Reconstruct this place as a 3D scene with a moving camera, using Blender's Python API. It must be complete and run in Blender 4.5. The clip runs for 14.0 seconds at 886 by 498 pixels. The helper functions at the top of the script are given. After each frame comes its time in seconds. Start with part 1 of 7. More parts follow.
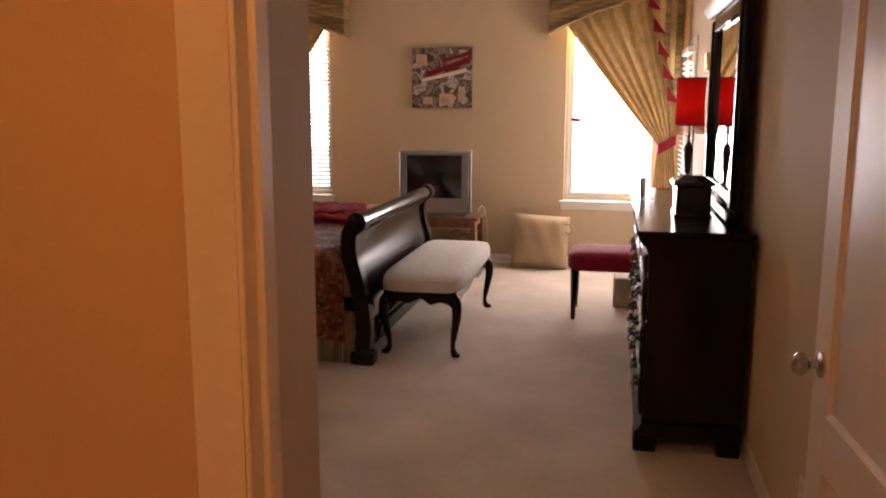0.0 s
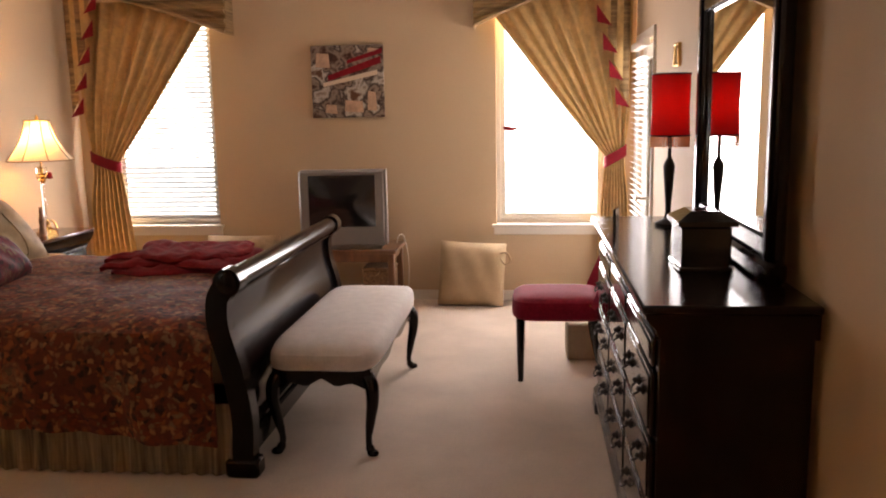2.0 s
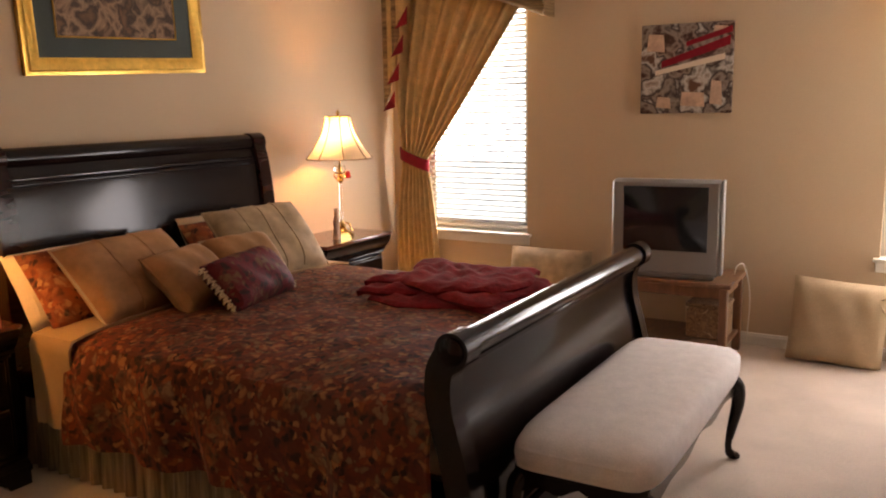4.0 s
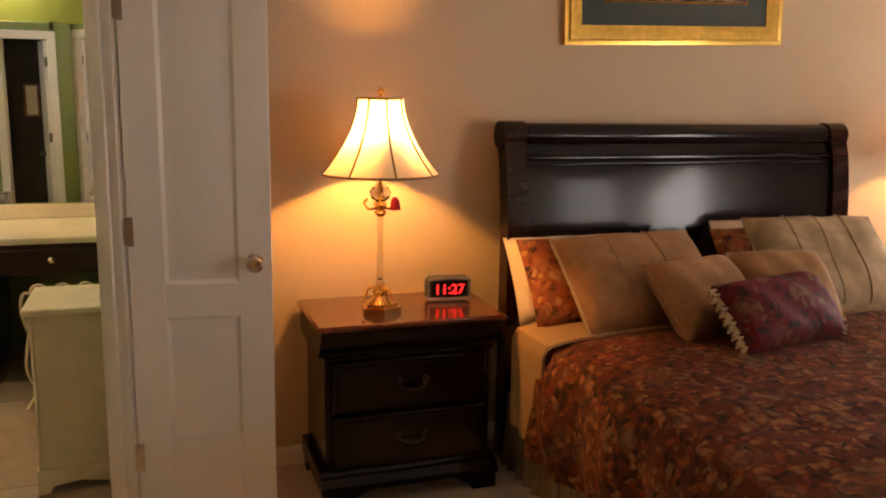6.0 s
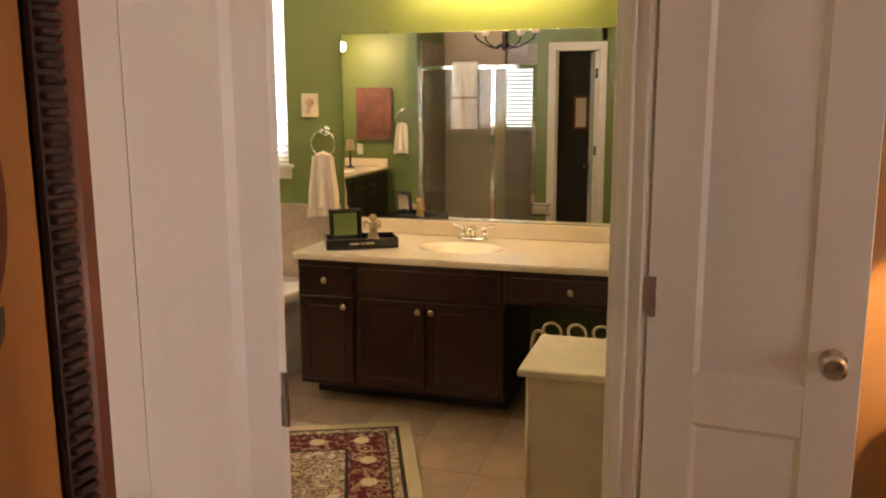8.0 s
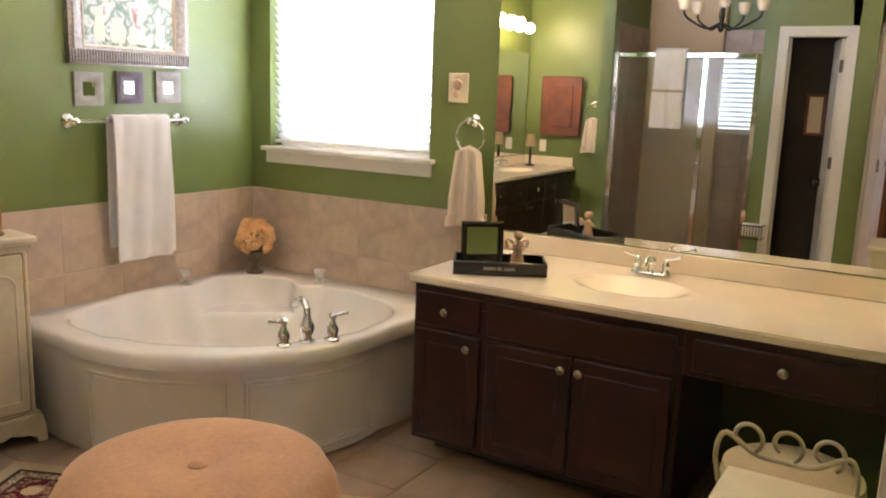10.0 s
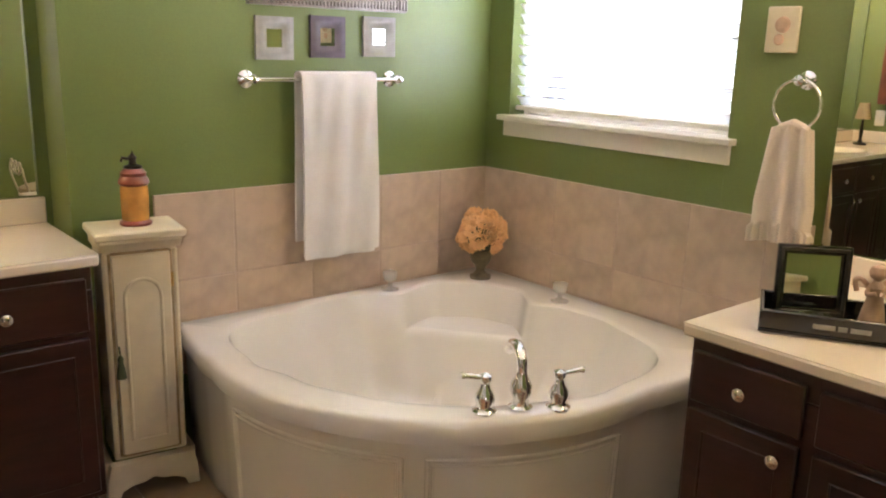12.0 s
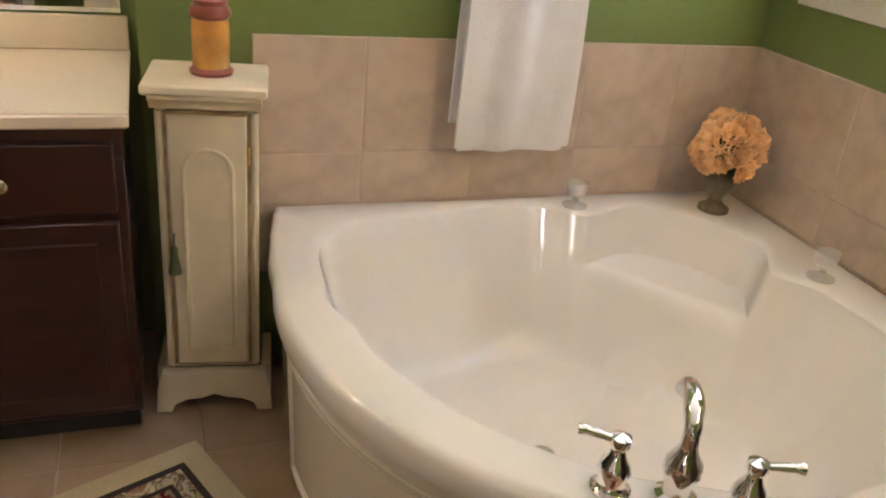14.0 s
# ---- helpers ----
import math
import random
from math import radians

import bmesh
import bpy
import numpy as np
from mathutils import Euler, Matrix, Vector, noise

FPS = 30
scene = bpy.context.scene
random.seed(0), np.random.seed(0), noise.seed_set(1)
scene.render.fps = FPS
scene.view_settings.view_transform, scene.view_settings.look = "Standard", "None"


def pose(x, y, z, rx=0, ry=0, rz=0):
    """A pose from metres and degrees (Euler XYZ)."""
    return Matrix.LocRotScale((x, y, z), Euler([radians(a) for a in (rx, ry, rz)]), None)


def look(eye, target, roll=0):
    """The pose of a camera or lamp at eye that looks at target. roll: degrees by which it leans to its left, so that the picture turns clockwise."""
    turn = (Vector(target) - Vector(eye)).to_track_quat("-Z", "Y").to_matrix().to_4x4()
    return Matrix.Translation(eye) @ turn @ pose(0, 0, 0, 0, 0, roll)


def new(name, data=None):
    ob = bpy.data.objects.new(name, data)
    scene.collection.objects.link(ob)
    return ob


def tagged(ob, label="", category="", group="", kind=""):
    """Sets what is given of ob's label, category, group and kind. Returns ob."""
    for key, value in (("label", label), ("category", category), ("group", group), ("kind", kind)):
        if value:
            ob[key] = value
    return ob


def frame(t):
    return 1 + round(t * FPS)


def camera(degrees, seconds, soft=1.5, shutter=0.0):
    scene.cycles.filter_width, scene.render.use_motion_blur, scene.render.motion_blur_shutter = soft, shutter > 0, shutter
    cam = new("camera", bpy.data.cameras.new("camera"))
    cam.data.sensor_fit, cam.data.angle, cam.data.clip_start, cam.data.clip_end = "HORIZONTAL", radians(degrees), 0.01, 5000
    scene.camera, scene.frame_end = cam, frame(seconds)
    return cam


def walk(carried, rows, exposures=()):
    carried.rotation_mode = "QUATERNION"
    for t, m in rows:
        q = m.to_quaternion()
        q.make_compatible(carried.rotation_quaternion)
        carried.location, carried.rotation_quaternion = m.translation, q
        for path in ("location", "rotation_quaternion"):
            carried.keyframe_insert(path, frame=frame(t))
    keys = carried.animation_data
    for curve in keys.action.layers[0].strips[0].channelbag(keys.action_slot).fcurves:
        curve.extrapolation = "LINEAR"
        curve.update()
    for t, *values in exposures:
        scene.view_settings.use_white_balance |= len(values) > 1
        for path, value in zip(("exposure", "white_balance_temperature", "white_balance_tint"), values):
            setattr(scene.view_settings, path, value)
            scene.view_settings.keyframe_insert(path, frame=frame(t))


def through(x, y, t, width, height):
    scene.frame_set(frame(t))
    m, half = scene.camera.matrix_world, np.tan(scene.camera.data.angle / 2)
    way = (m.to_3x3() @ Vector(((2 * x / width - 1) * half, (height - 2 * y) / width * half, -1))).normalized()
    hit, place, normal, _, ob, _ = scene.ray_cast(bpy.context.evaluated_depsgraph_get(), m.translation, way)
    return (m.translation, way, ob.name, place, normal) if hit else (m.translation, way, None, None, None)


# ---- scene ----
cam = camera(56.2, 14.0, soft=2.0)
PATH = [
    (0, (0.277, -0.019, 1.55), (-0.121, 1.912, 1.211), 0.1),
    (0.5, (0.148, 0.251, 1.559), (-0.005, 2.209, 1.184), -1.1),
    (1, (0.105, 0.564, 1.556), (0.001, 2.529, 1.199), -1.2),
    (1.5, (0.089, 0.963, 1.547), (-0.054, 2.931, 1.222), -0.6),
    (2, (0.068, 1.31, 1.565), (-0.14, 3.272, 1.24), -1.0),
    (2.2, (0.103, 1.43, 1.601), (-0.177, 3.383, 1.276), -1.1),
    (4.3, (0.026, 2.656, 1.631), (-1.112, 4.258, 1.263), -0.4),
    (4.5, (0.006, 2.773, 1.632), (-1.221, 4.304, 1.246), 0.1),
    (5, (-0.156, 3.004, 1.579), (-1.601, 4.33, 1.189), 0.2),
    (5.5, (-0.365, 3.162, 1.552), (-2.018, 4.22, 1.166), 0.6),
    (6, (-0.394, 3.245, 1.574), (-2.251, 3.894, 1.208), 1.0),
    (6.5, (-0.619, 3.312, 1.576), (-2.58, 3.426, 1.2), 2.3),
    (7, (-0.898, 3.273, 1.539), (-2.849, 3.034, 1.166), 0.5),
    (7.5, (-1.101, 3.226, 1.556), (-3.024, 2.815, 1.191), -0.3),
    (8, (-1.323, 3.249, 1.569), (-3.205, 2.672, 1.217), -0.2),
    (8.2, (-1.442, 3.255, 1.577), (-3.3, 2.61, 1.228), 0.1),
    (10.3, (-2.531, 2.999, 1.498), (-4.174, 1.922, 1.118), 2.3),
    (10.5, (-2.633, 2.946, 1.483), (-4.239, 1.82, 1.095), 2.4),
    (11, (-2.872, 2.791, 1.475), (-4.382, 1.549, 1.053), 1.6),
    (11.5, (-3.086, 2.613, 1.466), (-4.474, 1.237, 1.039), 0.8),
    (12, (-3.357, 2.42, 1.456), (-4.604, 0.927, 0.989), 1.6),
    (12.5, (-3.567, 2.191, 1.421), (-4.797, 0.718, 0.856), 1.8),
    (13, (-3.791, 2.042, 1.403), (-4.929, 0.574, 0.66), 1.5),
    (13.5, (-4.003, 1.928, 1.411), (-4.938, 0.361, 0.593), 4.8),
    (14, (-4.127, 1.772, 1.414), (-4.766, 0.09, 0.539), 6.0),
]
walk(cam, [(t, look(eye, target, roll)) for t, eye, target, roll in PATH], [(0.0, 0.0, 7250, 26), (5.0, 0.0, 7300, 23), (6.3, 0.08, 7600, 25), (8.2, 0.15, 7900, 31), (10.3, 0.20, 6300, 30), (14.0, 0.12, 6250, 29)])

# ---------------------------------------------------------------- light
world = bpy.data.worlds.new("sky")
scene.world = world
world.use_nodes = True
wn = world.node_tree
sky = wn.nodes.new("ShaderNodeTexSky")
sky.sky_type = "NISHITA"
sky.sun_disc = False
sky.sun_elevation = radians(50)
sky.sun_rotation = radians(140)
wn.links.new(sky.outputs["Color"], wn.nodes["Background"].inputs["Color"])
wn.nodes["Background"].inputs["Strength"].default_value = 0.12

sun = new("sun", bpy.data.lights.new("sun", "SUN"))
sun.data.energy, sun.data.angle, sun.data.color = 2.5, radians(0.5), (1.0, 0.95, 0.86)
sun.matrix_world = look((-1.6, 1.9, 3.0), (0, 0, 0))


def window_light(name, x, y, z, w, h, aim, watts, tint=(1.0, 0.98, 0.96)):
    lamp = bpy.data.lights.new(name, "AREA")
    lamp.shape, lamp.size, lamp.size_y, lamp.energy, lamp.color = "RECTANGLE", w, h, watts, tint
    ob = new(name, lamp)
    ob.matrix_world = look((x, y, z), (x + aim[0], y + aim[1], z + aim[2]))
    return ob


def bulb(name, x, y, z, watts, tint, size=0.03):
    lamp = bpy.data.lights.new(name, "POINT")
    lamp.energy, lamp.color, lamp.shadow_soft_size = watts, tint, size
    ob = new(name, lamp)
    ob.location = (x, y, z)
    return ob


WARM = (1.0, 0.485, 0.125)
window_light("daylight_bedroom_a", -3.04, 8.125, 1.51, 0.90, 1.70, (0, -1, 0), 40, (0.93, 0.97, 1.0))
window_light("daylight_bedroom_b", 0.23, 8.125, 1.51, 0.90, 1.70, (0, -1, 0), 72, (0.93, 0.97, 1.0))
window_light("daylight_garden_door", 0.885, 7.52, 1.15, 0.6, 1.6, (-1, 0, 0), 12)
window_light("daylight_bath", -6.12, 0.355, 1.80, 1.05, 1.20, (1, 0, 0), 300, (0.84, 0.94, 1.0))
bulb("bulb_bedside_a", -3.465, 4.06, 1.43, 37, WARM)
bulb("bulb_bedside_b", -3.45, 7.0, 1.43, 25, WARM)
bulb("bulb_dresser", 0.715, 5.28, 1.58, 0.55, (1.0, 0.5, 0.25))
for k in range(4):
    bulb("bulb_vanity", -5.72, 1.75 + 0.26 * k, 2.22, 8.5, (1.0, 0.80, 0.42), 0.05)
for k in range(4):
    bulb("bulb_vanity_two", -2.9 + 0.2 * k, -0.32, 2.12, 6.0, (1.0, 0.80, 0.45), 0.045)
bulb("bulb_hall", 0.0, -0.4, 2.5, 26, (1.0, 0.46, 0.16), 0.12)

# ---------------------------------------------------------------- materials
MATS = {}


def nodes_of(name):
    m = bpy.data.materials.new(name)
    m.use_nodes = True
    MATS[name] = m
    return m, m.node_tree, m.node_tree.nodes["Principled BSDF"]


def mat(name, colour, rough=0.5, metal=0.0, vary=0.15, grain=40.0, patch=3.0, bump=0.1, stretch=(1, 1, 1), coat=0.0, sheen=0.0, spec=0.5, second=None, random=0.0):
    """A surface with a fine grain and broad patches over its base colour."""
    m, nt, bsdf = nodes_of(name)
    co = nt.nodes.new("ShaderNodeTexCoord")
    mp = nt.nodes.new("ShaderNodeMapping")
    mp.inputs["Scale"].default_value = stretch
    nt.links.new(co.outputs["Object"], mp.inputs["Vector"])
    fine = nt.nodes.new("ShaderNodeTexNoise")
    fine.inputs["Scale"].default_value, fine.inputs["Detail"].default_value = grain, 4
    broad = nt.nodes.new("ShaderNodeTexNoise")
    broad.inputs["Scale"].default_value, broad.inputs["Detail"].default_value = patch, 3
    for n in (fine, broad):
        nt.links.new(mp.outputs["Vector"], n.inputs["Vector"])
    mixer = nt.nodes.new("ShaderNodeMath")
    mixer.operation = "ADD"
    nt.links.new(fine.outputs["Fac"], mixer.inputs[0])
    nt.links.new(broad.outputs["Fac"], mixer.inputs[1])
    half = nt.nodes.new("ShaderNodeMath")
    half.operation = "MULTIPLY"
    half.inputs[1].default_value = 0.5
    nt.links.new(mixer.outputs[0], half.inputs[0])
    last = half.outputs[0]
    if random:
        info = nt.nodes.new("ShaderNodeObjectInfo")
        mul = nt.nodes.new("ShaderNodeMath")
        mul.operation, mul.inputs[1].default_value = "MULTIPLY_ADD", random
        nt.links.new(info.outputs["Random"], mul.inputs[0])
        nt.links.new(last, mul.inputs[2])
        last = mul.outputs[0]
    ramp = nt.nodes.new("ShaderNodeValToRGB")
    low = tuple(c * (1 - vary) for c in colour)
    high = second or tuple(min(1, c * (1 + vary)) for c in colour)
    ramp.color_ramp.elements[0].position, ramp.color_ramp.elements[1].position = 0.32, 0.68
    ramp.color_ramp.elements[0].color, ramp.color_ramp.elements[1].color = (*low, 1), (*high, 1)
    nt.links.new(last, ramp.inputs["Fac"])
    nt.links.new(ramp.outputs["Color"], bsdf.inputs["Base Color"])
    bsdf.inputs["Roughness"].default_value, bsdf.inputs["Metallic"].default_value = rough, metal
    bsdf.inputs["Coat Weight"].default_value, bsdf.inputs["Coat Roughness"].default_value = coat, 0.12
    bsdf.inputs["Sheen Weight"].default_value = sheen * 0.2
    bsdf.inputs["Specular IOR Level"].default_value = 0.12 if sheen else spec
    if bump:
        bp = nt.nodes.new("ShaderNodeBump")
        bp.inputs["Strength"].default_value, bp.inputs["Distance"].default_value = bump, 0.004
        nt.links.new(fine.outputs["Fac"], bp.inputs["Height"])
        nt.links.new(bp.outputs["Normal"], bsdf.inputs["Normal"])
    return m


def pattern(name, colours, scale, rough=0.9, bump=0.3, sheen=0.2, detail=5, distort=1.5, voronoi=None):
    """Printed or woven cloth: several colours on stepped noise, with round motifs where asked."""
    m, nt, bsdf = nodes_of(name)
    co = nt.nodes.new("ShaderNodeTexCoord")
    n = nt.nodes.new("ShaderNodeTexNoise")
    n.inputs["Scale"].default_value, n.inputs["Detail"].default_value, n.inputs["Distortion"].default_value = scale, detail, distort
    nt.links.new(co.outputs["Object"], n.inputs["Vector"])
    ramp = nt.nodes.new("ShaderNodeValToRGB")
    ramp.color_ramp.interpolation = "LINEAR"
    el = ramp.color_ramp.elements
    while len(el) < len(colours):
        el.new(0.5)
    for i, c in enumerate(colours):
        el[i].position = 0.30 + 0.40 * i / max(1, len(colours) - 1)
        el[i].color = (*c, 1)
    nt.links.new(n.outputs["Fac"], ramp.inputs["Fac"])
    col = ramp.outputs["Color"]
    if voronoi:
        vs, vc, amount = voronoi
        v = nt.nodes.new("ShaderNodeTexVoronoi")
        v.inputs["Scale"].default_value = vs
        nt.links.new(co.outputs["Object"], v.inputs["Vector"])
        wave = nt.nodes.new("ShaderNodeMath")
        wave.operation, wave.inputs[1].default_value = "MULTIPLY", 26.0
        nt.links.new(v.outputs["Distance"], wave.inputs[0])
        sine = nt.nodes.new("ShaderNodeMath")
        sine.operation = "SINE"
        nt.links.new(wave.outputs[0], sine.inputs[0])
        fall = nt.nodes.new("ShaderNodeMapRange")
        fall.inputs["From Min"].default_value, fall.inputs["From Max"].default_value = 0.42, 0.25
        fall.inputs["To Min"].default_value, fall.inputs["To Max"].default_value = 0.0, amount
        nt.links.new(v.outputs["Distance"], fall.inputs["Value"])
        ring = nt.nodes.new("ShaderNodeMath")
        ring.operation, ring.use_clamp = "MULTIPLY", True
        nt.links.new(sine.outputs[0], ring.inputs[0])
        nt.links.new(fall.outputs["Result"], ring.inputs[1])
        mx = nt.nodes.new("ShaderNodeMixRGB")
        mx.inputs["Color2"].default_value = (*vc, 1)
        nt.links.new(ring.outputs[0], mx.inputs["Fac"])
        nt.links.new(col, mx.inputs["Color1"])
        col = mx.outputs["Color"]
    nt.links.new(col, bsdf.inputs["Base Color"])
    bsdf.inputs["Roughness"].default_value, bsdf.inputs["Sheen Weight"].default_value = rough, sheen * 0.2
    bsdf.inputs["Specular IOR Level"].default_value = 0.12
    weave = nt.nodes.new("ShaderNodeTexNoise")
    weave.inputs["Scale"].default_value = 160
    nt.links.new(co.outputs["Object"], weave.inputs["Vector"])
    bp = nt.nodes.new("ShaderNodeBump")
    bp.inputs["Strength"].default_value, bp.inputs["Distance"].default_value = bump, 0.003
    nt.links.new(weave.outputs["Fac"], bp.inputs["Height"])
    nt.links.new(bp.outputs["Normal"], bsdf.inputs["Normal"])
    return m


def brocade(name, colours, fine, large, motif, core, rough=0.7):
    """Woven floral cloth: small leaves of many colours, with larger round flowers strewn over them."""
    m, nt, bsdf = nodes_of(name)
    n = nt.nodes.new
    co = n("ShaderNodeTexCoord")
    warp = n("ShaderNodeTexNoise")
    warp.inputs["Scale"].default_value, warp.inputs["Detail"].default_value = 17.0, 2
    nt.links.new(co.outputs["Object"], warp.inputs["Vector"])
    off = n("ShaderNodeVectorMath")
    off.operation, off.inputs[1].default_value = "SUBTRACT", (0.5, 0.5, 0.5)
    nt.links.new(warp.outputs["Color"], off.inputs[0])
    small = n("ShaderNodeVectorMath")
    small.operation, small.inputs["Scale"].default_value = "SCALE", 0.075
    nt.links.new(off.outputs[0], small.inputs[0])
    place = n("ShaderNodeVectorMath")
    nt.links.new(co.outputs["Object"], place.inputs[0])
    nt.links.new(small.outputs[0], place.inputs[1])
    leaf = n("ShaderNodeTexVoronoi")
    leaf.inputs["Scale"].default_value = fine
    nt.links.new(place.outputs[0], leaf.inputs["Vector"])
    pick = n("ShaderNodeSeparateColor")
    nt.links.new(leaf.outputs["Color"], pick.inputs[0])
    ramp = n("ShaderNodeValToRGB")
    ramp.color_ramp.interpolation = "CONSTANT"
    el = ramp.color_ramp.elements
    while len(el) < len(colours):
        el.new(0.5)
    for i, c in enumerate(colours):
        el[i].position, el[i].color = i / len(colours), (*c, 1)
    nt.links.new(pick.outputs[0], ramp.inputs["Fac"])
    vein = n("ShaderNodeMapRange")
    vein.inputs["From Min"].default_value, vein.inputs["From Max"].default_value = 0.35, 0.75
    nt.links.new(leaf.outputs["Distance"], vein.inputs["Value"])
    dark = n("ShaderNodeMixRGB")
    dark.inputs["Color2"].default_value = (*core, 1)
    nt.links.new(vein.outputs["Result"], dark.inputs["Fac"])
    nt.links.new(ramp.outputs["Color"], dark.inputs["Color1"])
    flower = n("ShaderNodeTexVoronoi")
    flower.inputs["Scale"].default_value = large
    nt.links.new(place.outputs[0], flower.inputs["Vector"])
    bands = n("ShaderNodeValToRGB")
    bl = bands.color_ramp.elements
    for _ in range(4):
        bl.new(0.5)
    for i, (p, v) in enumerate(((0.0, 0.75), (0.09, 0.15), (0.15, 0.75), (0.24, 0.10), (0.30, 0.50), (0.36, 0.0))):
        bl[i].position, bl[i].color = p, (v, v, v, 1)
    nt.links.new(flower.outputs["Distance"], bands.inputs["Fac"])
    grain = n("ShaderNodeTexNoise")
    grain.inputs["Scale"].default_value = 60.0
    nt.links.new(co.outputs["Object"], grain.inputs["Vector"])
    amount = n("ShaderNodeMath")
    amount.operation, amount.use_clamp = "MULTIPLY", True
    nt.links.new(bands.outputs["Color"], amount.inputs[0])
    nt.links.new(grain.outputs["Fac"], amount.inputs[1])
    mx = n("ShaderNodeMixRGB")
    mx.inputs["Color2"].default_value = (*motif, 1)
    nt.links.new(amount.outputs[0], mx.inputs["Fac"])
    nt.links.new(dark.outputs["Color"], mx.inputs["Color1"])
    nt.links.new(mx.outputs["Color"], bsdf.inputs["Base Color"])
    bsdf.inputs["Roughness"].default_value, bsdf.inputs["Specular IOR Level"].default_value = rough, 0.25
    bp = n("ShaderNodeBump")
    bp.inputs["Strength"].default_value, bp.inputs["Distance"].default_value = 0.35, 0.004
    nt.links.new(leaf.outputs["Distance"], bp.inputs["Height"])
    nt.links.new(bp.outputs["Normal"], bsdf.inputs["Normal"])
    return m


def glow(name, colour, strength):
    m, nt, bsdf = nodes_of(name)
    bsdf.inputs["Base Color"].default_value = (*colour, 1)
    bsdf.inputs["Emission Color"].default_value = (*colour, 1)
    bsdf.inputs["Emission Strength"].default_value = strength
    return m


def thin_cloth(name, colour, through=0.5, rough=0.9):
    """Cloth or slats that let some light through."""
    m, nt, bsdf = nodes_of(name)
    bsdf.inputs["Base Color"].default_value, bsdf.inputs["Roughness"].default_value = (*colour, 1), rough
    co = nt.nodes.new("ShaderNodeTexCoord")
    n = nt.nodes.new("ShaderNodeTexNoise")
    n.inputs["Scale"].default_value = 90
    nt.links.new(co.outputs["Object"], n.inputs["Vector"])
    bp = nt.nodes.new("ShaderNodeBump")
    bp.inputs["Strength"].default_value, bp.inputs["Distance"].default_value = 0.2, 0.003
    nt.links.new(n.outputs["Fac"], bp.inputs["Height"])
    nt.links.new(bp.outputs["Normal"], bsdf.inputs["Normal"])
    tr = nt.nodes.new("ShaderNodeBsdfTranslucent")
    tr.inputs["Color"].default_value = (*colour, 1)
    mx = nt.nodes.new("ShaderNodeMixShader")
    mx.inputs["Fac"].default_value = through
    nt.links.new(bsdf.outputs["BSDF"], mx.inputs[1])
    nt.links.new(tr.outputs["BSDF"], mx.inputs[2])
    nt.links.new(mx.outputs["Shader"], nt.nodes["Material Output"].inputs["Surface"])
    return m


def glass(name, tint=(0.95, 0.98, 0.97), rough=0.0, thin=True):
    m, nt, bsdf = nodes_of(name)
    if thin:
        clear = nt.nodes.new("ShaderNodeBsdfTransparent")
        clear.inputs["Color"].default_value = (*tint, 1)
        gloss = nt.nodes.new("ShaderNodeBsdfGlossy")
        gloss.inputs["Roughness"].default_value = 0.01
        fr = nt.nodes.new("ShaderNodeFresnel")
        fr.inputs["IOR"].default_value = 1.5
        mx = nt.nodes.new("ShaderNodeMixShader")
        nt.links.new(fr.outputs["Fac"], mx.inputs["Fac"])
        nt.links.new(clear.outputs["BSDF"], mx.inputs[1])
        nt.links.new(gloss.outputs["BSDF"], mx.inputs[2])
        nt.links.new(mx.outputs["Shader"], nt.nodes["Material Output"].inputs["Surface"])
    else:
        bsdf.inputs["Transmission Weight"].default_value, bsdf.inputs["Roughness"].default_value = 1.0, rough
        bsdf.inputs["Base Color"].default_value = (*tint, 1)
    return m


def pale_glass(name, body=0.3):
    """Moulded clear glass: mostly see-through, with a pale glossy body."""
    m, nt, bsdf = nodes_of(name)
    bsdf.inputs["Base Color"].default_value, bsdf.inputs["Roughness"].default_value = (0.85, 0.85, 0.82, 1), 0.05
    bsdf.inputs["Coat Weight"].default_value = 0.6
    clear = nt.nodes.new("ShaderNodeBsdfTransparent")
    mx = nt.nodes.new("ShaderNodeMixShader")
    mx.inputs["Fac"].default_value = body
    nt.links.new(clear.outputs["BSDF"], mx.inputs[1])
    nt.links.new(bsdf.outputs["BSDF"], mx.inputs[2])
    nt.links.new(mx.outputs["Shader"], nt.nodes["Material Output"].inputs["Surface"])
    return m


def mirror_mat(name):
    m, nt, bsdf = nodes_of(name)
    bsdf.inputs["Base Color"].default_value = (0.88, 0.90, 0.89, 1)
    bsdf.inputs["Metallic"].default_value, bsdf.inputs["Roughness"].default_value = 1.0, 0.008
    return m


wall_tan = mat("wall_tan", (0.60, 0.445, 0.285), 0.75, vary=0.04, grain=180, patch=1.2, bump=0.12)
wall_green = mat("wall_green", (0.155, 0.20, 0.055), 0.38, vary=0.06, grain=150, patch=1.5, bump=0.15)
ceiling_white = mat("ceiling_white", (0.78, 0.74, 0.68), 0.85, vary=0.03, grain=120, bump=0.2)
carpet = mat("carpet", (0.58, 0.475, 0.385), 0.95, vary=0.20, grain=220, patch=2.2, bump=1.0, sheen=0.3)
white_paint = mat("white_paint", (0.74, 0.69, 0.61), 0.38, vary=0.03, grain=60, bump=0.04)
cream_paint = mat("cream_paint", (0.70, 0.60, 0.42), 0.45, vary=0.10, grain=14, patch=4, bump=0.1)
worn_cream = mat("cream_paint_worn_to_wood", (0.36, 0.25, 0.13), 0.5, vary=0.45, grain=30, patch=9, bump=0.25)
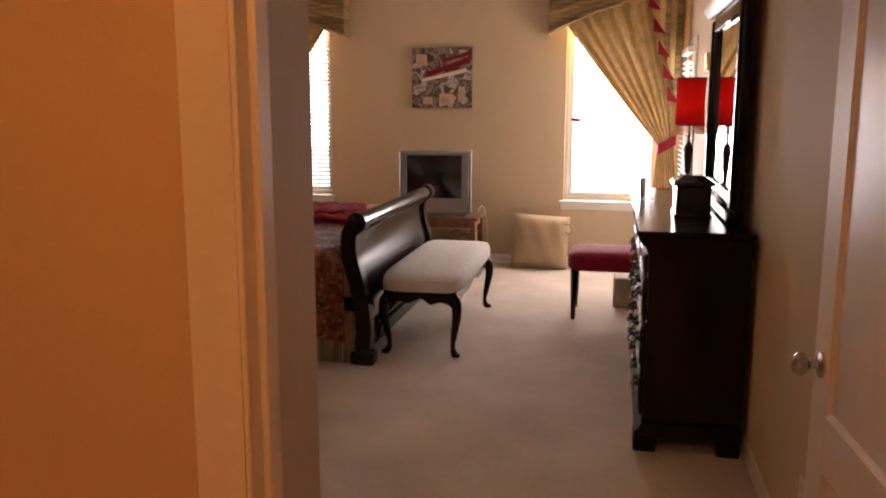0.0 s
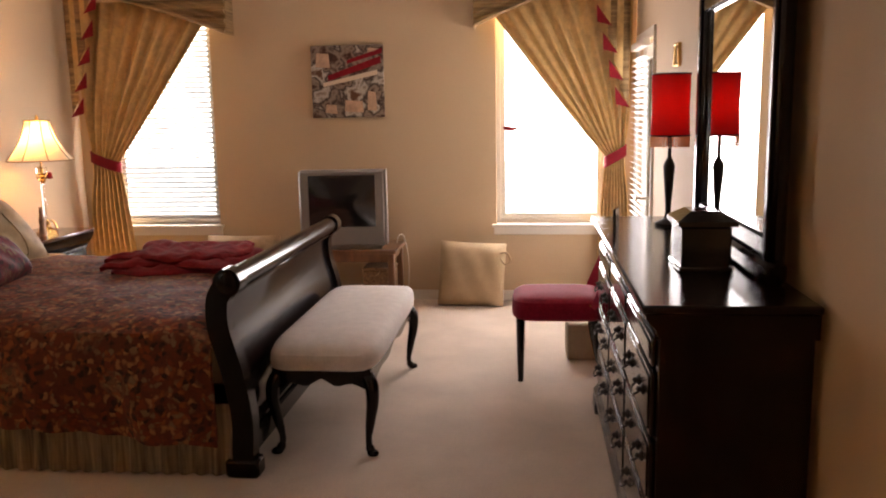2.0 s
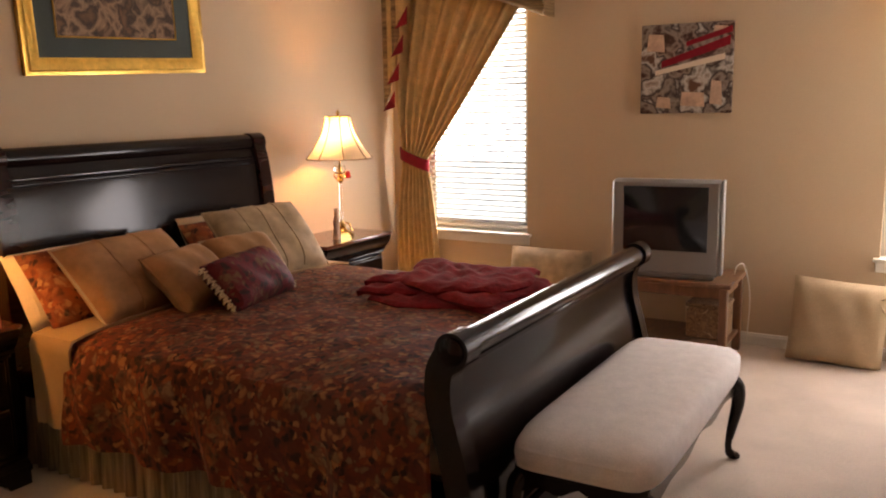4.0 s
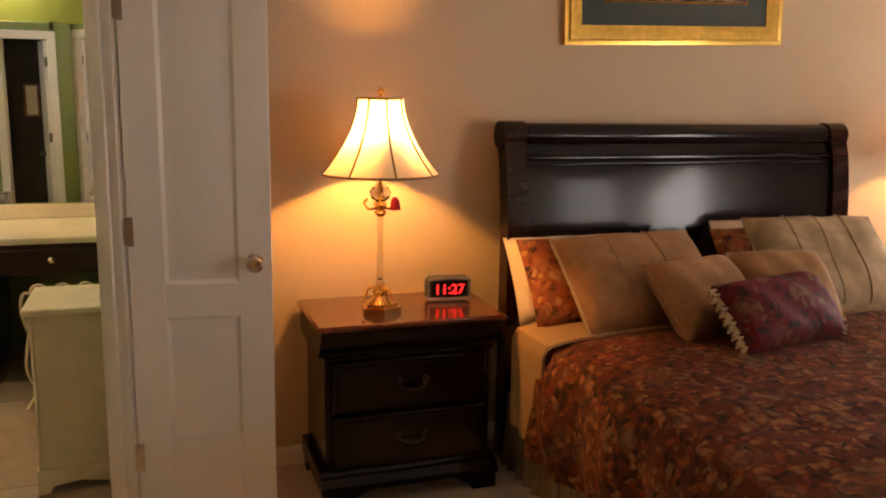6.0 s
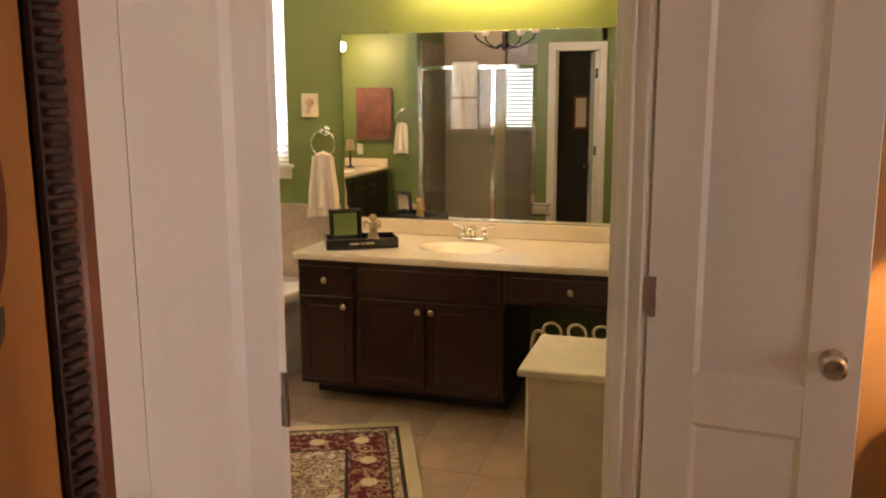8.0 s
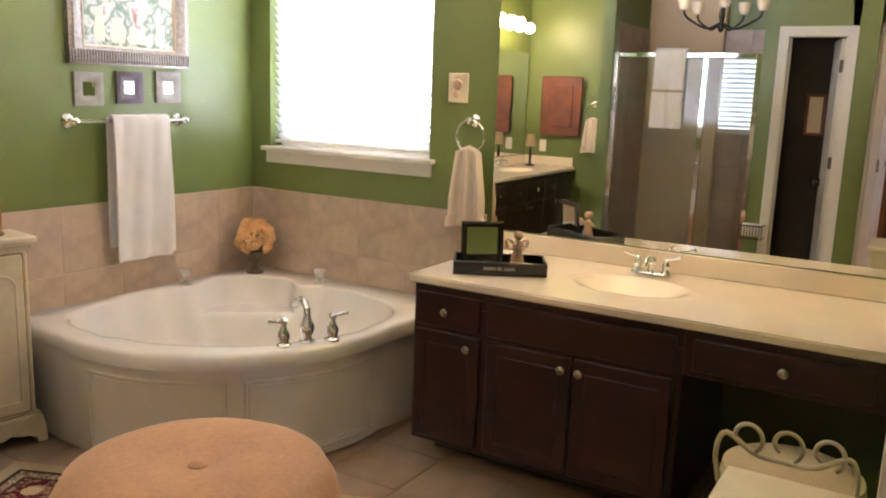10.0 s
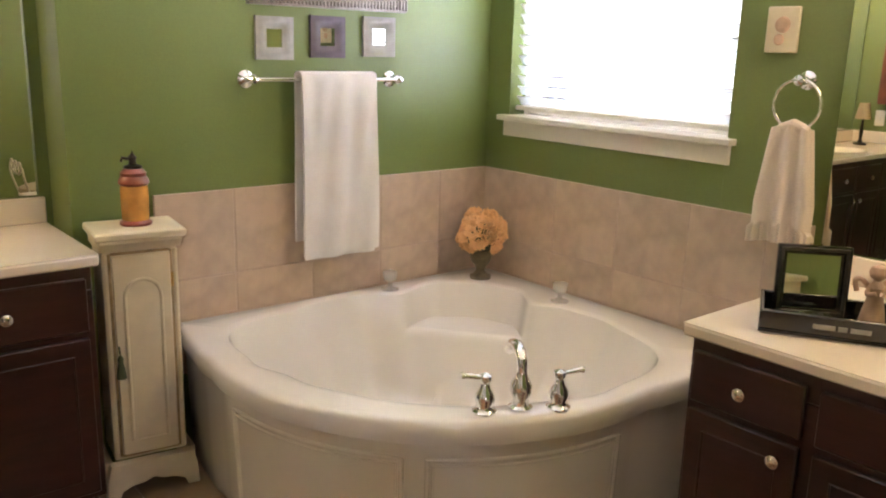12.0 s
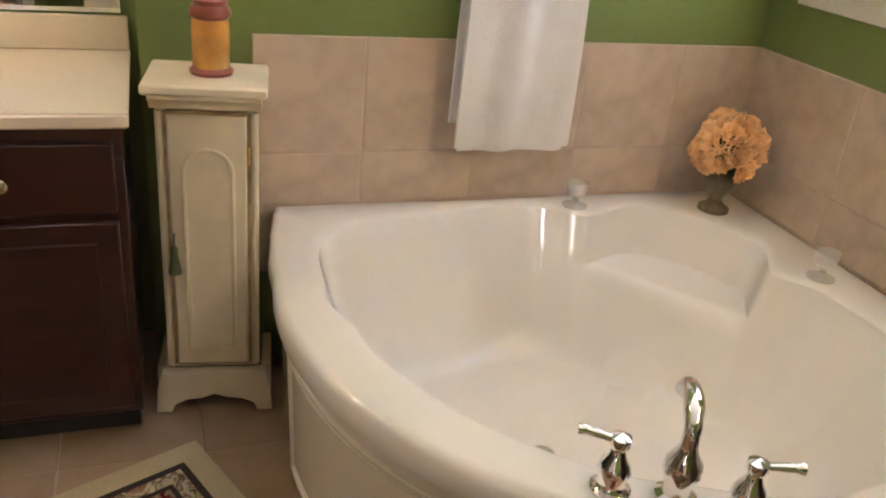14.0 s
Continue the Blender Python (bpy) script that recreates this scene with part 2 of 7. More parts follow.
dark_wood = mat("dark_cherry_wood", (0.0080, 0.0032, 0.0025), 0.22, vary=0.45, grain=9, patch=2, bump=0.04, stretch=(1, 1, 7), coat=0.34, spec=0.12)
red_wood = mat("red_cherry_wood", (0.10, 0.026, 0.012), 0.20, vary=0.35, grain=7, patch=2, bump=0.03, stretch=(1, 6, 1), coat=0.6)
red_post = mat("polished_cherry_post", (0.022, 0.0065, 0.004), 0.2, vary=0.45, grain=9, patch=2, bump=0.04, stretch=(1, 1, 5), coat=0.34, spec=0.12)
vanity_wood = mat("vanity_wood", (0.030, 0.0085, 0.007), 0.28, vary=0.40, grain=8, patch=2, bump=0.04, stretch=(1, 1, 6), coat=0.12)
honey_wood = mat("honey_wood", (0.33, 0.125, 0.030), 0.38, vary=0.40, grain=5, patch=1.6, bump=0.05, stretch=(2, 2, 0.5), coat=0.25)
carved_wood = mat("carved_wood", (0.17, 0.050, 0.022), 0.42, vary=0.40, grain=12, patch=3, bump=0.25)
rope_wood = mat("rope_wood", (0.035, 0.015, 0.010), 0.5, vary=0.5, grain=60, bump=0.4)
oak = mat("brown_oak", (0.17, 0.075, 0.032), 0.42, vary=0.35, grain=8, patch=2, bump=0.08, stretch=(6, 1, 1))
brass = mat("polished_brass", (0.80, 0.52, 0.20), 0.16, 1.0, vary=0.10, grain=30, bump=0.02)
chrome = mat("chrome", (0.82, 0.82, 0.82), 0.06, 1.0, vary=0.03, grain=20, bump=0.0)
nickel = mat("satin_nickel", (0.58, 0.54, 0.47), 0.26, 1.0, vary=0.06, grain=40, bump=0.02)
black_metal = mat("dark_bronze", (0.03, 0.022, 0.018), 0.4, 0.7, vary=0.3, grain=30, bump=0.1)
gold_leaf = mat("gold_leaf", (0.72, 0.44, 0.10), 0.30, 1.0, vary=0.22, grain=35, patch=6, bump=0.15)
pewter = mat("pewter_frame", (0.22, 0.19, 0.16), 0.38, 0.6, vary=0.5, grain=60, bump=0.4)
black_lacquer = mat("black_lacquer", (0.010, 0.009, 0.009), 0.18, vary=0.3, grain=15, bump=0.03, coat=0.5)
porcelain = mat("tub_acrylic", (0.83, 0.785, 0.72), 0.06, vary=0.02, grain=6, bump=0.0, coat=0.4)
marble = mat("cultured_marble", (0.84, 0.72, 0.565), 0.14, vary=0.05, grain=5, patch=1.5, bump=0.0, coat=0.3)
wall_tile = mat("wall_tile", (0.47, 0.35, 0.25), 0.30, vary=0.20, grain=16, patch=5, bump=0.08, random=0.12)
floor_tile = mat("floor_tile", (0.36, 0.245, 0.16), 0.30, vary=0.14, grain=12, patch=4, bump=0.08, random=0.12)
shower_tile = mat("shower_tile", (0.36, 0.26, 0.19), 0.35, vary=0.2, grain=12, patch=4, bump=0.08, random=0.15)
grout = mat("grout", (0.50, 0.375, 0.285), 0.9, vary=0.15, grain=80, bump=0.3)
white_towel = mat("white_terry", (0.78, 0.73, 0.665), 0.95, vary=0.07, grain=260, patch=8, bump=1.0, sheen=0.4)
peach_towel = mat("cream_terry", (0.78, 0.66, 0.54), 0.95, vary=0.08, grain=260, patch=8, bump=1.0, sheen=0.4)
cream_cloth = mat("cream_upholstery", (0.78, 0.73, 0.69), 0.9, vary=0.10, grain=150, patch=20, bump=0.5, sheen=0.3)
sheet_white = mat("cream_sheet", (0.74, 0.62, 0.47), 0.9, vary=0.06, grain=90, bump=0.25, sheen=0.2)
satin_tan = mat("tan_satin_sheet", (0.40, 0.245, 0.115), 0.5, vary=0.08, grain=60, bump=0.1)
red_velvet = mat("crimson_velvet", (0.28, 0.012, 0.035), 0.85, vary=0.25, grain=60, patch=8, bump=0.3, sheen=0.6)
red_knit = mat("dark_red_knit", (0.20, 0.012, 0.016), 0.95, vary=0.40, grain=45, patch=14, bump=1.0, sheen=0.4)
tan_suede = mat("tan_suede", (0.56, 0.32, 0.185), 0.92, vary=0.14, grain=70, patch=5, bump=0.3, sheen=0.5)
drape_gold = mat("gold_damask", (0.62, 0.41, 0.175), 0.62, vary=0.20, grain=24, patch=10, bump=0.2, sheen=0.3)
drape_stripe = mat("bronze_stripe_silk", (0.25, 0.145, 0.065), 0.5, vary=0.55, grain=3, patch=1, bump=0.1, stretch=(1, 1, 22), sheen=0.2, second=(0.50, 0.33, 0.16))
red_silk = mat("crimson_silk", (0.25, 0.012, 0.02), 0.5, vary=0.2, grain=30, bump=0.1, sheen=0.3)
pillow_tan = mat("tan_quilted_silk", (0.36, 0.185, 0.082), 0.6, vary=0.24, grain=18, patch=7, bump=0.25, sheen=0.3)
pillow_sage = mat("sage_damask", (0.40, 0.285, 0.165), 0.6, vary=0.30, grain=16, patch=9, bump=0.25, sheen=0.3)
burlap = mat("tan_chenille", (0.47, 0.35, 0.215), 0.95, vary=0.14, grain=160, patch=6, bump=0.7, sheen=0.2)
comforter = brocade("comforter_brocade", [(0.030, 0.010, 0.006), (0.19, 0.036, 0.011), (0.10, 0.020, 0.009), (0.24, 0.060, 0.016), (0.15, 0.028, 0.010), (0.30, 0.125, 0.045), (0.045, 0.014, 0.008), (0.19, 0.105, 0.048)], 36, 5.0, (0.27, 0.165, 0.08), (0.115, 0.026, 0.010))
sham_cloth = brocade("sham_brocade", [(0.05, 0.016, 0.010), (0.30, 0.075, 0.022), (0.17, 0.040, 0.016), (0.36, 0.12, 0.04), (0.42, 0.20, 0.08)], 34, 8.0, (0.40, 0.24, 0.11), (0.24, 0.065, 0.022))
red_tapestry = brocade("red_tapestry", [(0.035, 0.010, 0.010), (0.13, 0.010, 0.012), (0.10, 0.008, 0.012), (0.05, 0.012, 0.012), (0.15, 0.075, 0.035)], 32, 7.0, (0.17, 0.10, 0.05), (0.12, 0.008, 0.012))
skirt_stripe = mat("striped_dust_ruffle", (0.13, 0.075, 0.04), 0.85, vary=0.5, grain=4, patch=3, bump=0.1, stretch=(14, 14, 0.2), second=(0.34, 0.24, 0.13))
rug_field = pattern("rug_cream_field", [(0.56, 0.47, 0.31), (0.62, 0.52, 0.35), (0.13, 0.05, 0.04), (0.55, 0.46, 0.30), (0.09, 0.08, 0.05)], 21, voronoi=(9, (0.22, 0.03, 0.03), 0.8))
rug_red = pattern("rug_wine_border", [(0.085, 0.006, 0.012), (0.13, 0.009, 0.018), (0.10, 0.007, 0.014), (0.38, 0.27, 0.17), (0.10, 0.008, 0.014)], 24, voronoi=(9.5, (0.52, 0.42, 0.30), 0.9))
rug_cream = mat("rug_cream_edge", (0.55, 0.45, 0.28), 0.95, vary=0.15, grain=150, bump=0.6)
rug_dark = mat("rug_dark_line", (0.03, 0.02, 0.018), 0.95, vary=0.3, grain=150, bump=0.6)
art_street = pattern("street_painting", [(0.035, 0.020, 0.016), (0.09, 0.045, 0.03), (0.30, 0.24, 0.19), (0.05, 0.03, 0.025), (0.55, 0.50, 0.43), (0.14, 0.07, 0.04)], 8, rough=0.6, sheen=0, detail=3, distort=0.3)
art_dark = pattern("dusky_painting", [(0.03, 0.03, 0.028), (0.10, 0.06, 0.04), (0.35, 0.22, 0.13), (0.06, 0.04, 0.03), (0.20, 0.11, 0.06)], 9, rough=0.4, sheen=0, detail=4, distort=0.5)
art_still = pattern("still_life_print", [(0.30, 0.33, 0.30), (0.60, 0.62, 0.56), (0.16, 0.24, 0.16), (0.68, 0.66, 0.58), (0.35, 0.20, 0.16)], 11, rough=0.4, sheen=0, detail=3, distort=0.4)
mat_board = mat("grey_green_mat", (0.055, 0.070, 0.060), 0.8, vary=0.08, grain=120, bump=0.1)
shade_cloth = thin_cloth("ivory_lampshade", (0.90, 0.76, 0.55), 0.45)
shade_red = thin_cloth("red_lampshade", (0.60, 0.015, 0.015), 0.45)
shade_trim = mat("lampshade_trim", (0.30, 0.19, 0.09), 0.8, vary=0.1)
slat_white = thin_cloth("white_blind_slat", (0.82, 0.83, 0.84), 0.35, 0.5)
clear_glass = glass("clear_pane")
crystal = glass("crystal", (0.97, 0.96, 0.93), 0.02, thin=False)
moulded_glass = pale_glass("moulded_glass")
mirror_face = mirror_mat("silvered_mirror")
plastic_silver = mat("silver_plastic", (0.24, 0.225, 0.21), 0.35, 0.2, vary=0.06, grain=90, bump=0.05)
plastic_dark = mat("dark_plastic", (0.025, 0.025, 0.026), 0.35, vary=0.2, grain=60, bump=0.05)
screen_dark = mat("dark_screen", (0.012, 0.012, 0.013), 0.08, vary=0.1, grain=5, bump=0.0, coat=0.5)
led_red = glow("red_led", (1.0, 0.02, 0.02), 3.0)
bulb_glow = glow("frosted_bulb", (1.0, 0.80, 0.42), 14.0)
amber_glass = mat("painted_amber_jar", (0.55, 0.25, 0.05), 0.25, vary=0.35, grain=20, patch=8, bump=0.1, coat=0.4)
rust_band = mat("rust_glaze", (0.22, 0.045, 0.022), 0.3, vary=0.3, grain=20, bump=0.1, coat=0.3)
petal = mat("peach_petal", (0.88, 0.47, 0.22), 0.7, vary=0.34, grain=30, patch=22, bump=0.15, sheen=0.2, random=0.32)
leaf_green = mat("dusty_leaf", (0.07, 0.085, 0.035), 0.6, vary=0.3, grain=20, bump=0.1)
stone_urn = mat("mossy_stone_urn", (0.16, 0.135, 0.085), 0.7, vary=0.4, grain=40, bump=0.5)
bisque = mat("painted_bisque", (0.55, 0.36, 0.24), 0.6, vary=0.35, grain=25, patch=14, bump=0.1)
grey_frame = mat("weathered_grey_frame", (0.30, 0.285, 0.24), 0.6, vary=0.25, grain=25, bump=0.2)
violet_frame = mat("dark_violet_frame", (0.085, 0.062, 0.070), 0.5, vary=0.3, grain=25, bump=0.2)
cream_iron = mat("cream_painted_iron", (0.62, 0.54, 0.38), 0.4, vary=0.12, grain=30, bump=0.1)
cardboard = mat("beige_bin", (0.45, 0.37, 0.27), 0.85, vary=0.1, grain=60, bump=0.2)

# ---------------------------------------------------------------- mesh helpers


class Shape:
    """Vertices and faces gathered for one mesh."""

    def __init__(self):
        self.v, self.f = [], []

    def add(self, verts, faces, m=None):
        n = len(self.v)
        self.v += [tuple(m @ Vector(p)) for p in verts] if m else [tuple(p) for p in verts]
        self.f += [tuple(n + i for i in f) for f in faces]
        return self

    def box(self, x0, x1, y0, y1, z0, z1, c=0.003, m=None):
        c = max(0.0004, min(c, (x1 - x0) / 2.2, (y1 - y0) / 2.2, (z1 - z0) / 2.2))
        lo, hi = (x0, y0, z0), (x1, y1, z1)
        ids, verts = {}, []
        for s in ((a, b, d) for a in (0, 1) for b in (0, 1) for d in (0, 1)):
            for axis in range(3):
                p = []
                for k in range(3):
                    e = hi[k] if s[k] else lo[k]
                    p.append(e if k == axis else e + (-c if s[k] else c))
                ids[s, axis] = len(verts)
                verts.append(p)
        faces = []
        for axis in range(3):
            u, w = (axis + 1) % 3, (axis + 2) % 3
            for side in (0, 1):
                q = []
                for a, b in ((0, 0), (1, 0), (1, 1), (0, 1)):
                    s = [0, 0, 0]
                    s[axis], s[u], s[w] = side, a, b
                    q.append(ids[tuple(s), axis])
                faces.append(q if side else q[::-1])
            for a in (0, 1):
                for b in (0, 1):
                    s0, s1 = [0, 0, 0], [0, 0, 0]
                    s0[axis], s1[axis] = 0, 1
                    s0[u] = s1[u] = a
                    s0[w] = s1[w] = b
                    q = [ids[tuple(s0), u], ids[tuple(s1), u], ids[tuple(s1), w], ids[tuple(s0), w]]
                    faces.append(q if (a == b) else q[::-1])
        for s in ((a, b, d) for a in (0, 1) for b in (0, 1) for d in (0, 1)):
            t = [ids[s, 0], ids[s, 1], ids[s, 2]]
            faces.append(t if sum(s) % 2 else t[::-1])
        return self.add(verts, faces, m)

    def lathe(self, profile, n=24, m=None, cap=True):
        """profile: (radius, z) from the bottom up, turned about z."""
        verts = [(r * math.cos(2 * math.pi * k / n), r * math.sin(2 * math.pi * k / n), z) for r, z in profile for k in range(n)]
        faces = [(i * n + k, i * n + (k + 1) % n, (i + 1) * n + (k + 1) % n, (i + 1) * n + k) for i in range(len(profile) - 1) for k in range(n)]
        if cap:
            faces += [tuple(range(n))[::-1], tuple((len(profile) - 1) * n + k for k in range(n))]
        return self.add(verts, faces, m)

    def tube(self, points, r, n=10, m=None, closed=False):
        """A round bar along points; r: one radius or one for each point."""
        pts = [Vector(p) for p in points]
        radii = r if isinstance(r, (list, tuple)) else [r] * len(pts)
        verts, up = [], None
        for i, p in enumerate(pts):
            a = pts[i - 1] if (i or closed) else p
            b = pts[(i + 1) % len(pts)] if (i < len(pts) - 1 or closed) else p
            d = (b - a).normalized()
            if up is None:
                up = d.orthogonal().normalized()
            up = (up - d * up.dot(d)).normalized()
            side = d.cross(up)
            verts += [p + (up * math.cos(2 * math.pi * k / n) + side * math.sin(2 * math.pi * k / n)) * radii[i] for k in range(n)]
        rings = len(pts) if closed else len(pts) - 1
        faces = [(i * n + k, i * n + (k + 1) % n, ((i + 1) % len(pts)) * n + (k + 1) % n, ((i + 1) % len(pts)) * n + k) for i in range(rings) for k in range(n)]
        if not closed:
            faces += [tuple(range(n))[::-1], tuple((len(pts) - 1) * n + k for k in range(n))]
        return self.add(verts, faces, m)

    def extrude(self, outline, lo, hi, axis="y", m=None):
        """A flat outline of (a, b) pairs, carried from lo to hi along an axis: x (y, z), y (x, z) or z (x, y)."""
        put = {"x": lambda a, b, t: (t, a, b), "y": lambda a, b, t: (a, t, b), "z": lambda a, b, t: (a, b, t)}[axis]
        n = len(outline)
        verts = [put(a, b, t) for t in (lo, hi) for a, b in outline]
        faces = [(k, (k + 1) % n, n + (k + 1) % n, n + k) for k in range(n)] + [tuple(range(n))[::-1], tuple(range(n, 2 * n))]
        return self.add(verts, faces, m)

    def sheet(self, fn, nu, nv, thick=0.0, m=None):
        """A surface fn(u, v) with u, v from 0 to 1; thick: its depth along -normal."""
        pts = [[Vector(fn(i / nu, j / nv)) for j in range(nv + 1)] for i in range(nu + 1)]
        verts = [p for row in pts for p in row]
        w = nv + 1
        faces = [(i * w + j, (i + 1) * w + j, (i + 1) * w + j + 1, i * w + j + 1) for i in range(nu) for j in range(nv)]
        if thick:
            back = []
            for i in range(nu + 1):
                for j in range(nv + 1):
                    du = pts[min(i + 1, nu)][j] - pts[max(i - 1, 0)][j]
                    dv = pts[i][min(j + 1, nv)] - pts[i][max(j - 1, 0)]
                    nrm = du.cross(dv)
                    nrm = nrm.normalized() if nrm.length > 1e-9 else Vector((0, 0, 1))
                    back.append(pts[i][j] - nrm * thick)
            n = len(verts)
            verts = verts + back
            faces += [tuple(n + k for k in f[::-1]) for f in faces]
            rim = [i * w for i in range(nu + 1)] + [nu * w + j for j in range(1, nv + 1)] + [i * w + nv for i in range(nu - 1, -1, -1)] + [j for j in range(nv - 1, 0, -1)]
            faces += [(rim[k], n + rim[k], n + rim[(k + 1) % len(rim)], rim[(k + 1) % len(rim)]) for k in range(len(rim))]
        return self.add(verts, faces, m)

    def cushion(self, w, h, t, n=14, m=None, corner=0.12, sag=0.0):
        """A stuffed pillow, w by h, lying in the xy plane with thickness t."""
        def face(sign):
            def fn(u, v):
                a, b = 2 * u - 1, 2 * v - 1
                e = max(0.0, (1 - a ** 4) * (1 - b ** 4)) ** 0.5
                pull = 1 - corner * (1 - e) * (a * a * b * b) * 0.3
                dent = 1 - 0.06 * (a * a + b * b) + corner * a * a * b * b
                wob = 0.006 * math.sin(9 * a + 4 * b) * e
                return (a * w / 2 * dent * pull, b * h / 2 * dent * pull, sign * (t / 2 * e + wob) - sag * (1 - b) * e)
            return fn
        self.sheet(face(1), n, n, m=m)
        back = Shape().sheet(face(-1), n, n)
        return self.add(back.v, [f[::-1] for f in back.f], m)


def mesh_from(shape, name, material, smooth=True):
    me = bpy.data.meshes.new(name)
    me.from_pydata(shape.v, [], shape.f)
    me.validate()
    if material:
        me.materials.append(material)
    bm = bmesh.new()
    bm.from_mesh(me)
    bmesh.ops.recalc_face_normals(bm, faces=bm.faces)
    bm.to_mesh(me)
    bm.free()
    if smooth:
        for p in me.polygons:
            p.use_smooth = True
        me.set_sharp_from_angle(angle=radians(38))
    me.update()
    return me


def part(name, shape, material, parent, label="", smooth=True):
    ob = new(name, mesh_from(shape, name, material, smooth))
    ob.parent = parent
    return tagged(ob, label)


def solid(name, shape, material, label="", category="", group="", kind="", m=None, smooth=True):
    ob = new(name, mesh_from(shape, name, material, smooth))
    if m:
        ob.matrix_world = m
    return tagged(ob, label, category, group, kind)


def thing(name, m, label, category, group="", kind=""):
    ob = new(name)
    ob.empty_display_size = 0.1
    ob.matrix_world = m
    return tagged(ob, label, category, group, kind)


def arc(cx, cy, r, a0, a1, n):
    return [(cx + r * math.cos(radians(a0 + (a1 - a0) * k / n)), cy + r * math.sin(radians(a0 + (a1 - a0) * k / n))) for k in range(n + 1)]


def curve(points, n=6):
    """A smooth line through points (Catmull-Rom)."""
    p = [Vector(q) for q in points]
    out = []
    for i in range(len(p) - 1):
        a, b, c, d = p[max(i - 1, 0)], p[i], p[i + 1], p[min(i + 2, len(p) - 1)]
        for k in range(n):
            t = k / n
            out.append(0.5 * ((2 * b) + (c - a) * t + (2 * a - 5 * b + 4 * c - d) * t * t + (3 * b - a - 3 * c + d) * t ** 3))
    return out + [p[-1]]

# ---------------------------------------------------------------- the shell
TOP = 2.75


def wall(name, axis, at0, at1, lo, hi, material, label, holes=(), z1=TOP):
    """A straight wall: axis 'x' runs along x between lo and hi with its thickness at0..at1 in y; 'y' the other way. holes: (a0, a1, z0, z1)."""
    s = Shape()

    def block(a0, a1, b0, b1):
        if a1 - a0 > 1e-4 and b1 - b0 > 1e-4:
            if axis == "x":
                s.box(a0, a1, at0, at1, b0, b1, 0.0005)
            else:
                s.box(at0, at1, a0, a1, b0, b1, 0.0005)
    edge = lo
    for a0, a1, b0, b1 in sorted(holes):
        block(edge, a0, 0, z1)
        block(a0, a1, 0, b0)
        block(a0, a1, b1, z1)
        edge = a1
    block(edge, hi, 0, z1)
    return solid(name, s, material, label, "wall", kind="structure", smooth=False)


WX, NY, EX, SY = -3.75, 8.12, 0.90, 1.97          # bedroom faces
BX, BY, BN, BE = -5.87, -0.31, 3.12, -2.60
BV = -1.85                                        # east face of the alcove with the second vanity
LW = (-3.50, -2.565, 0.645, 2.38)                   # window openings: along the wall, then heights
RW = (-0.205, 0.69, 0.645, 2.38)
GD = (7.12, 7.92, 0.03, 2.10)
BW = (-0.17, 0.88, 1.19, 2.40)
wall("wall_north", "x", NY, NY + 0.16, WX - 0.12, EX + 0.12, wall_tan, "tan painted bedroom wall with two tall windows", [LW, RW])
wall("wall_west", "y", WX - 0.12, WX, 3.245, NY, wall_tan, "tan painted bedroom wall behind the bed")
wall("wall_east", "y", EX, EX + 0.12, -1.3, NY, wall_tan, "tan painted bedroom wall behind the dresser", [GD])
wall("wall_south", "x", SY - 0.12, SY, -2.03, -0.47, wall_tan, "tan painted bedroom wall behind the wardrobe")
wall("wall_return", "y", -2.09, -2.03, SY - 0.12, 2.42, wall_tan, "short tan wall beside the wardrobe")
wall("wall_nook", "x", 2.37, 2.42, -2.60, -2.09, wall_tan, "short tan wall behind the open door")
wall("wall_vestibule", "y", -0.59, -0.47, 1.27, SY - 0.12, wall_tan, "tan wall of the short entry passage")
wall("wall_entry", "x", 1.15, 1.27, -1.519, EX, wall_tan, "tan hall wall with the bedroom doorway", [(-0.285, 0.86, 0, 2.06)])
wall("wall_hall_west", "y", -1.7, -1.6, -1.4, 1.27, wall_tan, "tan hall wall")
wall("wall_hall_south", "x", -1.4, -1.3, -1.6, EX, wall_tan, "tan hall wall at the far end")
wall("wall_bath_west", "y", BX - 0.16, BX, BY - 0.12, BN + 0.12, wall_green, "green painted bathroom wall with a window", [BW])
wall("wall_bath_south", "x", BY - 0.12, BY, BX, -4.10, wall_green, "green painted bathroom wall above the bath")
wall("wall_bath_jog", "y", -4.16, -4.10, -0.52, BY - 0.12, wall_green, "short green return beside the vanity")
wall("wall_bath_alcove", "x", -0.64, -0.52, -4.16, BV + 0.10, wall_green, "green painted wall behind the second vanity")
wall("wall_bath_north", "x", BN, BN + 0.12, BX, -3.52, wall_green, "green painted bathroom end wall")
wall("wall_bath_east", "y", BE, BE + 0.10, 1.78, 2.555, wall_green, "green bathroom wall with the closet doorway", [(1.95, 2.36, 0, 2.03)])
wall("wall_bath_alcove_east", "y", BV, BV + 0.10, -0.52, 0.50, wall_green, "green painted wall beside the second vanity")
wall("wall_shower_back", "y", -1.62, -1.52, 0.501, 1.88, wall_green, "green wall above the shower tiles", [(1.20, 1.70, 1.25, 1.95)])
wall("wall_shower_south", "x", 0.50, 0.60, BE, -1.62, wall_green, "green wall above the shower tiles")
wall("wall_shower_north", "x", 1.78, 1.86, BE + 0.10, -1.62, wall_green, "green wall above the shower tiles")

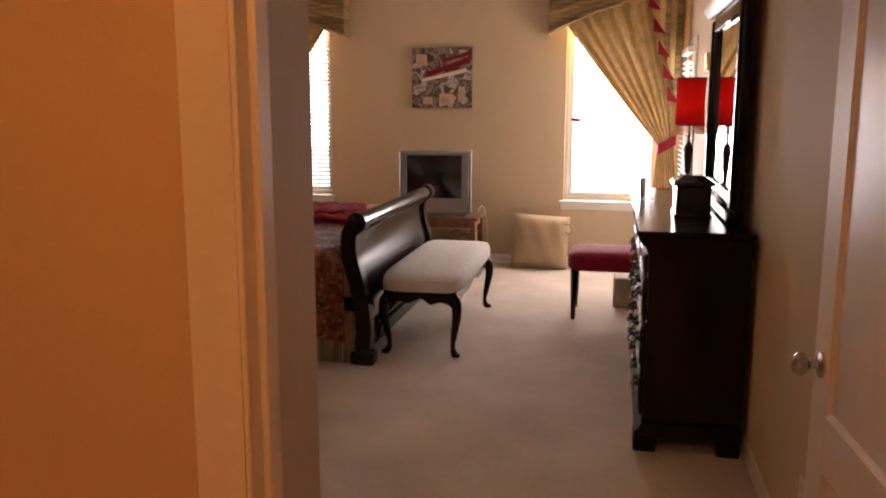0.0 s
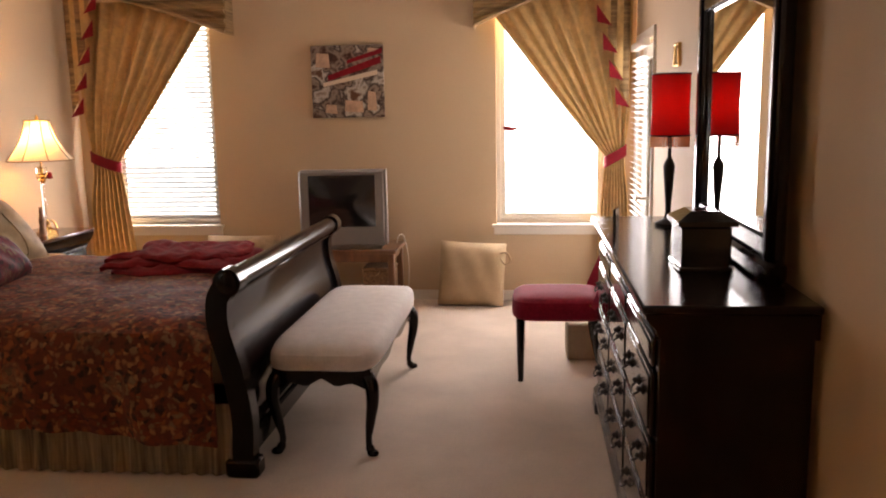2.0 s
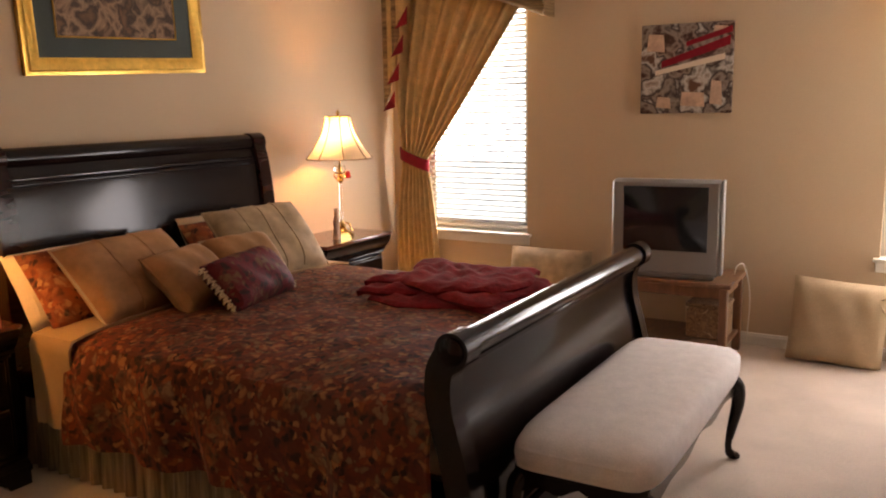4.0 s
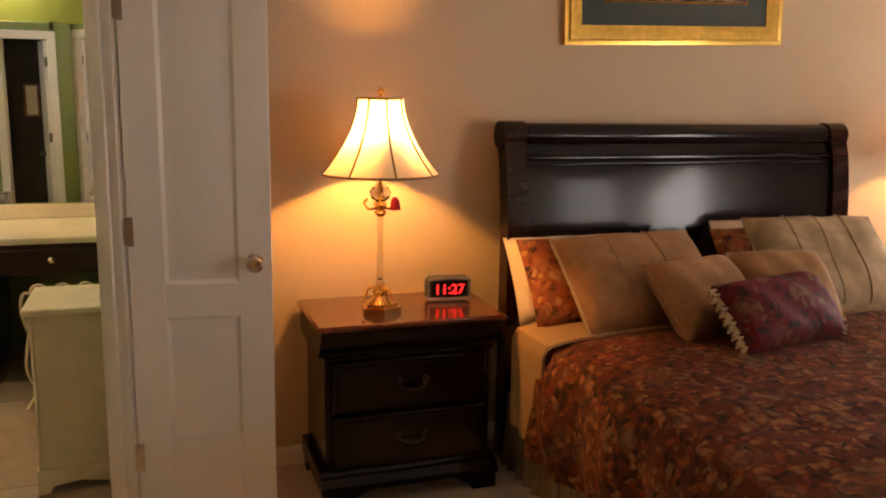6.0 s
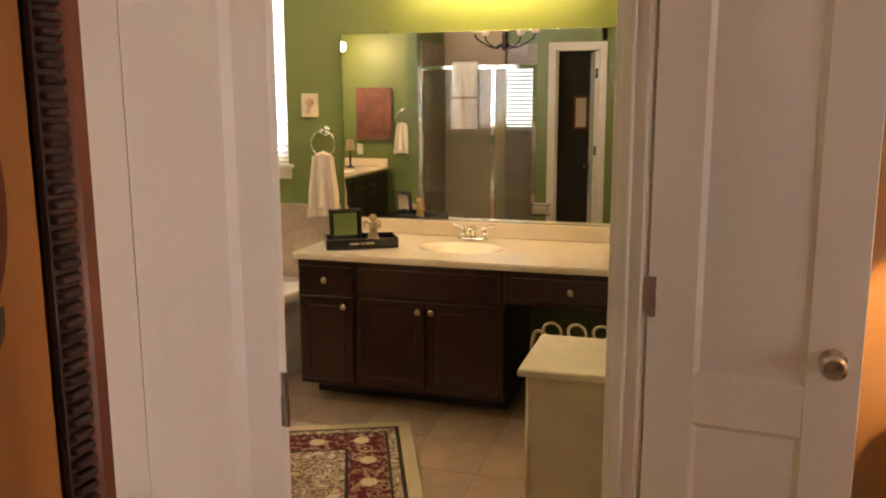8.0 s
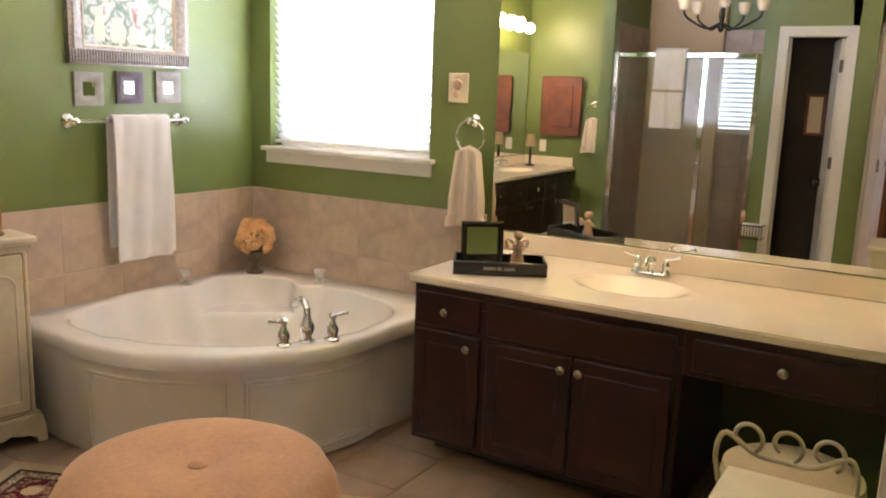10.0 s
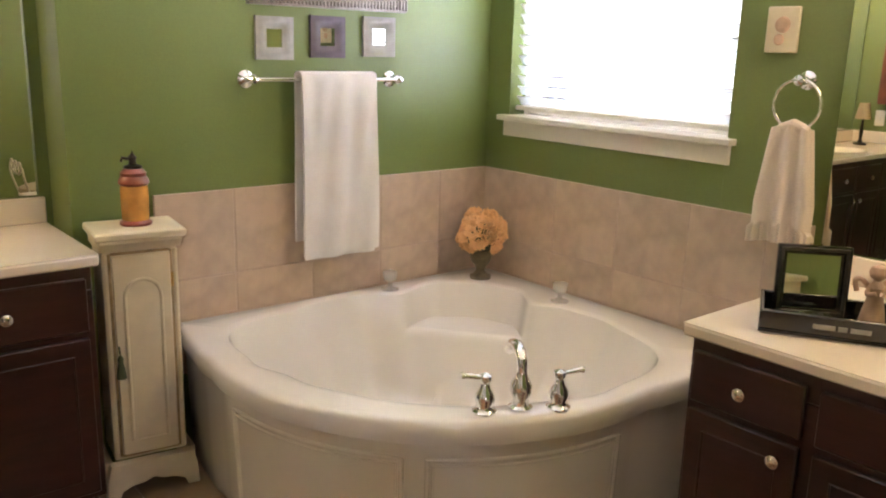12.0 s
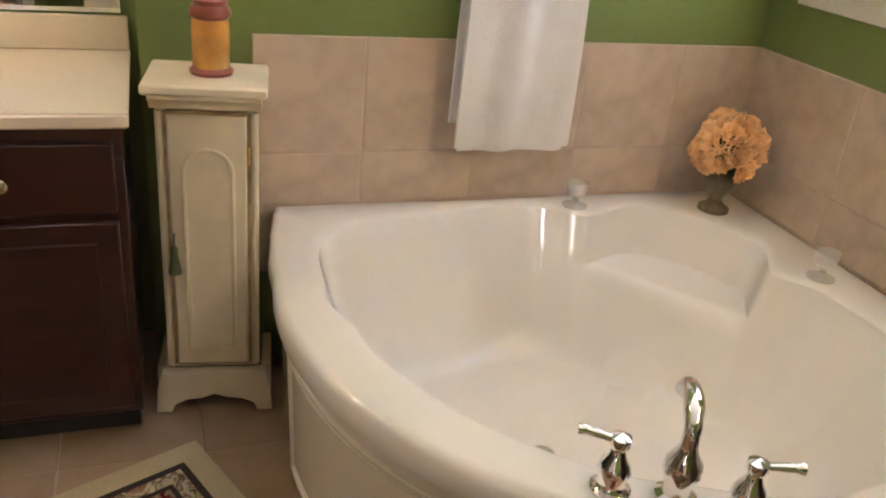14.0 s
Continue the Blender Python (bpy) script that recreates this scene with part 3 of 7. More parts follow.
DIAG = pose(-3.377, 3.080, 0, 0, 0, -30.19)
for nm, y0, y1, mt, lb in (("wall_diagonal_bath", -0.03, -0.001, wall_green, "green side of the angled wall"), ("wall_diagonal_bedroom", 0.001, 0.06, wall_tan, "tan angled wall with the double doorway")):
    s = Shape().box(-0.48, 0, y0, y1, 0, TOP, 0.0005).box(1.01, 1.36, y0, y1, 0, TOP, 0.0005).box(0, 1.01, y0, y1, 2.06, TOP, 0.0005)
    solid(nm, s, mt, lb, "wall", kind="structure", m=DIAG, smooth=False)

s = Shape().extrude([(-4.0, 8.26), (1.0, 8.26), (1.0, -1.38), (-1.68, -1.38), (-1.68, 1.2), (-0.55, 1.2), (-0.55, 1.90), (-2.06, 1.90), (-2.06, 2.39), (-2.20, 2.396), (-3.75, 3.297), (-4.0, 3.30)], -0.08, 0.006, "z")
solid("floor", s, carpet, "wall-to-wall beige cut-pile carpet, slightly trodden", "carpet", kind="structure", smooth=False)
solid("floor_bath", Shape().box(-6.03, -1.5, -0.75, 3.24, -0.08, -0.004), grout, "grout bed of the bathroom floor", "floor", kind="structure", smooth=False)
solid("ceiling", Shape().box(-4.0, 1.1, -1.42, 8.3, TOP, TOP + 0.1), ceiling_white, "white textured bedroom ceiling", "ceiling", kind="structure", smooth=False)
solid("ceiling_bath", Shape().box(-6.05, -4.0, -0.76, 3.3, TOP, TOP + 0.1).box(-4.0, -1.4, -0.76, 1.9, TOP + 0.001, TOP + 0.1), ceiling_white, "white bathroom ceiling", "ceiling", kind="structure", smooth=False)
solid("ground", Shape().box(-300, 300, -300, 300, -0.5, -0.12), mat("lawn", (0.08, 0.10, 0.04), 0.95, vary=0.3, grain=30, bump=0.3), "lawn around the house", "ground", kind="structure", smooth=False)


def baseboard(name, x0, y0, x1, y1, side):
    """A moulded skirting from one corner to another; side: +1 or -1, the way it stands off the wall."""
    d = Vector((x1 - x0, y1 - y0, 0))
    n = Vector((-d.y, d.x, 0)).normalized() * side
    ang = math.degrees(math.atan2(d.y, d.x))
    prof = [(0.0005, 0), (0.013, 0), (0.013, 0.062), (0.009, 0.072), (0.008, 0.080), (0.0005, 0.085)]
    s = Shape().extrude([(side * a, b) for a, b in prof], 0, d.length, "x")
    return solid(name, s, white_paint, "white painted moulded baseboard", "baseboard", kind="structure", m=pose(x0, y0, 0.004, 0, 0, ang), smooth=False)


baseboard("baseboard", WX, NY, EX, NY, -1)
baseboard("baseboard", WX, 3.35, WX, NY, -1)
baseboard("baseboard", EX, 2.2, EX, 7.05, 1)
baseboard("baseboard", -2.03, SY, -0.47, SY, 1)
baseboard("baseboard", -0.47, 1.27, -0.47, SY, -1)
baseboard("baseboard", -5.10, BN, -3.58, BN, -1)
baseboard("baseboard", BV, 0.0, BV, 0.49, 1)


def casing(name, width, height, m, depth=0.012, w=0.062):
    """Moulded trim round a doorway, in its own frame: opening from x 0 to width, wall face at y 0, trim towards +y."""
    prof = [(0, 0), (0, depth * 0.6), (0.012, depth), (0.028, depth * 0.75), (0.045, depth * 1.3), (w, depth * 1.4), (w, 0)]
    s = Shape()
    n = len(prof)
    path = [((-1, 0), 0, 0), ((-1, 1), 0, height), ((1, 1), width, height), ((1, 0), width, 0)]
    verts = []
    for (dx, dz), px, pz in path:
        for a, b in prof:
            verts.append((px + dx * a, b, pz + dz * a))
    faces = [(i * n + k, i * n + (k + 1) % n, (i + 1) * n + (k + 1) % n, (i + 1) * n + k) for i in range(3) for k in range(n)]
    faces += [tuple(range(n)), tuple(range(3 * n, 4 * n))]
    s.add(verts, faces)
    return solid(name, s, white_paint, "white painted moulded door trim", "trim", kind="structure", m=m)


def jamb(name, width, height, y0, y1, m):
    s = Shape().box(-0.012, 0.008, y0, y1, 0, height).box(width - 0.008, width + 0.012, y0, y1, 0, height).box(0.008, width - 0.008, y0, y1, height - 0.012, height + 0.008)
    mid = (y0 + y1) / 2
    s.box(0.008, 0.022, mid - 0.02, mid + 0.015, 0, height - 0.012).box(width - 0.022, width - 0.008, mid - 0.02, mid + 0.015, 0, height - 0.012)
    return solid(name, s, white_paint, "white painted door lining with stop", "trim", kind="structure", m=m)


casing("trim_bath_doorway", 1.01, 2.05, DIAG @ pose(0, 0.061, 0))
casing("trim_bath_doorway_inner", 1.01, 2.05, DIAG @ pose(1.01, -0.031, 0, 0, 0, 180), depth=0.006)
jamb("trim_bath_lining", 1.01, 2.05, -0.033, 0.064, DIAG)
casing("trim_entry", 1.145, 2.05, pose(0.86, 1.149, 0, 0, 0, 180), w=0.078)
casing("trim_entry_inner", 1.145, 2.05, pose(-0.285, 1.271, 0))
jamb("trim_entry_lining", 1.145, 2.05, 1.146, 1.274, pose(-0.285, 0, 0))
casing("trim_closet", 0.41, 2.03, pose(BE - 0.001, 1.95, 0, 0, 0, 90))
jamb("trim_closet_lining", 0.41, 2.03, -0.105, 0.004, pose(BE, 1.95, 0, 0, 0, 90))
casing("trim_garden_door", 0.80, 2.05, pose(EX - 0.001, 7.12, 0, 0, 0, 90))


def door_leaf(name, w, h, m, label, knob_z=0.92, group="", sx=0.115, rails=((0.008, 0.22), (0.68, 0.82), (1.905, 2.03)), backset=0.062, face_hinge=False):
    """A two-panel moulded door, hinged at x 0, with its faces at y 0 and 0.035."""
    root = thing(name, m, label, "door", group)
    root["kind"] = "structure"
    x0, x1 = sx, w - sx
    s = Shape().box(0, sx, 0, 0.035, 0.008, h, 0.002).box(w - sx, w, 0, 0.035, 0.008, h, 0.002)
    rails = rails[:2] + ((h - 0.125, h),)
    for z0, z1 in rails:
        s.box(x0, x1, 0, 0.035, z0, z1, 0.002)
    part("stile_frame", s, white_paint, root)
    for z0, z1 in ((rails[0][1], rails[1][0]), (rails[1][1], rails[2][0])):
        p = Shape().box(x0, x1, 0.012, 0.023, z0, z1, 0.001)
        for side in (0.0005, 0.0345):
            d = 1 if side < 0.01 else -1
            rings = [(0.0, side), (0.012, side + d * 0.010), (0.028, side + d * 0.010), (0.050, side + d * 0.003)]
            verts, faces = [], []
            for k, (a, y) in enumerate(rings):
                verts += [(x0 + a, y, z0 + a), (x1 - a, y, z0 + a), (x1 - a, y, z1 - a), (x0 + a, y, z1 - a)]
                if k:
                    b = 4 * (k - 1)
                    faces += [(b + i, b + (i + 1) % 4, b + 4 + (i + 1) % 4, b + 4 + i) for i in range(4)]
            faces.append((12, 13, 14, 15))
            p.add(verts, faces)
        part("panel", p, white_paint, root)
    prof = [(0.0, 0), (0.031, 0), (0.031, 0.006), (0.012, 0.012), (0.011, 0.028), (0.018, 0.034), (0.027, 0.042), (0.029, 0.054), (0.022, 0.064), (0.0, 0.067)]
    for y, rx in ((0, 90), (0.035, -90)):
        part("knob", Shape().lathe(prof, 20, pose(w - backset, y, knob_z, rx)), nickel, root, "satin nickel round door knob")
    for z in (0.28, 1.09, h - 0.2):
        part("hinge", Shape().tube([(-0.006, 0.040, z - 0.045), (-0.006, 0.040, z + 0.045)], 0.006, 8).box(-0.012, 0.001, 0.004, 0.036, z - 0.044, z + 0.044, 0.001), nickel, root, "nickel door hinge")
        if face_hinge:
            part("hinge_leaf", Shape().box(-0.004, 0.020, -0.0035, 0.001, z - 0.05, z + 0.05, 0.001), nickel, root, "nickel hinge leaf")
    return root


def face_pose(ax, ay, bx, by):
    """A leaf's pose: hinge at a, free end towards b."""
    return pose(ax, ay, 0.012, 0, 0, math.degrees(math.atan2(by - ay, bx - ax)))


door_leaf("door_1", 0.475, 2.03, pose(-3.337, 3.149, 0.012, 0, 0, 84), "white two-panel door leaf, open beside the nightstand", 0.975, "bathroom double doors", 0.115, ((0.008, 0.335), (0.785, 0.905), (1.9, 2.03)), 0.06, True)
door_leaf("door_2", 0.475, 2.03, face_pose(-2.445, 2.636, -1.95, 2.668) @ pose(0, -0.035, 0), "white two-panel door leaf, open beside the wardrobe", 1.095, "bathroom double doors", 0.115, ((0.008, 0.335), (0.785, 0.905), (1.9, 2.03)), 0.06)
door_leaf("door_3", 0.80, 2.03, face_pose(0.862, 1.30, 0.812, 2.09) @ pose(0, 0, 0), "white two-panel bedroom door standing open against the wall", 0.93)
door_leaf("door_4", 0.36, 2.0, face_pose(-2.49, 2.335, -2.14, 2.25) @ pose(0, -0.035, 0), "white closet door standing open into the dark closet")


# ---------------------------------------------------------------- windows
def window(name, axis, at, out, a0, a1, z0, z1, label, plain=False):
    """Frame, sashes and glass in a wall opening. axis: the way the wall runs; at: its room face; out: +1 or -1, outward."""
    root = thing(name, pose(0, 0, 0), label, "window", kind="structure")

    def bx(s, a, b, d0, d1, c0, c1):
        e0, e1 = sorted((at + out * d0, at + out * d1))
        if axis == "x":
            s.box(a, b, e0, e1, c0, c1)
        else:
            s.box(e0, e1, a, b, c0, c1)
        return s
    s = Shape()
    for a, b, c0, c1 in ((a0, a0 + 0.035, z0, z1), (a1 - 0.035, a1, z0, z1), (a0 + 0.035, a1 - 0.035, z0, z0 + 0.035), (a0 + 0.035, a1 - 0.035, z1 - 0.035, z1)):
        bx(s, a, b, 0.085, 0.155, c0, c1)
    part("window_frame", s, white_paint, root)
    zm = (z0 + z1) / 2
    for c0, c1, d in (((z0 + 0.035, z1 - 0.035, 0.105),) if plain else ((z0 + 0.035, zm + 0.02, 0.095), (zm - 0.02, z1 - 0.035, 0.125))):
        s = Shape()
        bx(s, a0 + 0.035, a0 + 0.07, d, d + 0.025, c0, c1)
        bx(s, a1 - 0.07, a1 - 0.035, d, d + 0.025, c0, c1)
        bx(s, a0 + 0.07, a1 - 0.07, d, d + 0.025, c0, c0 + 0.04)
        bx(s, a0 + 0.07, a1 - 0.07, d, d + 0.025, c1 - 0.04, c1)
        part("sash", s, white_paint, root)
        pane = part("pane", bx(Shape(), a0 + 0.07, a1 - 0.07, d + 0.010, d + 0.014, c0 + 0.04, c1 - 0.04), clear_glass, root)
        pane.visible_shadow = False
    s = Shape()
    bx(s, a0 - 0.035, a1 + 0.035, -0.045, 0.085, z0 - 0.018, z0 + 0.004)
    bx(s, a0 - 0.02, a1 + 0.02, -0.016, -0.001, z0 - 0.085, z0 - 0.019)
    part("window_sill", s, white_paint, root, "white painted wooden sill with apron")
    return root


window("window_1", "x", NY, 1, *LW, "tall white fixed window beside the bed", True)
window("window_2", "x", NY, 1, *RW, "tall white fixed window glaring with daylight", True)
window("window_3", "y", BX, -1, *BW, "white bathroom window above the corner bath")


def blind(name, axis, at, out, a0, a1, z0, z1, pitch, tilt, label, depth=0.045):
    """A slatted blind: head rail, slats, cords and bottom rail."""
    root = thing(name, pose(0, 0, 0), label, "window blind")
    ymid = at + out * 0.045

    def put(s, a, b, d0, d1, c0, c1):
        if axis == "x":
            s.box(a, b, ymid + d0, ymid + d1, c0, c1)
        else:
            s.box(ymid + d0, ymid + d1, a, b, c0, c1)
        return s
    part("head_rail", put(Shape(), a0, a1, -0.028, 0.028, z1 - 0.05, z1), white_paint, root)
    part("bottom_rail", put(Shape(), a0, a1, -0.022, 0.022, z0, z0 + 0.018), white_paint, root)
    n = int((z1 - z0 - 0.08) / pitch)
    h, w = depth / 2, a1 - a0
    dy, dz = h * math.cos(radians(tilt)), h * math.sin(radians(tilt)) * -out
    prof = [(-dy, -dz - 0.0012), (0, 0.0022), (dy, dz - 0.0012), (dy, dz + 0.0012), (0, 0.0046), (-dy, -dz + 0.0012)]
    sl = Shape().extrude(prof, a0, a1, "x") if axis == "x" else Shape().extrude(prof, a0, a1, "y")
    me = mesh_from(sl, "slat", slat_white, False)
    for k in range(n):
        ob = new("slat", me)
        z = z0 + 0.04 + pitch * k
        ob.location = (0, ymid, z) if axis == "x" else (ymid, 0, z)
        ob.parent = root
    for q in (0.18, 0.82):
        a = a0 + w * q
        p = [(a, ymid - 0.024, z) for z in (z0, z1)] if axis == "x" else [(ymid + 0.024, a, z) for z in (z0, z1)]
        part("cord", Shape().tube(p, 0.0018, 5), white_paint, root)
    return root


blind("window_blind", "x", NY, 1, LW[0] + 0.01, LW[1] - 0.01, 0.675, 2.36, 0.042, 20, "white slatted blind, lowered with slats half open")
blind("window_blind", "y", BX, -1, BW[0] + 0.01, BW[1] - 0.01, 1.215, 2.38, 0.042, 52, "white slatted blind, lowered with slats nearly closed")
blind("window_blind", "y", -1.62, 1, 1.212, 1.688, 1.275, 1.945, 0.042, 30, "white slatted blind on the small shower window")
w4 = thing("window_4", pose(0, 0, 0), "small white shower window behind a blind", "window", kind="structure")
part("window_frame", Shape().box(-1.552, -1.535, 1.20, 1.225, 1.25, 1.95).box(-1.552, -1.535, 1.675, 1.70, 1.25, 1.95).box(-1.552, -1.535, 1.225, 1.675, 1.25, 1.275).box(-1.552, -1.535, 1.225, 1.675, 1.925, 1.95), white_paint, w4)
solid("backdrop", Shape().box(-1.534, -1.528, 1.20, 1.70, 1.25, 1.95), glow("daylight_haze", (0.86, 0.95, 1.0), 1.6), "bright daylight beyond the shower window", "backdrop", kind="structure")
blind("window_blind", "y", EX - 0.09, 1, 7.20, 7.84, 0.28, 2.04, 0.042, 25, "white slatted blind on the garden door")

gd = thing("door_5", pose(EX + 0.03, 7.13, 0.03), "white garden door with a large glass pane", "door", kind="structure")
part("stile_frame", Shape().box(0, 0.04, 0, 0.09, 0, 2.0).box(0, 0.04, 0.69, 0.78, 0, 2.0).box(0, 0.04, 0.09, 0.69, 0, 0.22).box(0, 0.04, 0.09, 0.69, 1.90, 2.0), white_paint, gd)
pane = part("pane", Shape().box(0.018, 0.022, 0.09, 0.69, 0.22, 1.90), clear_glass, gd)
pane.visible_shadow = False
part("knob", Shape().lathe([(0.0, 0), (0.03, 0), (0.03, 0.006), (0.011, 0.012), (0.011, 0.11), (0.027, 0.12), (0.027, 0.135), (0, 0.145)], 16, pose(0, 0.045, 0.92, 0, -90)), nickel, gd, "satin nickel knob")


def drape(name, xo, xi_top, tie_in, label, ys=NY - 0.085):
    """A full-length curtain gathered by a tieback: xo is its outer side, xi_top its inner top corner, tie_in the inner side at the tie."""
    root = thing(name, pose(0, 0, 0), label, "curtain", "window curtains")
    zt, zb, tie = 2.50, 0.012, 1.20

    def inner(z):
        if z > tie:
            k = (z - tie) / (2.27 - tie)
            return tie_in + (xi_top - tie_in) * min(1.15, k) ** 0.95
        k = (tie - z) / tie
        return tie_in + (xo - tie_in) * (-0.38) * k ** 0.8

    def outer(z):
        return xo + (tie_in - xo) * 0.22 * math.exp(-((z - tie) / 0.28) ** 2)

    def fn(u, v):
        z = zt + (zb - zt) * v
        a, b = outer(z), inner(z)
        close = math.exp(-((z - tie) / 0.25) ** 2)
        amp = 0.024 - 0.012 * close
        wob = math.sin(u * 2 * math.pi * 8.5 + 0.8 * math.sin(3 * v)) + 0.35 * math.sin(u * 41 + 5 * v)
        return (a + (b - a) * u, ys + amp * wob - 0.02 * close, z)
    part("curtain_panel", Shape().sheet(fn, 110, 44, 0.003), drape_gold, root)

    def band(u, v):
        t = math.pi * (2 * u)
        cx, rx = (outer(tie) + inner(tie)) / 2, abs(inner(tie) - outer(tie)) / 2 + 0.012
        lift = 0.05 * (math.cos(t) if tie_in > xo else -math.cos(t))
        return (cx + rx * math.cos(t), ys - 0.02 + 0.05 * math.sin(t), tie - lift + 0.045 * (v - 0.5) * 2)
    part("tieback", Shape().sheet(band, 36, 4, 0.004), red_silk, root, "crimson silk tieback")
    return root


drape("curtain", -3.68, -2.60, -3.37, "gold damask floor-length curtain drawn to one side")
drape("curtain", 0.86, -0.18, 0.665, "gold damask floor-length curtain drawn to one side")


def valance(name, xo, xi, label):
    """A swagged pelmet with a stepped cascade at its outer end."""
    root = thing(name, pose(0, 0, 0), label, "valance", "window valances")
    yf = NY - 0.15
    d = 1 if xi > xo else -1

    def swag(u, v):
        x = xo + (xi - xo) * u
        zt = 2.73
        zb = 2.56 - 0.345 * u ** 1.6
        z = zt + (zb - zt) * v
        return (x, yf - 0.030 - 0.016 * math.sin(v * 2 * math.pi * 6.5) - 0.05 * math.sin(math.pi * min(1, u * 1.05)) * v, z)
    part("swag", Shape().sheet(swag, 36, 66, 0.003), drape_stripe, root, "bronze striped silk swag")
    part("end_return", Shape().box(min(xi, xi + d * 0.01), max(xi, xi + d * 0.01), yf - 0.03, NY - 0.004, 2.215, 2.73), drape_stripe, root)
    part("board", Shape().box(min(xo, xi), max(xo, xi), yf + 0.01, NY - 0.003, 2.71, 2.74), white_paint, root)
    steps = 5
    for k in range(steps):
        za = 2.71
        zl = 1.585 + 0.205 * k
        x0 = xo + d * (0.05 + 0.050 * k)

        def fold(u, v, x0=x0, zl=zl, k=k):
            low = zl + 0.13 * u
            z = za + (low - za) * v
            return (x0 + d * 0.068 * u, yf - 0.075 - 0.010 * k - 0.012 * math.sin(u * math.pi), z)
        part("jabot_fold", Shape().sheet(fold, 6, 10, 0.003), drape_gold if k % 2 else drape_stripe, root)
        tri = [(x0 - d * 0.01, zl - 0.01), (x0 + d * 0.105, zl + 0.15), (x0 + d * 0.10, zl + 0.02)]
        part("lining", Shape().extrude(tri, yf - 0.082 - 0.010 * k, yf - 0.079 - 0.010 * k, "y"), red_silk, root, "crimson silk lining turned out")
    return root


valance("valance", -3.73, -2.36, "bronze striped silk swag valance with crimson-lined cascade")
valance("valance", 0.875, -0.36, "bronze striped silk swag valance with crimson-lined cascade")


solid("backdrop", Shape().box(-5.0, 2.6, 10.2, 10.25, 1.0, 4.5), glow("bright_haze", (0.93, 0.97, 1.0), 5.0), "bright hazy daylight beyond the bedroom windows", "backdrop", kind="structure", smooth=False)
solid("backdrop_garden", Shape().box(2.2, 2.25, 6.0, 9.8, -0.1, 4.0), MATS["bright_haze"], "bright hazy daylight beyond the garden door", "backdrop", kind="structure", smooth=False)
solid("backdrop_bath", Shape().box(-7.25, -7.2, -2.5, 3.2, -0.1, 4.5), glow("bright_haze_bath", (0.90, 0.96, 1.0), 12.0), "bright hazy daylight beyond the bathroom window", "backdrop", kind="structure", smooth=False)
# Added glowing plane, dimmer than the haze above, so the lower slats show.
solid("backdrop_fence", Shape().box(-5.0, 2.6, 10.1, 10.15, -0.1, 1.05), glow("dim_low_haze", (0.90, 0.95, 1.0), 1.5), "dimmer glowing plane added below the haze beyond the bedroom windows", "backdrop", kind="structure", smooth=False)

# ---------------------------------------------------------------- bedroom: bed and bedding
BY0, BY1 = 4.635, 6.46                            # sides of the footboard
HY0, HY1 = 4.63, 6.435                            # sides of the headboard
MZ = 0.655                                        # top of the bedding at its edge


def sleigh_panel(line, thick, y0, y1):
    """A curved board: a line of (x, z) given thickness and carried across the bed."""
    pts = curve([(a, 0, b) for a, b in line], 6)
    left, right = [], []
    for i, p in enumerate(pts):
        d = (pts[min(i + 1, len(pts) - 1)] - pts[max(i - 1, 0)]).normalized()
        n = Vector((-d.z, 0, d.x)) * thick / 2
        left.append((p.x + n.x, p.z + n.z))
        right.append((p.x - n.x, p.z - n.z))
    return Shape().extrude(left + right[::-1], y0, y1, "y")


bed = thing("bed", pose(0, 0, 0), "dark cherry sleigh bed with a rust paisley comforter", "bed")
hline = [(-3.58, 0.20), (-3.57, 0.63), (-3.58, 1.0), (-3.605, 1.26), (-3.645, 1.395)]
part("headboard", sleigh_panel(hline, 0.045, HY0 + 0.09, HY1 - 0.09), dark_wood, bed)
rail = Shape().tube([(-3.65, HY0 + 0.02, 1.410), (-3.65, HY1 - 0.02, 1.410)], 0.052, 24)
rail.box(-3.618, -3.578, HY0 + 0.10, HY1 - 0.10, 1.305, 1.330, 0.009).box(-3.612, -3.574, HY0 + 0.10, HY1 - 0.10, 1.285, 1.298, 0.005)
part("headboard_roll", rail, dark_wood, bed, "rolled cherry top rail with a beaded moulding")
for y in (HY0, HY1 - 0.095):
    s = sleigh_panel([(-3.575, 0.0), (-3.575, 0.47), (-3.58, 1.0), (-3.61, 1.28), (-3.645, 1.395)], 0.085, y, y + 0.095)
    s.tube([(-3.65, y - 0.005, 1.410), (-3.65, y + 0.100, 1.410)], 0.060, 24)
    part("headboard_post", s, red_post, bed)
fline = [(-1.19, 0.20), (-1.18, 0.33), (-1.205, 0.515), (-1.245, 0.67), (-1.245, 0.795), (-1.21, 0.86)]
part("footboard", sleigh_panel(fline, 0.045, BY0 + 0.05, BY1 - 0.05), dark_wood, bed)
part("footboard_roll", Shape().tube([(-1.195, BY0, 0.875), (-1.195, BY1, 0.875)], 0.048, 24).box(-1.235, -1.195, BY0 + 0.05, BY1 - 0.05, 0.80, 0.82, 0.006), dark_wood, bed, "rolled cherry top rail")
part("footboard_base", Shape().box(-1.22, -1.125, BY0 + 0.05, BY1 - 0.05, 0.10, 0.20, 0.01).box(-1.21, -1.138, BY0 + 0.05, BY1 - 0.05, 0.20, 0.235, 0.012), dark_wood, bed)
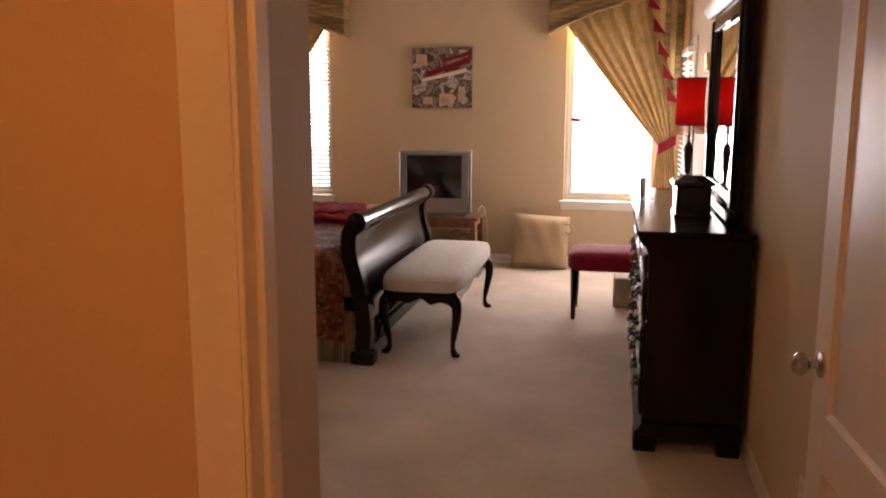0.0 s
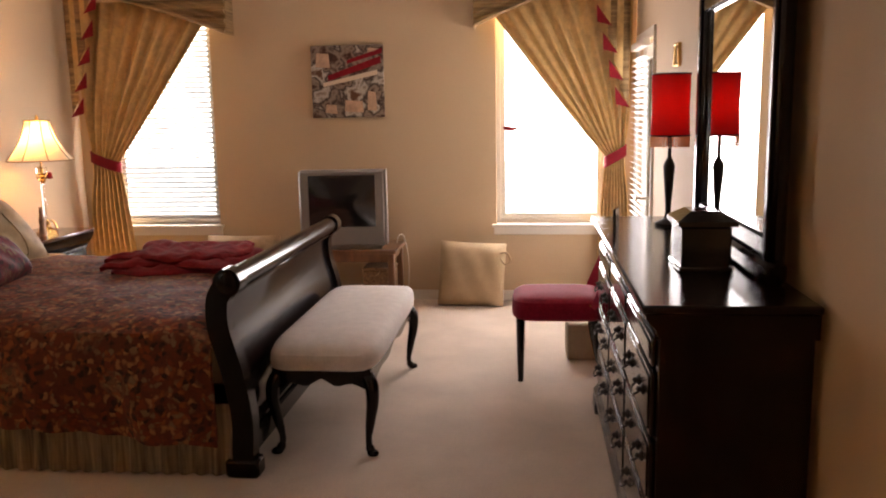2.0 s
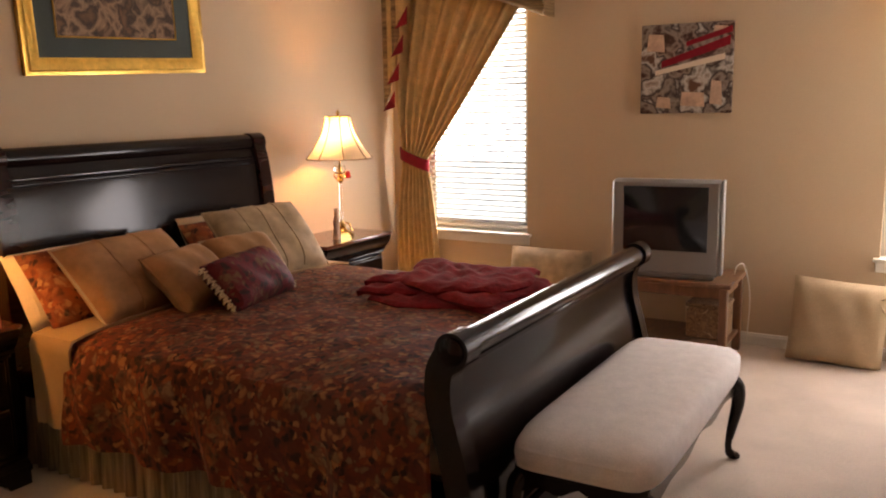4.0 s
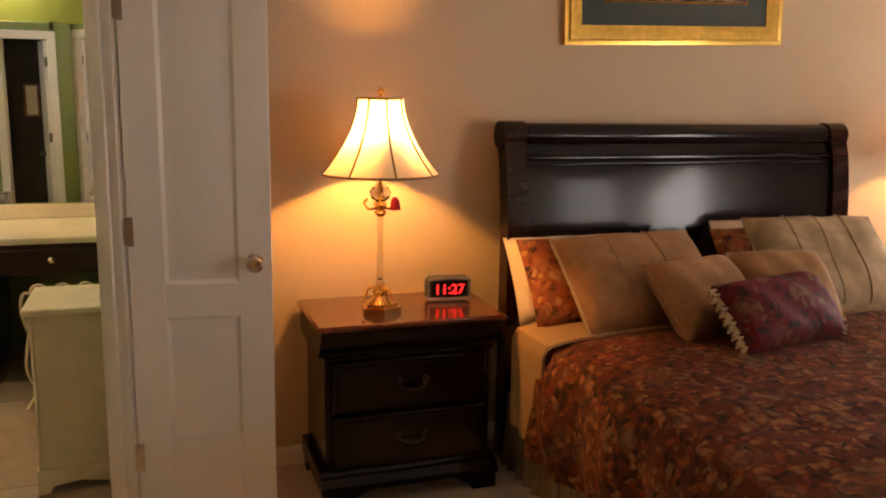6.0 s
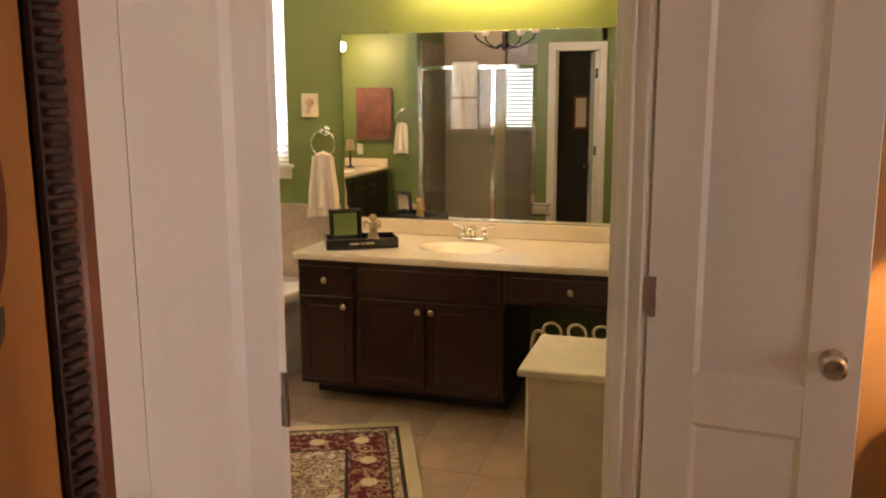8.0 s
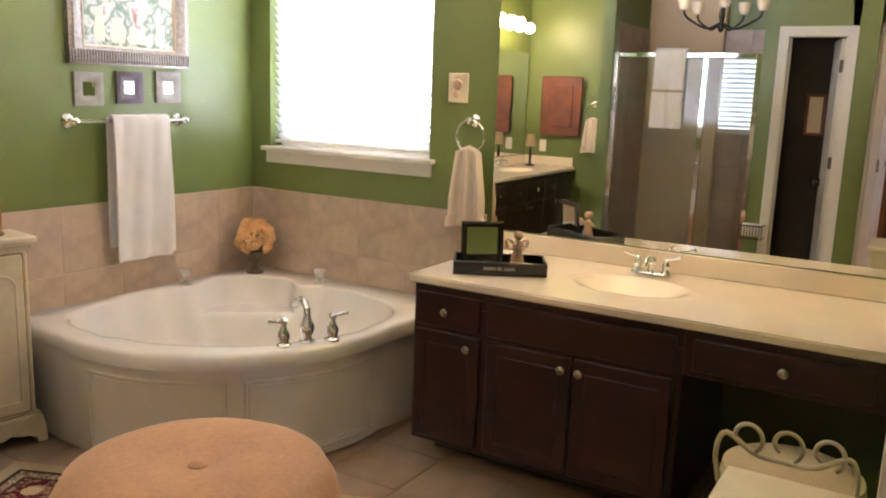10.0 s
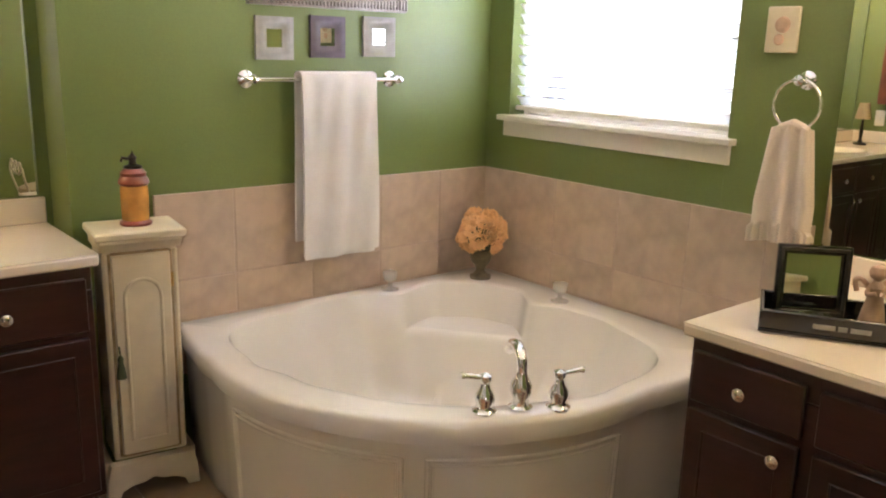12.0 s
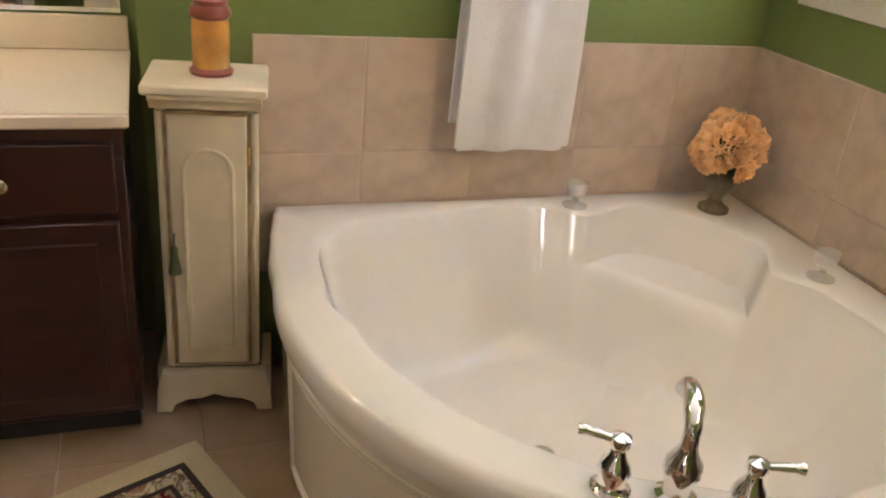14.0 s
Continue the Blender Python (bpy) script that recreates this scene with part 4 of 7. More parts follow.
for y in (BY0 - 0.03, BY1 - 0.05):
    s = sleigh_panel([(-1.17, 0.0), (-1.17, 0.10), (-1.165, 0.29), (-1.20, 0.495), (-1.245, 0.67), (-1.245, 0.795), (-1.205, 0.865)], 0.095, y, y + 0.08)
    s.tube([(-1.195, y - 0.004, 0.875), (-1.195, y + 0.084, 0.875)], 0.06, 24).box(-1.25, -1.10, y - 0.01, y + 0.09, 0.006, 0.09, 0.012)
    part("footboard_post", s, dark_wood, bed)
    cap = Shape().lathe([(0.045, 0), (0.045, 0.006), (0.03, 0.012), (0.0, 0.014)], 20, pose(-1.195, y - 0.003, 0.875, 90) if y < 5 else pose(-1.195, y + 0.083, 0.875, -90))
    part("rosette", cap, dark_wood, bed)
for y0, y1 in ((BY0 + 0.05, BY0 + 0.08), (BY1 - 0.08, BY1 - 0.05)):
    part("side_rail", Shape().box(-3.56, -1.22, y0, y1, 0.20, 0.40, 0.006), dark_wood, bed)
part("mattress", Shape().box(-3.52, -1.28, BY0 + 0.09, BY1 - 0.09, 0.33, MZ, 0.05), sheet_white, bed, "cream fitted mattress")


def comforter_fn(u, v):
    # across the bed from one hem to the other, then along it
    x = -3.08 + 1.80 * v
    w0, w1 = BY0 - 0.05, BY1 + 0.05
    lump = 0.014 * noise.noise((x * 3.1, u * 7.0, 2.0)) + 0.010 * noise.noise((x * 9, u * 20, 5.0))
    side = 0.19
    hem = 0.24 + 0.018 * math.sin(x * 5.1) + 0.02 * noise.noise((x * 2.3, 0.0, 1.0)) - 0.05 * v
    if u < side or u > 1 - side:
        k = (u if u < side else 1 - u) / side
        z = hem + (MZ - hem) * k ** 0.9
        fall = (1 - k) ** 0.8
        fold = fall * (0.034 * math.sin(x * 13 + 0.9 * math.sin(x * 5)) + 0.015 * math.sin(x * 29 + 3 * k)) + 0.02 * fall * noise.noise((x * 6.0, k * 2.5, 3.0))
        swell = 0.022 * math.sin(math.pi * k) + 0.02 * (1 - k)
        tuck = 0.07 * max(0, k - 0.75)
        y = (w0 - swell + fold + tuck) if u < side else (w1 + swell - fold - tuck)
    else:
        k = (u - side) / (1 - 2 * side)
        y = w0 + 0.0175 + (w1 - w0 - 0.035) * k
        edge = min(k, 1 - k)
        z = MZ + 0.055 * (1 - math.exp(-edge * 14)) + lump
    if v > 0.93:
        z -= (v - 0.93) * 0.6
    if v < 0.06:
        z -= (0.06 - v) * 0.3
    return (x, y, z)


part("comforter", Shape().sheet(lambda u, v: comforter_fn(1 - u, v), 90, 84, 0.02), comforter, bed, "rust and brown paisley comforter")
for y, d in ((BY0 - 0.015, -1), (BY1 + 0.015, 1)):
    def skirt(u, v, y=y, d=d):
        x = -3.50 + 2.28 * u
        return (x, y + d * (0.012 * math.sin(u * 190) * (0.3 + 0.7 * v) + 0.02 * v) - d * 0.02, 0.33 - 0.318 * v)
    part("dust_ruffle", Shape().sheet(skirt, 300, 5, 0.002), skirt_stripe, bed, "gathered striped dust ruffle")


def sheet_fold(u, v):
    x = -3.30 + 0.27 * u
    if v < 0.35:
        k = v / 0.35
        return (x, BY0 - 0.065 + 0.012 * math.sin(u * 9) * (1 - k), 0.27 + (MZ - 0.27) * k)
    k = (v - 0.35) / 0.65
    return (x, BY0 - 0.05 + (BY1 - BY0 + 0.10) * k, MZ + 0.005 + 0.035 * (1 - math.exp(-min(k, 1 - k) * 15)))


part("turned_sheet", Shape().sheet(lambda u, v: sheet_fold(1 - u, v), 24, 40, 0.012), satin_tan, bed, "tan satin sheet showing beside the pillows")


def pillow(name, w, h, t, x, y, z, lean, yaw, material, label, piping=None, fringe=None, roll=0.0, seams=0):
    """Stands on its long edge, leaning back by lean degrees from upright, facing +x."""
    m = pose(x, y, z, 0, 0, yaw) @ pose(0, 0, 0, roll, 0, 0) @ pose(0, 0, 0, 0, -lean, 0) @ pose(0, 0, h / 2, 90, 0, 90)
    root = thing(name, m, label, "pillow", "pillows on the bed")
    part("cover", Shape().cushion(w, h, t, 18), material, root)
    if piping:
        pts = []
        for a, b in [(-1 + 2 * k / 10, -1) for k in range(10)] + [(1, -1 + 2 * k / 10) for k in range(10)] + [(1 - 2 * k / 10, 1) for k in range(10)] + [(-1, 1 - 2 * k / 10) for k in range(10)]:
            dent = 1 - 0.06 * (a * a + b * b) + 0.12 * a * a * b * b
            pull = 1 - 0.12 * a * a * b * b * 0.3
            pts.append((a * w / 2 * dent * pull, b * h / 2 * dent * pull, 0))
        part("piping", Shape().tube(pts, 0.007, 6, closed=True), piping, root)
    for q in range(seams):
        a = -0.62 + 1.24 * (q + 0.35) / seams
        line = []
        for b in [-0.94 + 1.88 * k / 14 for k in range(15)]:
            e = max(0.0, (1 - a ** 4) * (1 - b ** 4)) ** 0.5
            dent = 1 - 0.06 * (a * a + b * b) + 0.12 * a * a * b * b
            line.append((a * w / 2 * dent, b * h / 2 * dent, t / 2 * e + 0.006 * math.sin(9 * a + 4 * b) * e + 0.001))
        part("corded_seam", Shape().tube(line, 0.0055, 6), material, root)
    if fringe:
        for side in (-1, 1):
            s = Shape()
            for k in range(26):
                b = -0.92 + 1.84 * k / 25
                s.tube([(side * w * 0.45, b * h * 0.44, 0.004 * (k % 3)), (side * w * 0.485, b * h * 0.45, 0.01 * ((k % 2) - 0.5)), (side * w * 0.53, b * h * 0.46 - 0.006, 0.012 * ((k % 3) - 1))], 0.006, 5)
            part("fringe", s, fringe, root, "tan bullion fringe")
    return root


PZ = MZ
pillow("bed_pillow", 0.64, 0.40, 0.17, -3.34, 4.92, PZ, 32, 0, sheet_white, "plain cream bed pillow at the back of the stack")
pillow("bed_pillow", 0.64, 0.42, 0.17, -3.34, 5.95, PZ + 0.02, 32, 0, sheet_white, "plain cream bed pillow at the back of the stack")
pillow("pillow_sham", 0.68, 0.43, 0.16, -3.22, 4.965, PZ, 37, 0, sham_cloth, "rust paisley pillow sham with a flat border")
pillow("pillow_sham", 0.68, 0.43, 0.16, -3.22, 5.91, PZ + 0.01, 37, 0, sham_cloth, "rust paisley pillow sham with a flat border")
pillow("square_pillow", 0.72, 0.47, 0.19, -3.07, 5.11, PZ + 0.02, 44, 6, pillow_tan, "tan quilted silk pillow with corded seams", piping=burlap, seams=2)
pillow("square_pillow", 0.66, 0.50, 0.19, -3.06, 5.99, PZ + 0.03, 42, -8, pillow_sage, "sage damask pillow with corded seams", piping=burlap, seams=3)
pillow("small_pillow", 0.46, 0.36, 0.16, -2.87, 5.26, PZ + 0.045, 46, 12, pillow_tan, "small tan silk pillow with ruched front", piping=pillow_tan)
pillow("small_pillow", 0.42, 0.34, 0.16, -2.92, 5.62, PZ + 0.06, 46, -10, pillow_tan, "small tan silk pillow behind the tapestry pillow", piping=pillow_sage)
pillow("lumbar_pillow", 0.56, 0.29, 0.18, -2.68, 5.41, PZ + 0.05, 42, 12, red_tapestry, "crimson tapestry lumbar pillow with fringed ends", fringe=burlap)


def throw_fn(layer):
    def fn(u, v):
        a, b = 2 * u - 1, 2 * v - 1
        x = -1.86 + 0.38 * a * (1 - 0.05 * layer) + 0.05 * math.sin(3 * b + layer) - 0.04 * layer
        y = 5.92 + 0.33 * b * (1 - 0.08 * layer) + 0.04 * math.sin(4 * a + 2 * layer) + 0.03 * layer
        edge = max(0.0, (1 - a ** 6) * (1 - b ** 6))
        z = MZ + 0.062 + 0.030 * layer + 0.03 * edge ** 0.4 + 0.016 * noise.noise((a * 3 + layer, b * 4, layer)) + 0.010 * math.sin(14 * a + 5 * b) * edge
        return (x, y, z)
    return fn


throw = thing("throw_blanket", pose(0, 0, 0), "dark red cable-knit throw folded on the bed", "blanket")
for k in range(3):
    part("fold", Shape().sheet(throw_fn(k), 34, 34, 0.026), red_knit, throw)

# ---------------------------------------------------------------- nightstands, lamps and what stands on them


def nightstand(m, label):
    """Back to the wall at x 0, front at x 0.45; runs 0.80 along y."""
    root = thing("nightstand", m, label, "nightstand", "bedside nightstands")
    w, d = 0.69, 0.425
    part("top", Shape().box(0, d + 0.03, -w / 2 - 0.03, w / 2 + 0.03, 0.709, 0.733, 0.008), red_wood, root, "polished red cherry top")
    prof = [(0, 0.60), (d - 0.03, 0.60), (d - 0.03, 0.615), (d - 0.012, 0.632), (d + 0.008, 0.662), (d + 0.022, 0.690), (d + 0.022, 0.7085), (0, 0.7085)]
    part("ogee_drawer", Shape().extrude(prof, -w / 2 - 0.015, w / 2 + 0.015, "y"), dark_wood, root)
    part("body", Shape().box(0.005, d - 0.04, -w / 2 + 0.01, w / 2 - 0.01, 0.10, 0.599, 0.004), dark_wood, root)
    part("bead_rail", Shape().box(d - 0.04, d - 0.022, -w / 2 + 0.005, w / 2 - 0.005, 0.585, 0.599, 0.005), dark_wood, root)
    for z0, z1 in ((0.375, 0.578), (0.155, 0.360)):
        dr = part("drawer", Shape().box(d - 0.04, d - 0.018, -w / 2 + 0.035, w / 2 - 0.035, z0, z1, 0.007).box(d - 0.018, d - 0.013, -w / 2 + 0.055, w / 2 - 0.055, z0 + 0.02, z1 - 0.02, 0.004), dark_wood, root)
        zc = (z0 + z1) / 2
        bail = curve([(d - 0.012, -0.055, zc + 0.012), (d + 0.012, -0.045, zc - 0.004), (d + 0.016, 0, zc - 0.016), (d + 0.012, 0.045, zc - 0.004), (d - 0.012, 0.055, zc + 0.012)], 5)
        s = Shape().tube(bail, 0.0038, 7)
        for y in (-0.055, 0.055):
            s.lathe([(0.016, 0), (0.015, 0.004), (0.006, 0.008), (0.0, 0.012)], 12, pose(d - 0.013, y, zc + 0.012, 0, 90))
        part("bail_pull", s, black_metal, dr, "dark bronze bail pull")
    prof = [(0, 0.07), (d + 0.012, 0.07), (d + 0.012, 0.092), (d + 0.002, 0.098), (d - 0.004, 0.108), (d - 0.02, 0.118), (d - 0.024, 0.130), (d - 0.035, 0.140), (0, 0.140)]
    part("base_moulding", Shape().extrude(prof, -w / 2 - 0.015, w / 2 + 0.015, "y"), dark_wood, root)
    foot = [(-0.0, 0.006), (0.10, 0.006), (0.115, 0.03), (0.15, 0.05), (0.19, 0.07), (0.0, 0.07)]
    for y, sg in ((-w / 2 - 0.01, 1), (w / 2 + 0.01, -1)):
        part("bracket_foot", Shape().extrude([(y + sg * a, b) for a, b in foot], d - 0.05, d + 0.006, "x"), dark_wood, root)
        part("bracket_foot", Shape().box(0.01, 0.07, min(y, y + sg * 0.06), max(y, y + sg * 0.06), 0.006, 0.07), dark_wood, root)
    return root


nightstand(pose(WX + 0.02, 4.15, 0), "dark cherry nightstand with two drawers and a red-brown top")
nightstand(pose(WX + 0.02, 6.985, 0), "dark cherry nightstand with two drawers and a red-brown top")


def table_lamp(x, y, z, label):
    root = thing("table_lamp", pose(x, y, z), label, "table lamp", "bedside lamps")
    n = 6
    s = Shape()
    hexa = [(0.085 * math.cos(2 * math.pi * k / n) * (1.0 if k % 2 else 0.86), 0.085 * math.sin(2 * math.pi * k / n) * (1.0 if k % 2 else 0.86)) for k in range(n)]
    s.extrude(hexa, 0.0, 0.022, "z").extrude([(a * 0.82, b * 0.82) for a, b in hexa], 0.022, 0.036, "z")
    s.lathe([(0.055, 0.036), (0.035, 0.05), (0.022, 0.065), (0.030, 0.075), (0.030, 0.083), (0.015, 0.092), (0.012, 0.11)], 20)
    for k in range(3):
        a = 2 * math.pi * k / 3 + 0.5
        s.tube(curve([(0.02 * math.cos(a), 0.02 * math.sin(a), 0.10), (0.05 * math.cos(a), 0.05 * math.sin(a), 0.09), (0.06 * math.cos(a), 0.06 * math.sin(a), 0.06), (0.072 * math.cos(a), 0.072 * math.sin(a), 0.038)], 4), 0.006, 7)
    part("base", s, brass, root, "polished brass tripod base")
    part("stem", Shape().lathe([(0.010, 0.11), (0.015, 0.12), (0.010, 0.13)] + [(0.0095 + 0.002 * (k % 2), 0.135 + 0.012 * k) for k in range(20)] + [(0.010, 0.375)], 12), crystal, root, "twisted glass stem")
    part("upper_fitting", Shape().lathe([(0.010, 0.374), (0.018, 0.38), (0.026, 0.39), (0.014, 0.405), (0.020, 0.415), (0.030, 0.422), (0.020, 0.43), (0.009, 0.44), (0.006, 0.52), (0.012, 0.53), (0.012, 0.56), (0.004, 0.57), (0.004, 0.85)], 16), brass, root)
    s = Shape()
    for sg in (-1, 1):
        s.tube(curve([(0, sg * 0.012, 0.41), (0, sg * 0.045, 0.405), (0, sg * 0.065, 0.43), (0, sg * 0.05, 0.445)], 4), 0.005, 7)
    part("scroll_arm", s, brass, root)
    part("glass_ball", Shape().lathe([(0.012, 0.43), (0.034, 0.445), (0.042, 0.468), (0.034, 0.49), (0.012, 0.502)], 18), crystal, root)
    t = Shape().lathe([(0.004, 0.40), (0.022, 0.405), (0.018, 0.425), (0.016, 0.44), (0.007, 0.452)], 10, pose(0.03, 0.05, 0.0))
    part("tassel", t, red_silk, root, "small red tassel")
    prof = []
    for k in range(13):
        q = k / 12
        prof.append((0.222 - 0.136 * (1 - (1 - q) ** 1.8), 0.540 + 0.283 * q))
    verts, faces, m = [], [], 48
    for r, z0 in prof:
        for k in range(m):
            a = 2 * math.pi * k / m
            rib = 1 + 0.012 * abs(math.cos(a * 4)) ** 6
            verts.append((r * rib * math.cos(a), r * rib * math.sin(a), z0))
    faces = [(i * m + k, i * m + (k + 1) % m, (i + 1) * m + (k + 1) % m, (i + 1) * m + k) for i in range(12) for k in range(m)]
    part("shade", Shape().add(verts, faces), shade_cloth, root, "ivory bell shade, lit from within")
    s = Shape()
    for z0, r in ((0.540, 0.222), (0.823, 0.086)):
        s.tube([(r * math.cos(2 * math.pi * k / 36), r * math.sin(2 * math.pi * k / 36), z0) for k in range(36)], 0.0045, 6, closed=True)
    for k in range(8):
        a = 2 * math.pi * k / 8
        s.tube([(r * 1.012 * math.cos(a), r * 1.012 * math.sin(a), z0) for r, z0 in prof], 0.0042, 6)
    part("trim", s, shade_trim, root, "tan braid on the shade")
    part("finial", Shape().lathe([(0.004, 0.832), (0.012, 0.842), (0.006, 0.85), (0.013, 0.862), (0.006, 0.876), (0.0, 0.885)], 12, pose(0, 0, -0.016)), brass, root)
    part("bulb", Shape().lathe([(0.012, 0.60), (0.02, 0.615), (0.028, 0.65), (0.02, 0.685), (0.0, 0.695)], 12, pose(0.05, 0, 0)), bulb_glow, root)
    return root


table_lamp(-3.465, 4.06, 0.733, "brass and glass table lamp with an ivory bell shade, lit")
table_lamp(-3.45, 7.0, 0.733, "brass and glass table lamp with an ivory bell shade, lit")

clock = thing("alarm_clock", pose(-3.56, 4.375, 0.733, 0, 0, -6), "silver and black digital alarm clock with red numerals", "alarm clock")
part("case", Shape().box(-0.045, 0.028, -0.092, 0.092, 0.006, 0.10, 0.014), plastic_dark, clock)
part("bezel", Shape().tube(curve([(0.028, -0.086, 0.094), (0.03, -0.04, 0.099), (0.031, 0, 0.101), (0.03, 0.04, 0.099), (0.028, 0.086, 0.094)], 4), 0.006, 8).tube([(0.028, -0.087, 0.012), (0.03, 0, 0.010), (0.028, 0.087, 0.012)], 0.0075, 8).tube([(0.028, -0.088, 0.012), (0.028, -0.088, 0.094)], 0.004, 8).tube([(0.028, 0.088, 0.012), (0.028, 0.088, 0.094)], 0.004, 8), plastic_silver, clock, "silver bezel")
part("feet", Shape().box(-0.04, 0.02, -0.07, 0.07, 0.0, 0.0065, 0.001), plastic_dark, clock)
part("display", Shape().box(0.026, 0.031, -0.075, 0.075, 0.02, 0.088, 0.002), screen_dark, clock)


def numerals(text, size):
    cu = bpy.data.curves.new("numerals", "FONT")
    cu.body, cu.size, cu.align_x, cu.extrude = text, size, "CENTER", 0.0006
    tmp = bpy.data.objects.new("numerals", cu)
    scene.collection.objects.link(tmp)
    me = bpy.data.meshes.new_from_object(tmp.evaluated_get(bpy.context.evaluated_depsgraph_get()))
    bpy.data.objects.remove(tmp)
    return me


me = numerals("11:27", 0.058)
me.materials.append(led_red)
num = new("numerals", me)
num.parent = clock
num.matrix_basis = pose(0.0325, 0, 0.034, 90, 0, 90)

solid("figurine", Shape().lathe([(0.028, 0), (0.030, 0.01), (0.024, 0.03), (0.020, 0.08), (0.024, 0.12), (0.014, 0.15), (0.011, 0.16), (0.016, 0.175), (0.012, 0.195), (0.016, 0.205), (0.0, 0.215)], 18), bisque, "small draped bisque figurine", "figurine", m=pose(-3.42, 6.90, 0.733))

# ---------------------------------------------------------------- pictures on the walls


def frame_rect(s, w, h, width, depth, y=0.0):
    """A mitred moulding round w by h, centred, in the xz plane, standing off to +y."""
    prof = [(0, 0), (0, depth * 0.5), (width * 0.2, depth * 0.55), (width * 0.35, depth * 0.85), (width * 0.7, depth), (width * 0.85, depth * 0.8), (width, depth * 0.75), (width, 0)]
    n = len(prof)
    verts, faces = [], []
    for sx, sz in ((-1, -1), (1, -1), (1, 1), (-1, 1)):
        for a, b in prof:
            verts.append((sx * (w / 2 + a), y + b, sz * (h / 2 + a)))
    for i in range(4):
        j = (i + 1) % 4
        faces += [(i * n + k, i * n + (k + 1) % n, j * n + (k + 1) % n, j * n + k) for k in range(n)]
    return s.add(verts, faces)


pic = thing("framed_picture", pose(WX, 5.515, 2.20, 0, 0, -90) @ pose(0, 0, 0, 0, 1.9, 0), "dusky horse painting in a wide gilt frame", "picture")
pic["label"] = "dusky landscape painting in a wide gilt frame with green mat"
part("frame", frame_rect(Shape(), 0.98, 0.60, 0.085, 0.035), gold_leaf, pic, "ornate gold leaf frame")
part("inner_frame", frame_rect(Shape(), 0.74, 0.38, 0.012, 0.020), gold_leaf, pic)
part("mat_board", Shape().box(-0.50, 0.50, 0.002, 0.012, -0.31, 0.31, 0.001), mat_board, pic, "dark green mat board")
part("canvas", Shape().box(-0.375, 0.375, 0.012, 0.015, -0.195, 0.195, 0.001), art_dark, pic)

cafe = thing("canvas_print", pose(-1.41, NY, 1.826, 0, 0, 180), "brown and red street scene on stretched canvas", "picture")
part("canvas", Shape().box(-0.298, 0.298, 0.001, 0.035, -0.29, 0.29, 0.003), art_street, cafe)
for k, (x0, z0, x1, z1, th) in enumerate(((-0.28, 0.20, 0.16, 0.05, 0.045), (-0.25, 0.09, 0.20, -0.01, 0.03), (-0.29, 0.26, 0.0, 0.17, 0.03))):
    a = Shape().extrude([(x0, z0), (x1, z1), (x1, z1 - th), (x0, z0 - th * 1.3)], 0.0352, 0.0358 + 0.0003 * k, "y")
    part("awning", a, red_silk if k != 1 else sheet_white, cafe)
for x, z, w, h in ((-0.22, 0.24, 0.10, 0.05), (0.20, 0.17, 0.12, 0.12), (-0.05, -0.20, 0.16, 0.10), (0.14, -0.22, 0.10, 0.08), (-0.20, -0.16, 0.08, 0.16)):
    part("highlight", Shape().extrude([(x - w / 2, z - h / 2), (x + w / 2, z - h / 2 + 0.01), (x + w / 2 - 0.01, z + h / 2), (x - w / 2 + 0.008, z + h / 2 - 0.008)], 0.0352, 0.0360, "y"), bisque, cafe)

hp = thing("framed_picture", pose(-0.469, 1.49, 1.785, 0, 0, -90), "pewter framed picture in the entry passage", "picture")
part("frame", frame_rect(Shape(), 0.25, 0.32, 0.045, 0.025), pewter, hp)
part("canvas", Shape().box(-0.126, 0.126, 0.001, 0.006, -0.161, 0.161, 0.001), tan_suede, hp)
ot = thing("wall_outlet", pose(EX - 0.001, 2.62, 0.34, 0, 0, 90), "ivory wall outlet plate near the baseboard", "outlet")
part("plate", Shape().box(-0.036, 0.036, 0, 0.006, -0.058, 0.058, 0.003), white_paint, ot)
for z in (-0.022, 0.022):
    part("socket", Shape().lathe([(0.016, 0), (0.016, 0.003), (0.0, 0.0032)], 16, pose(0, 0.006, z, -90)), cream_paint, ot)

# ---------------------------------------------------------------- television corner
tvs = thing("tv_stand", pose(-1.37, 7.74, 0), "brown oak television stand with an open shelf", "tv stand")
part("top", Shape().box(-0.42, 0.42, -0.24, 0.26, 0.498, 0.53, 0.006), oak, tvs)
part("apron", Shape().box(-0.38, 0.38, -0.215, 0.235, 0.43, 0.498, 0.004), oak, tvs)
part("shelf", Shape().box(-0.39, 0.39, -0.22, 0.24, 0.12, 0.145, 0.004), oak, tvs)
for x in (-0.40, 0.35):
    for y in (-0.225, 0.20):
        part("leg", Shape().box(x, x + 0.05, y, y + 0.05, 0.006, 0.498, 0.006), oak, tvs)
box = solid("storage_basket", Shape().box(-0.12, 0.12, -0.12, 0.12, 0, 0.20, 0.01).box(-0.125, 0.125, -0.125, 0.125, 0.20, 0.225, 0.006), pattern("printed_box", [(0.10, 0.05, 0.03), (0.30, 0.19, 0.10), (0.16, 0.09, 0.05), (0.42, 0.30, 0.18)], 22), "brown printed storage box on the stand's shelf", "box", m=pose(-1.12, 7.74, 0.145))

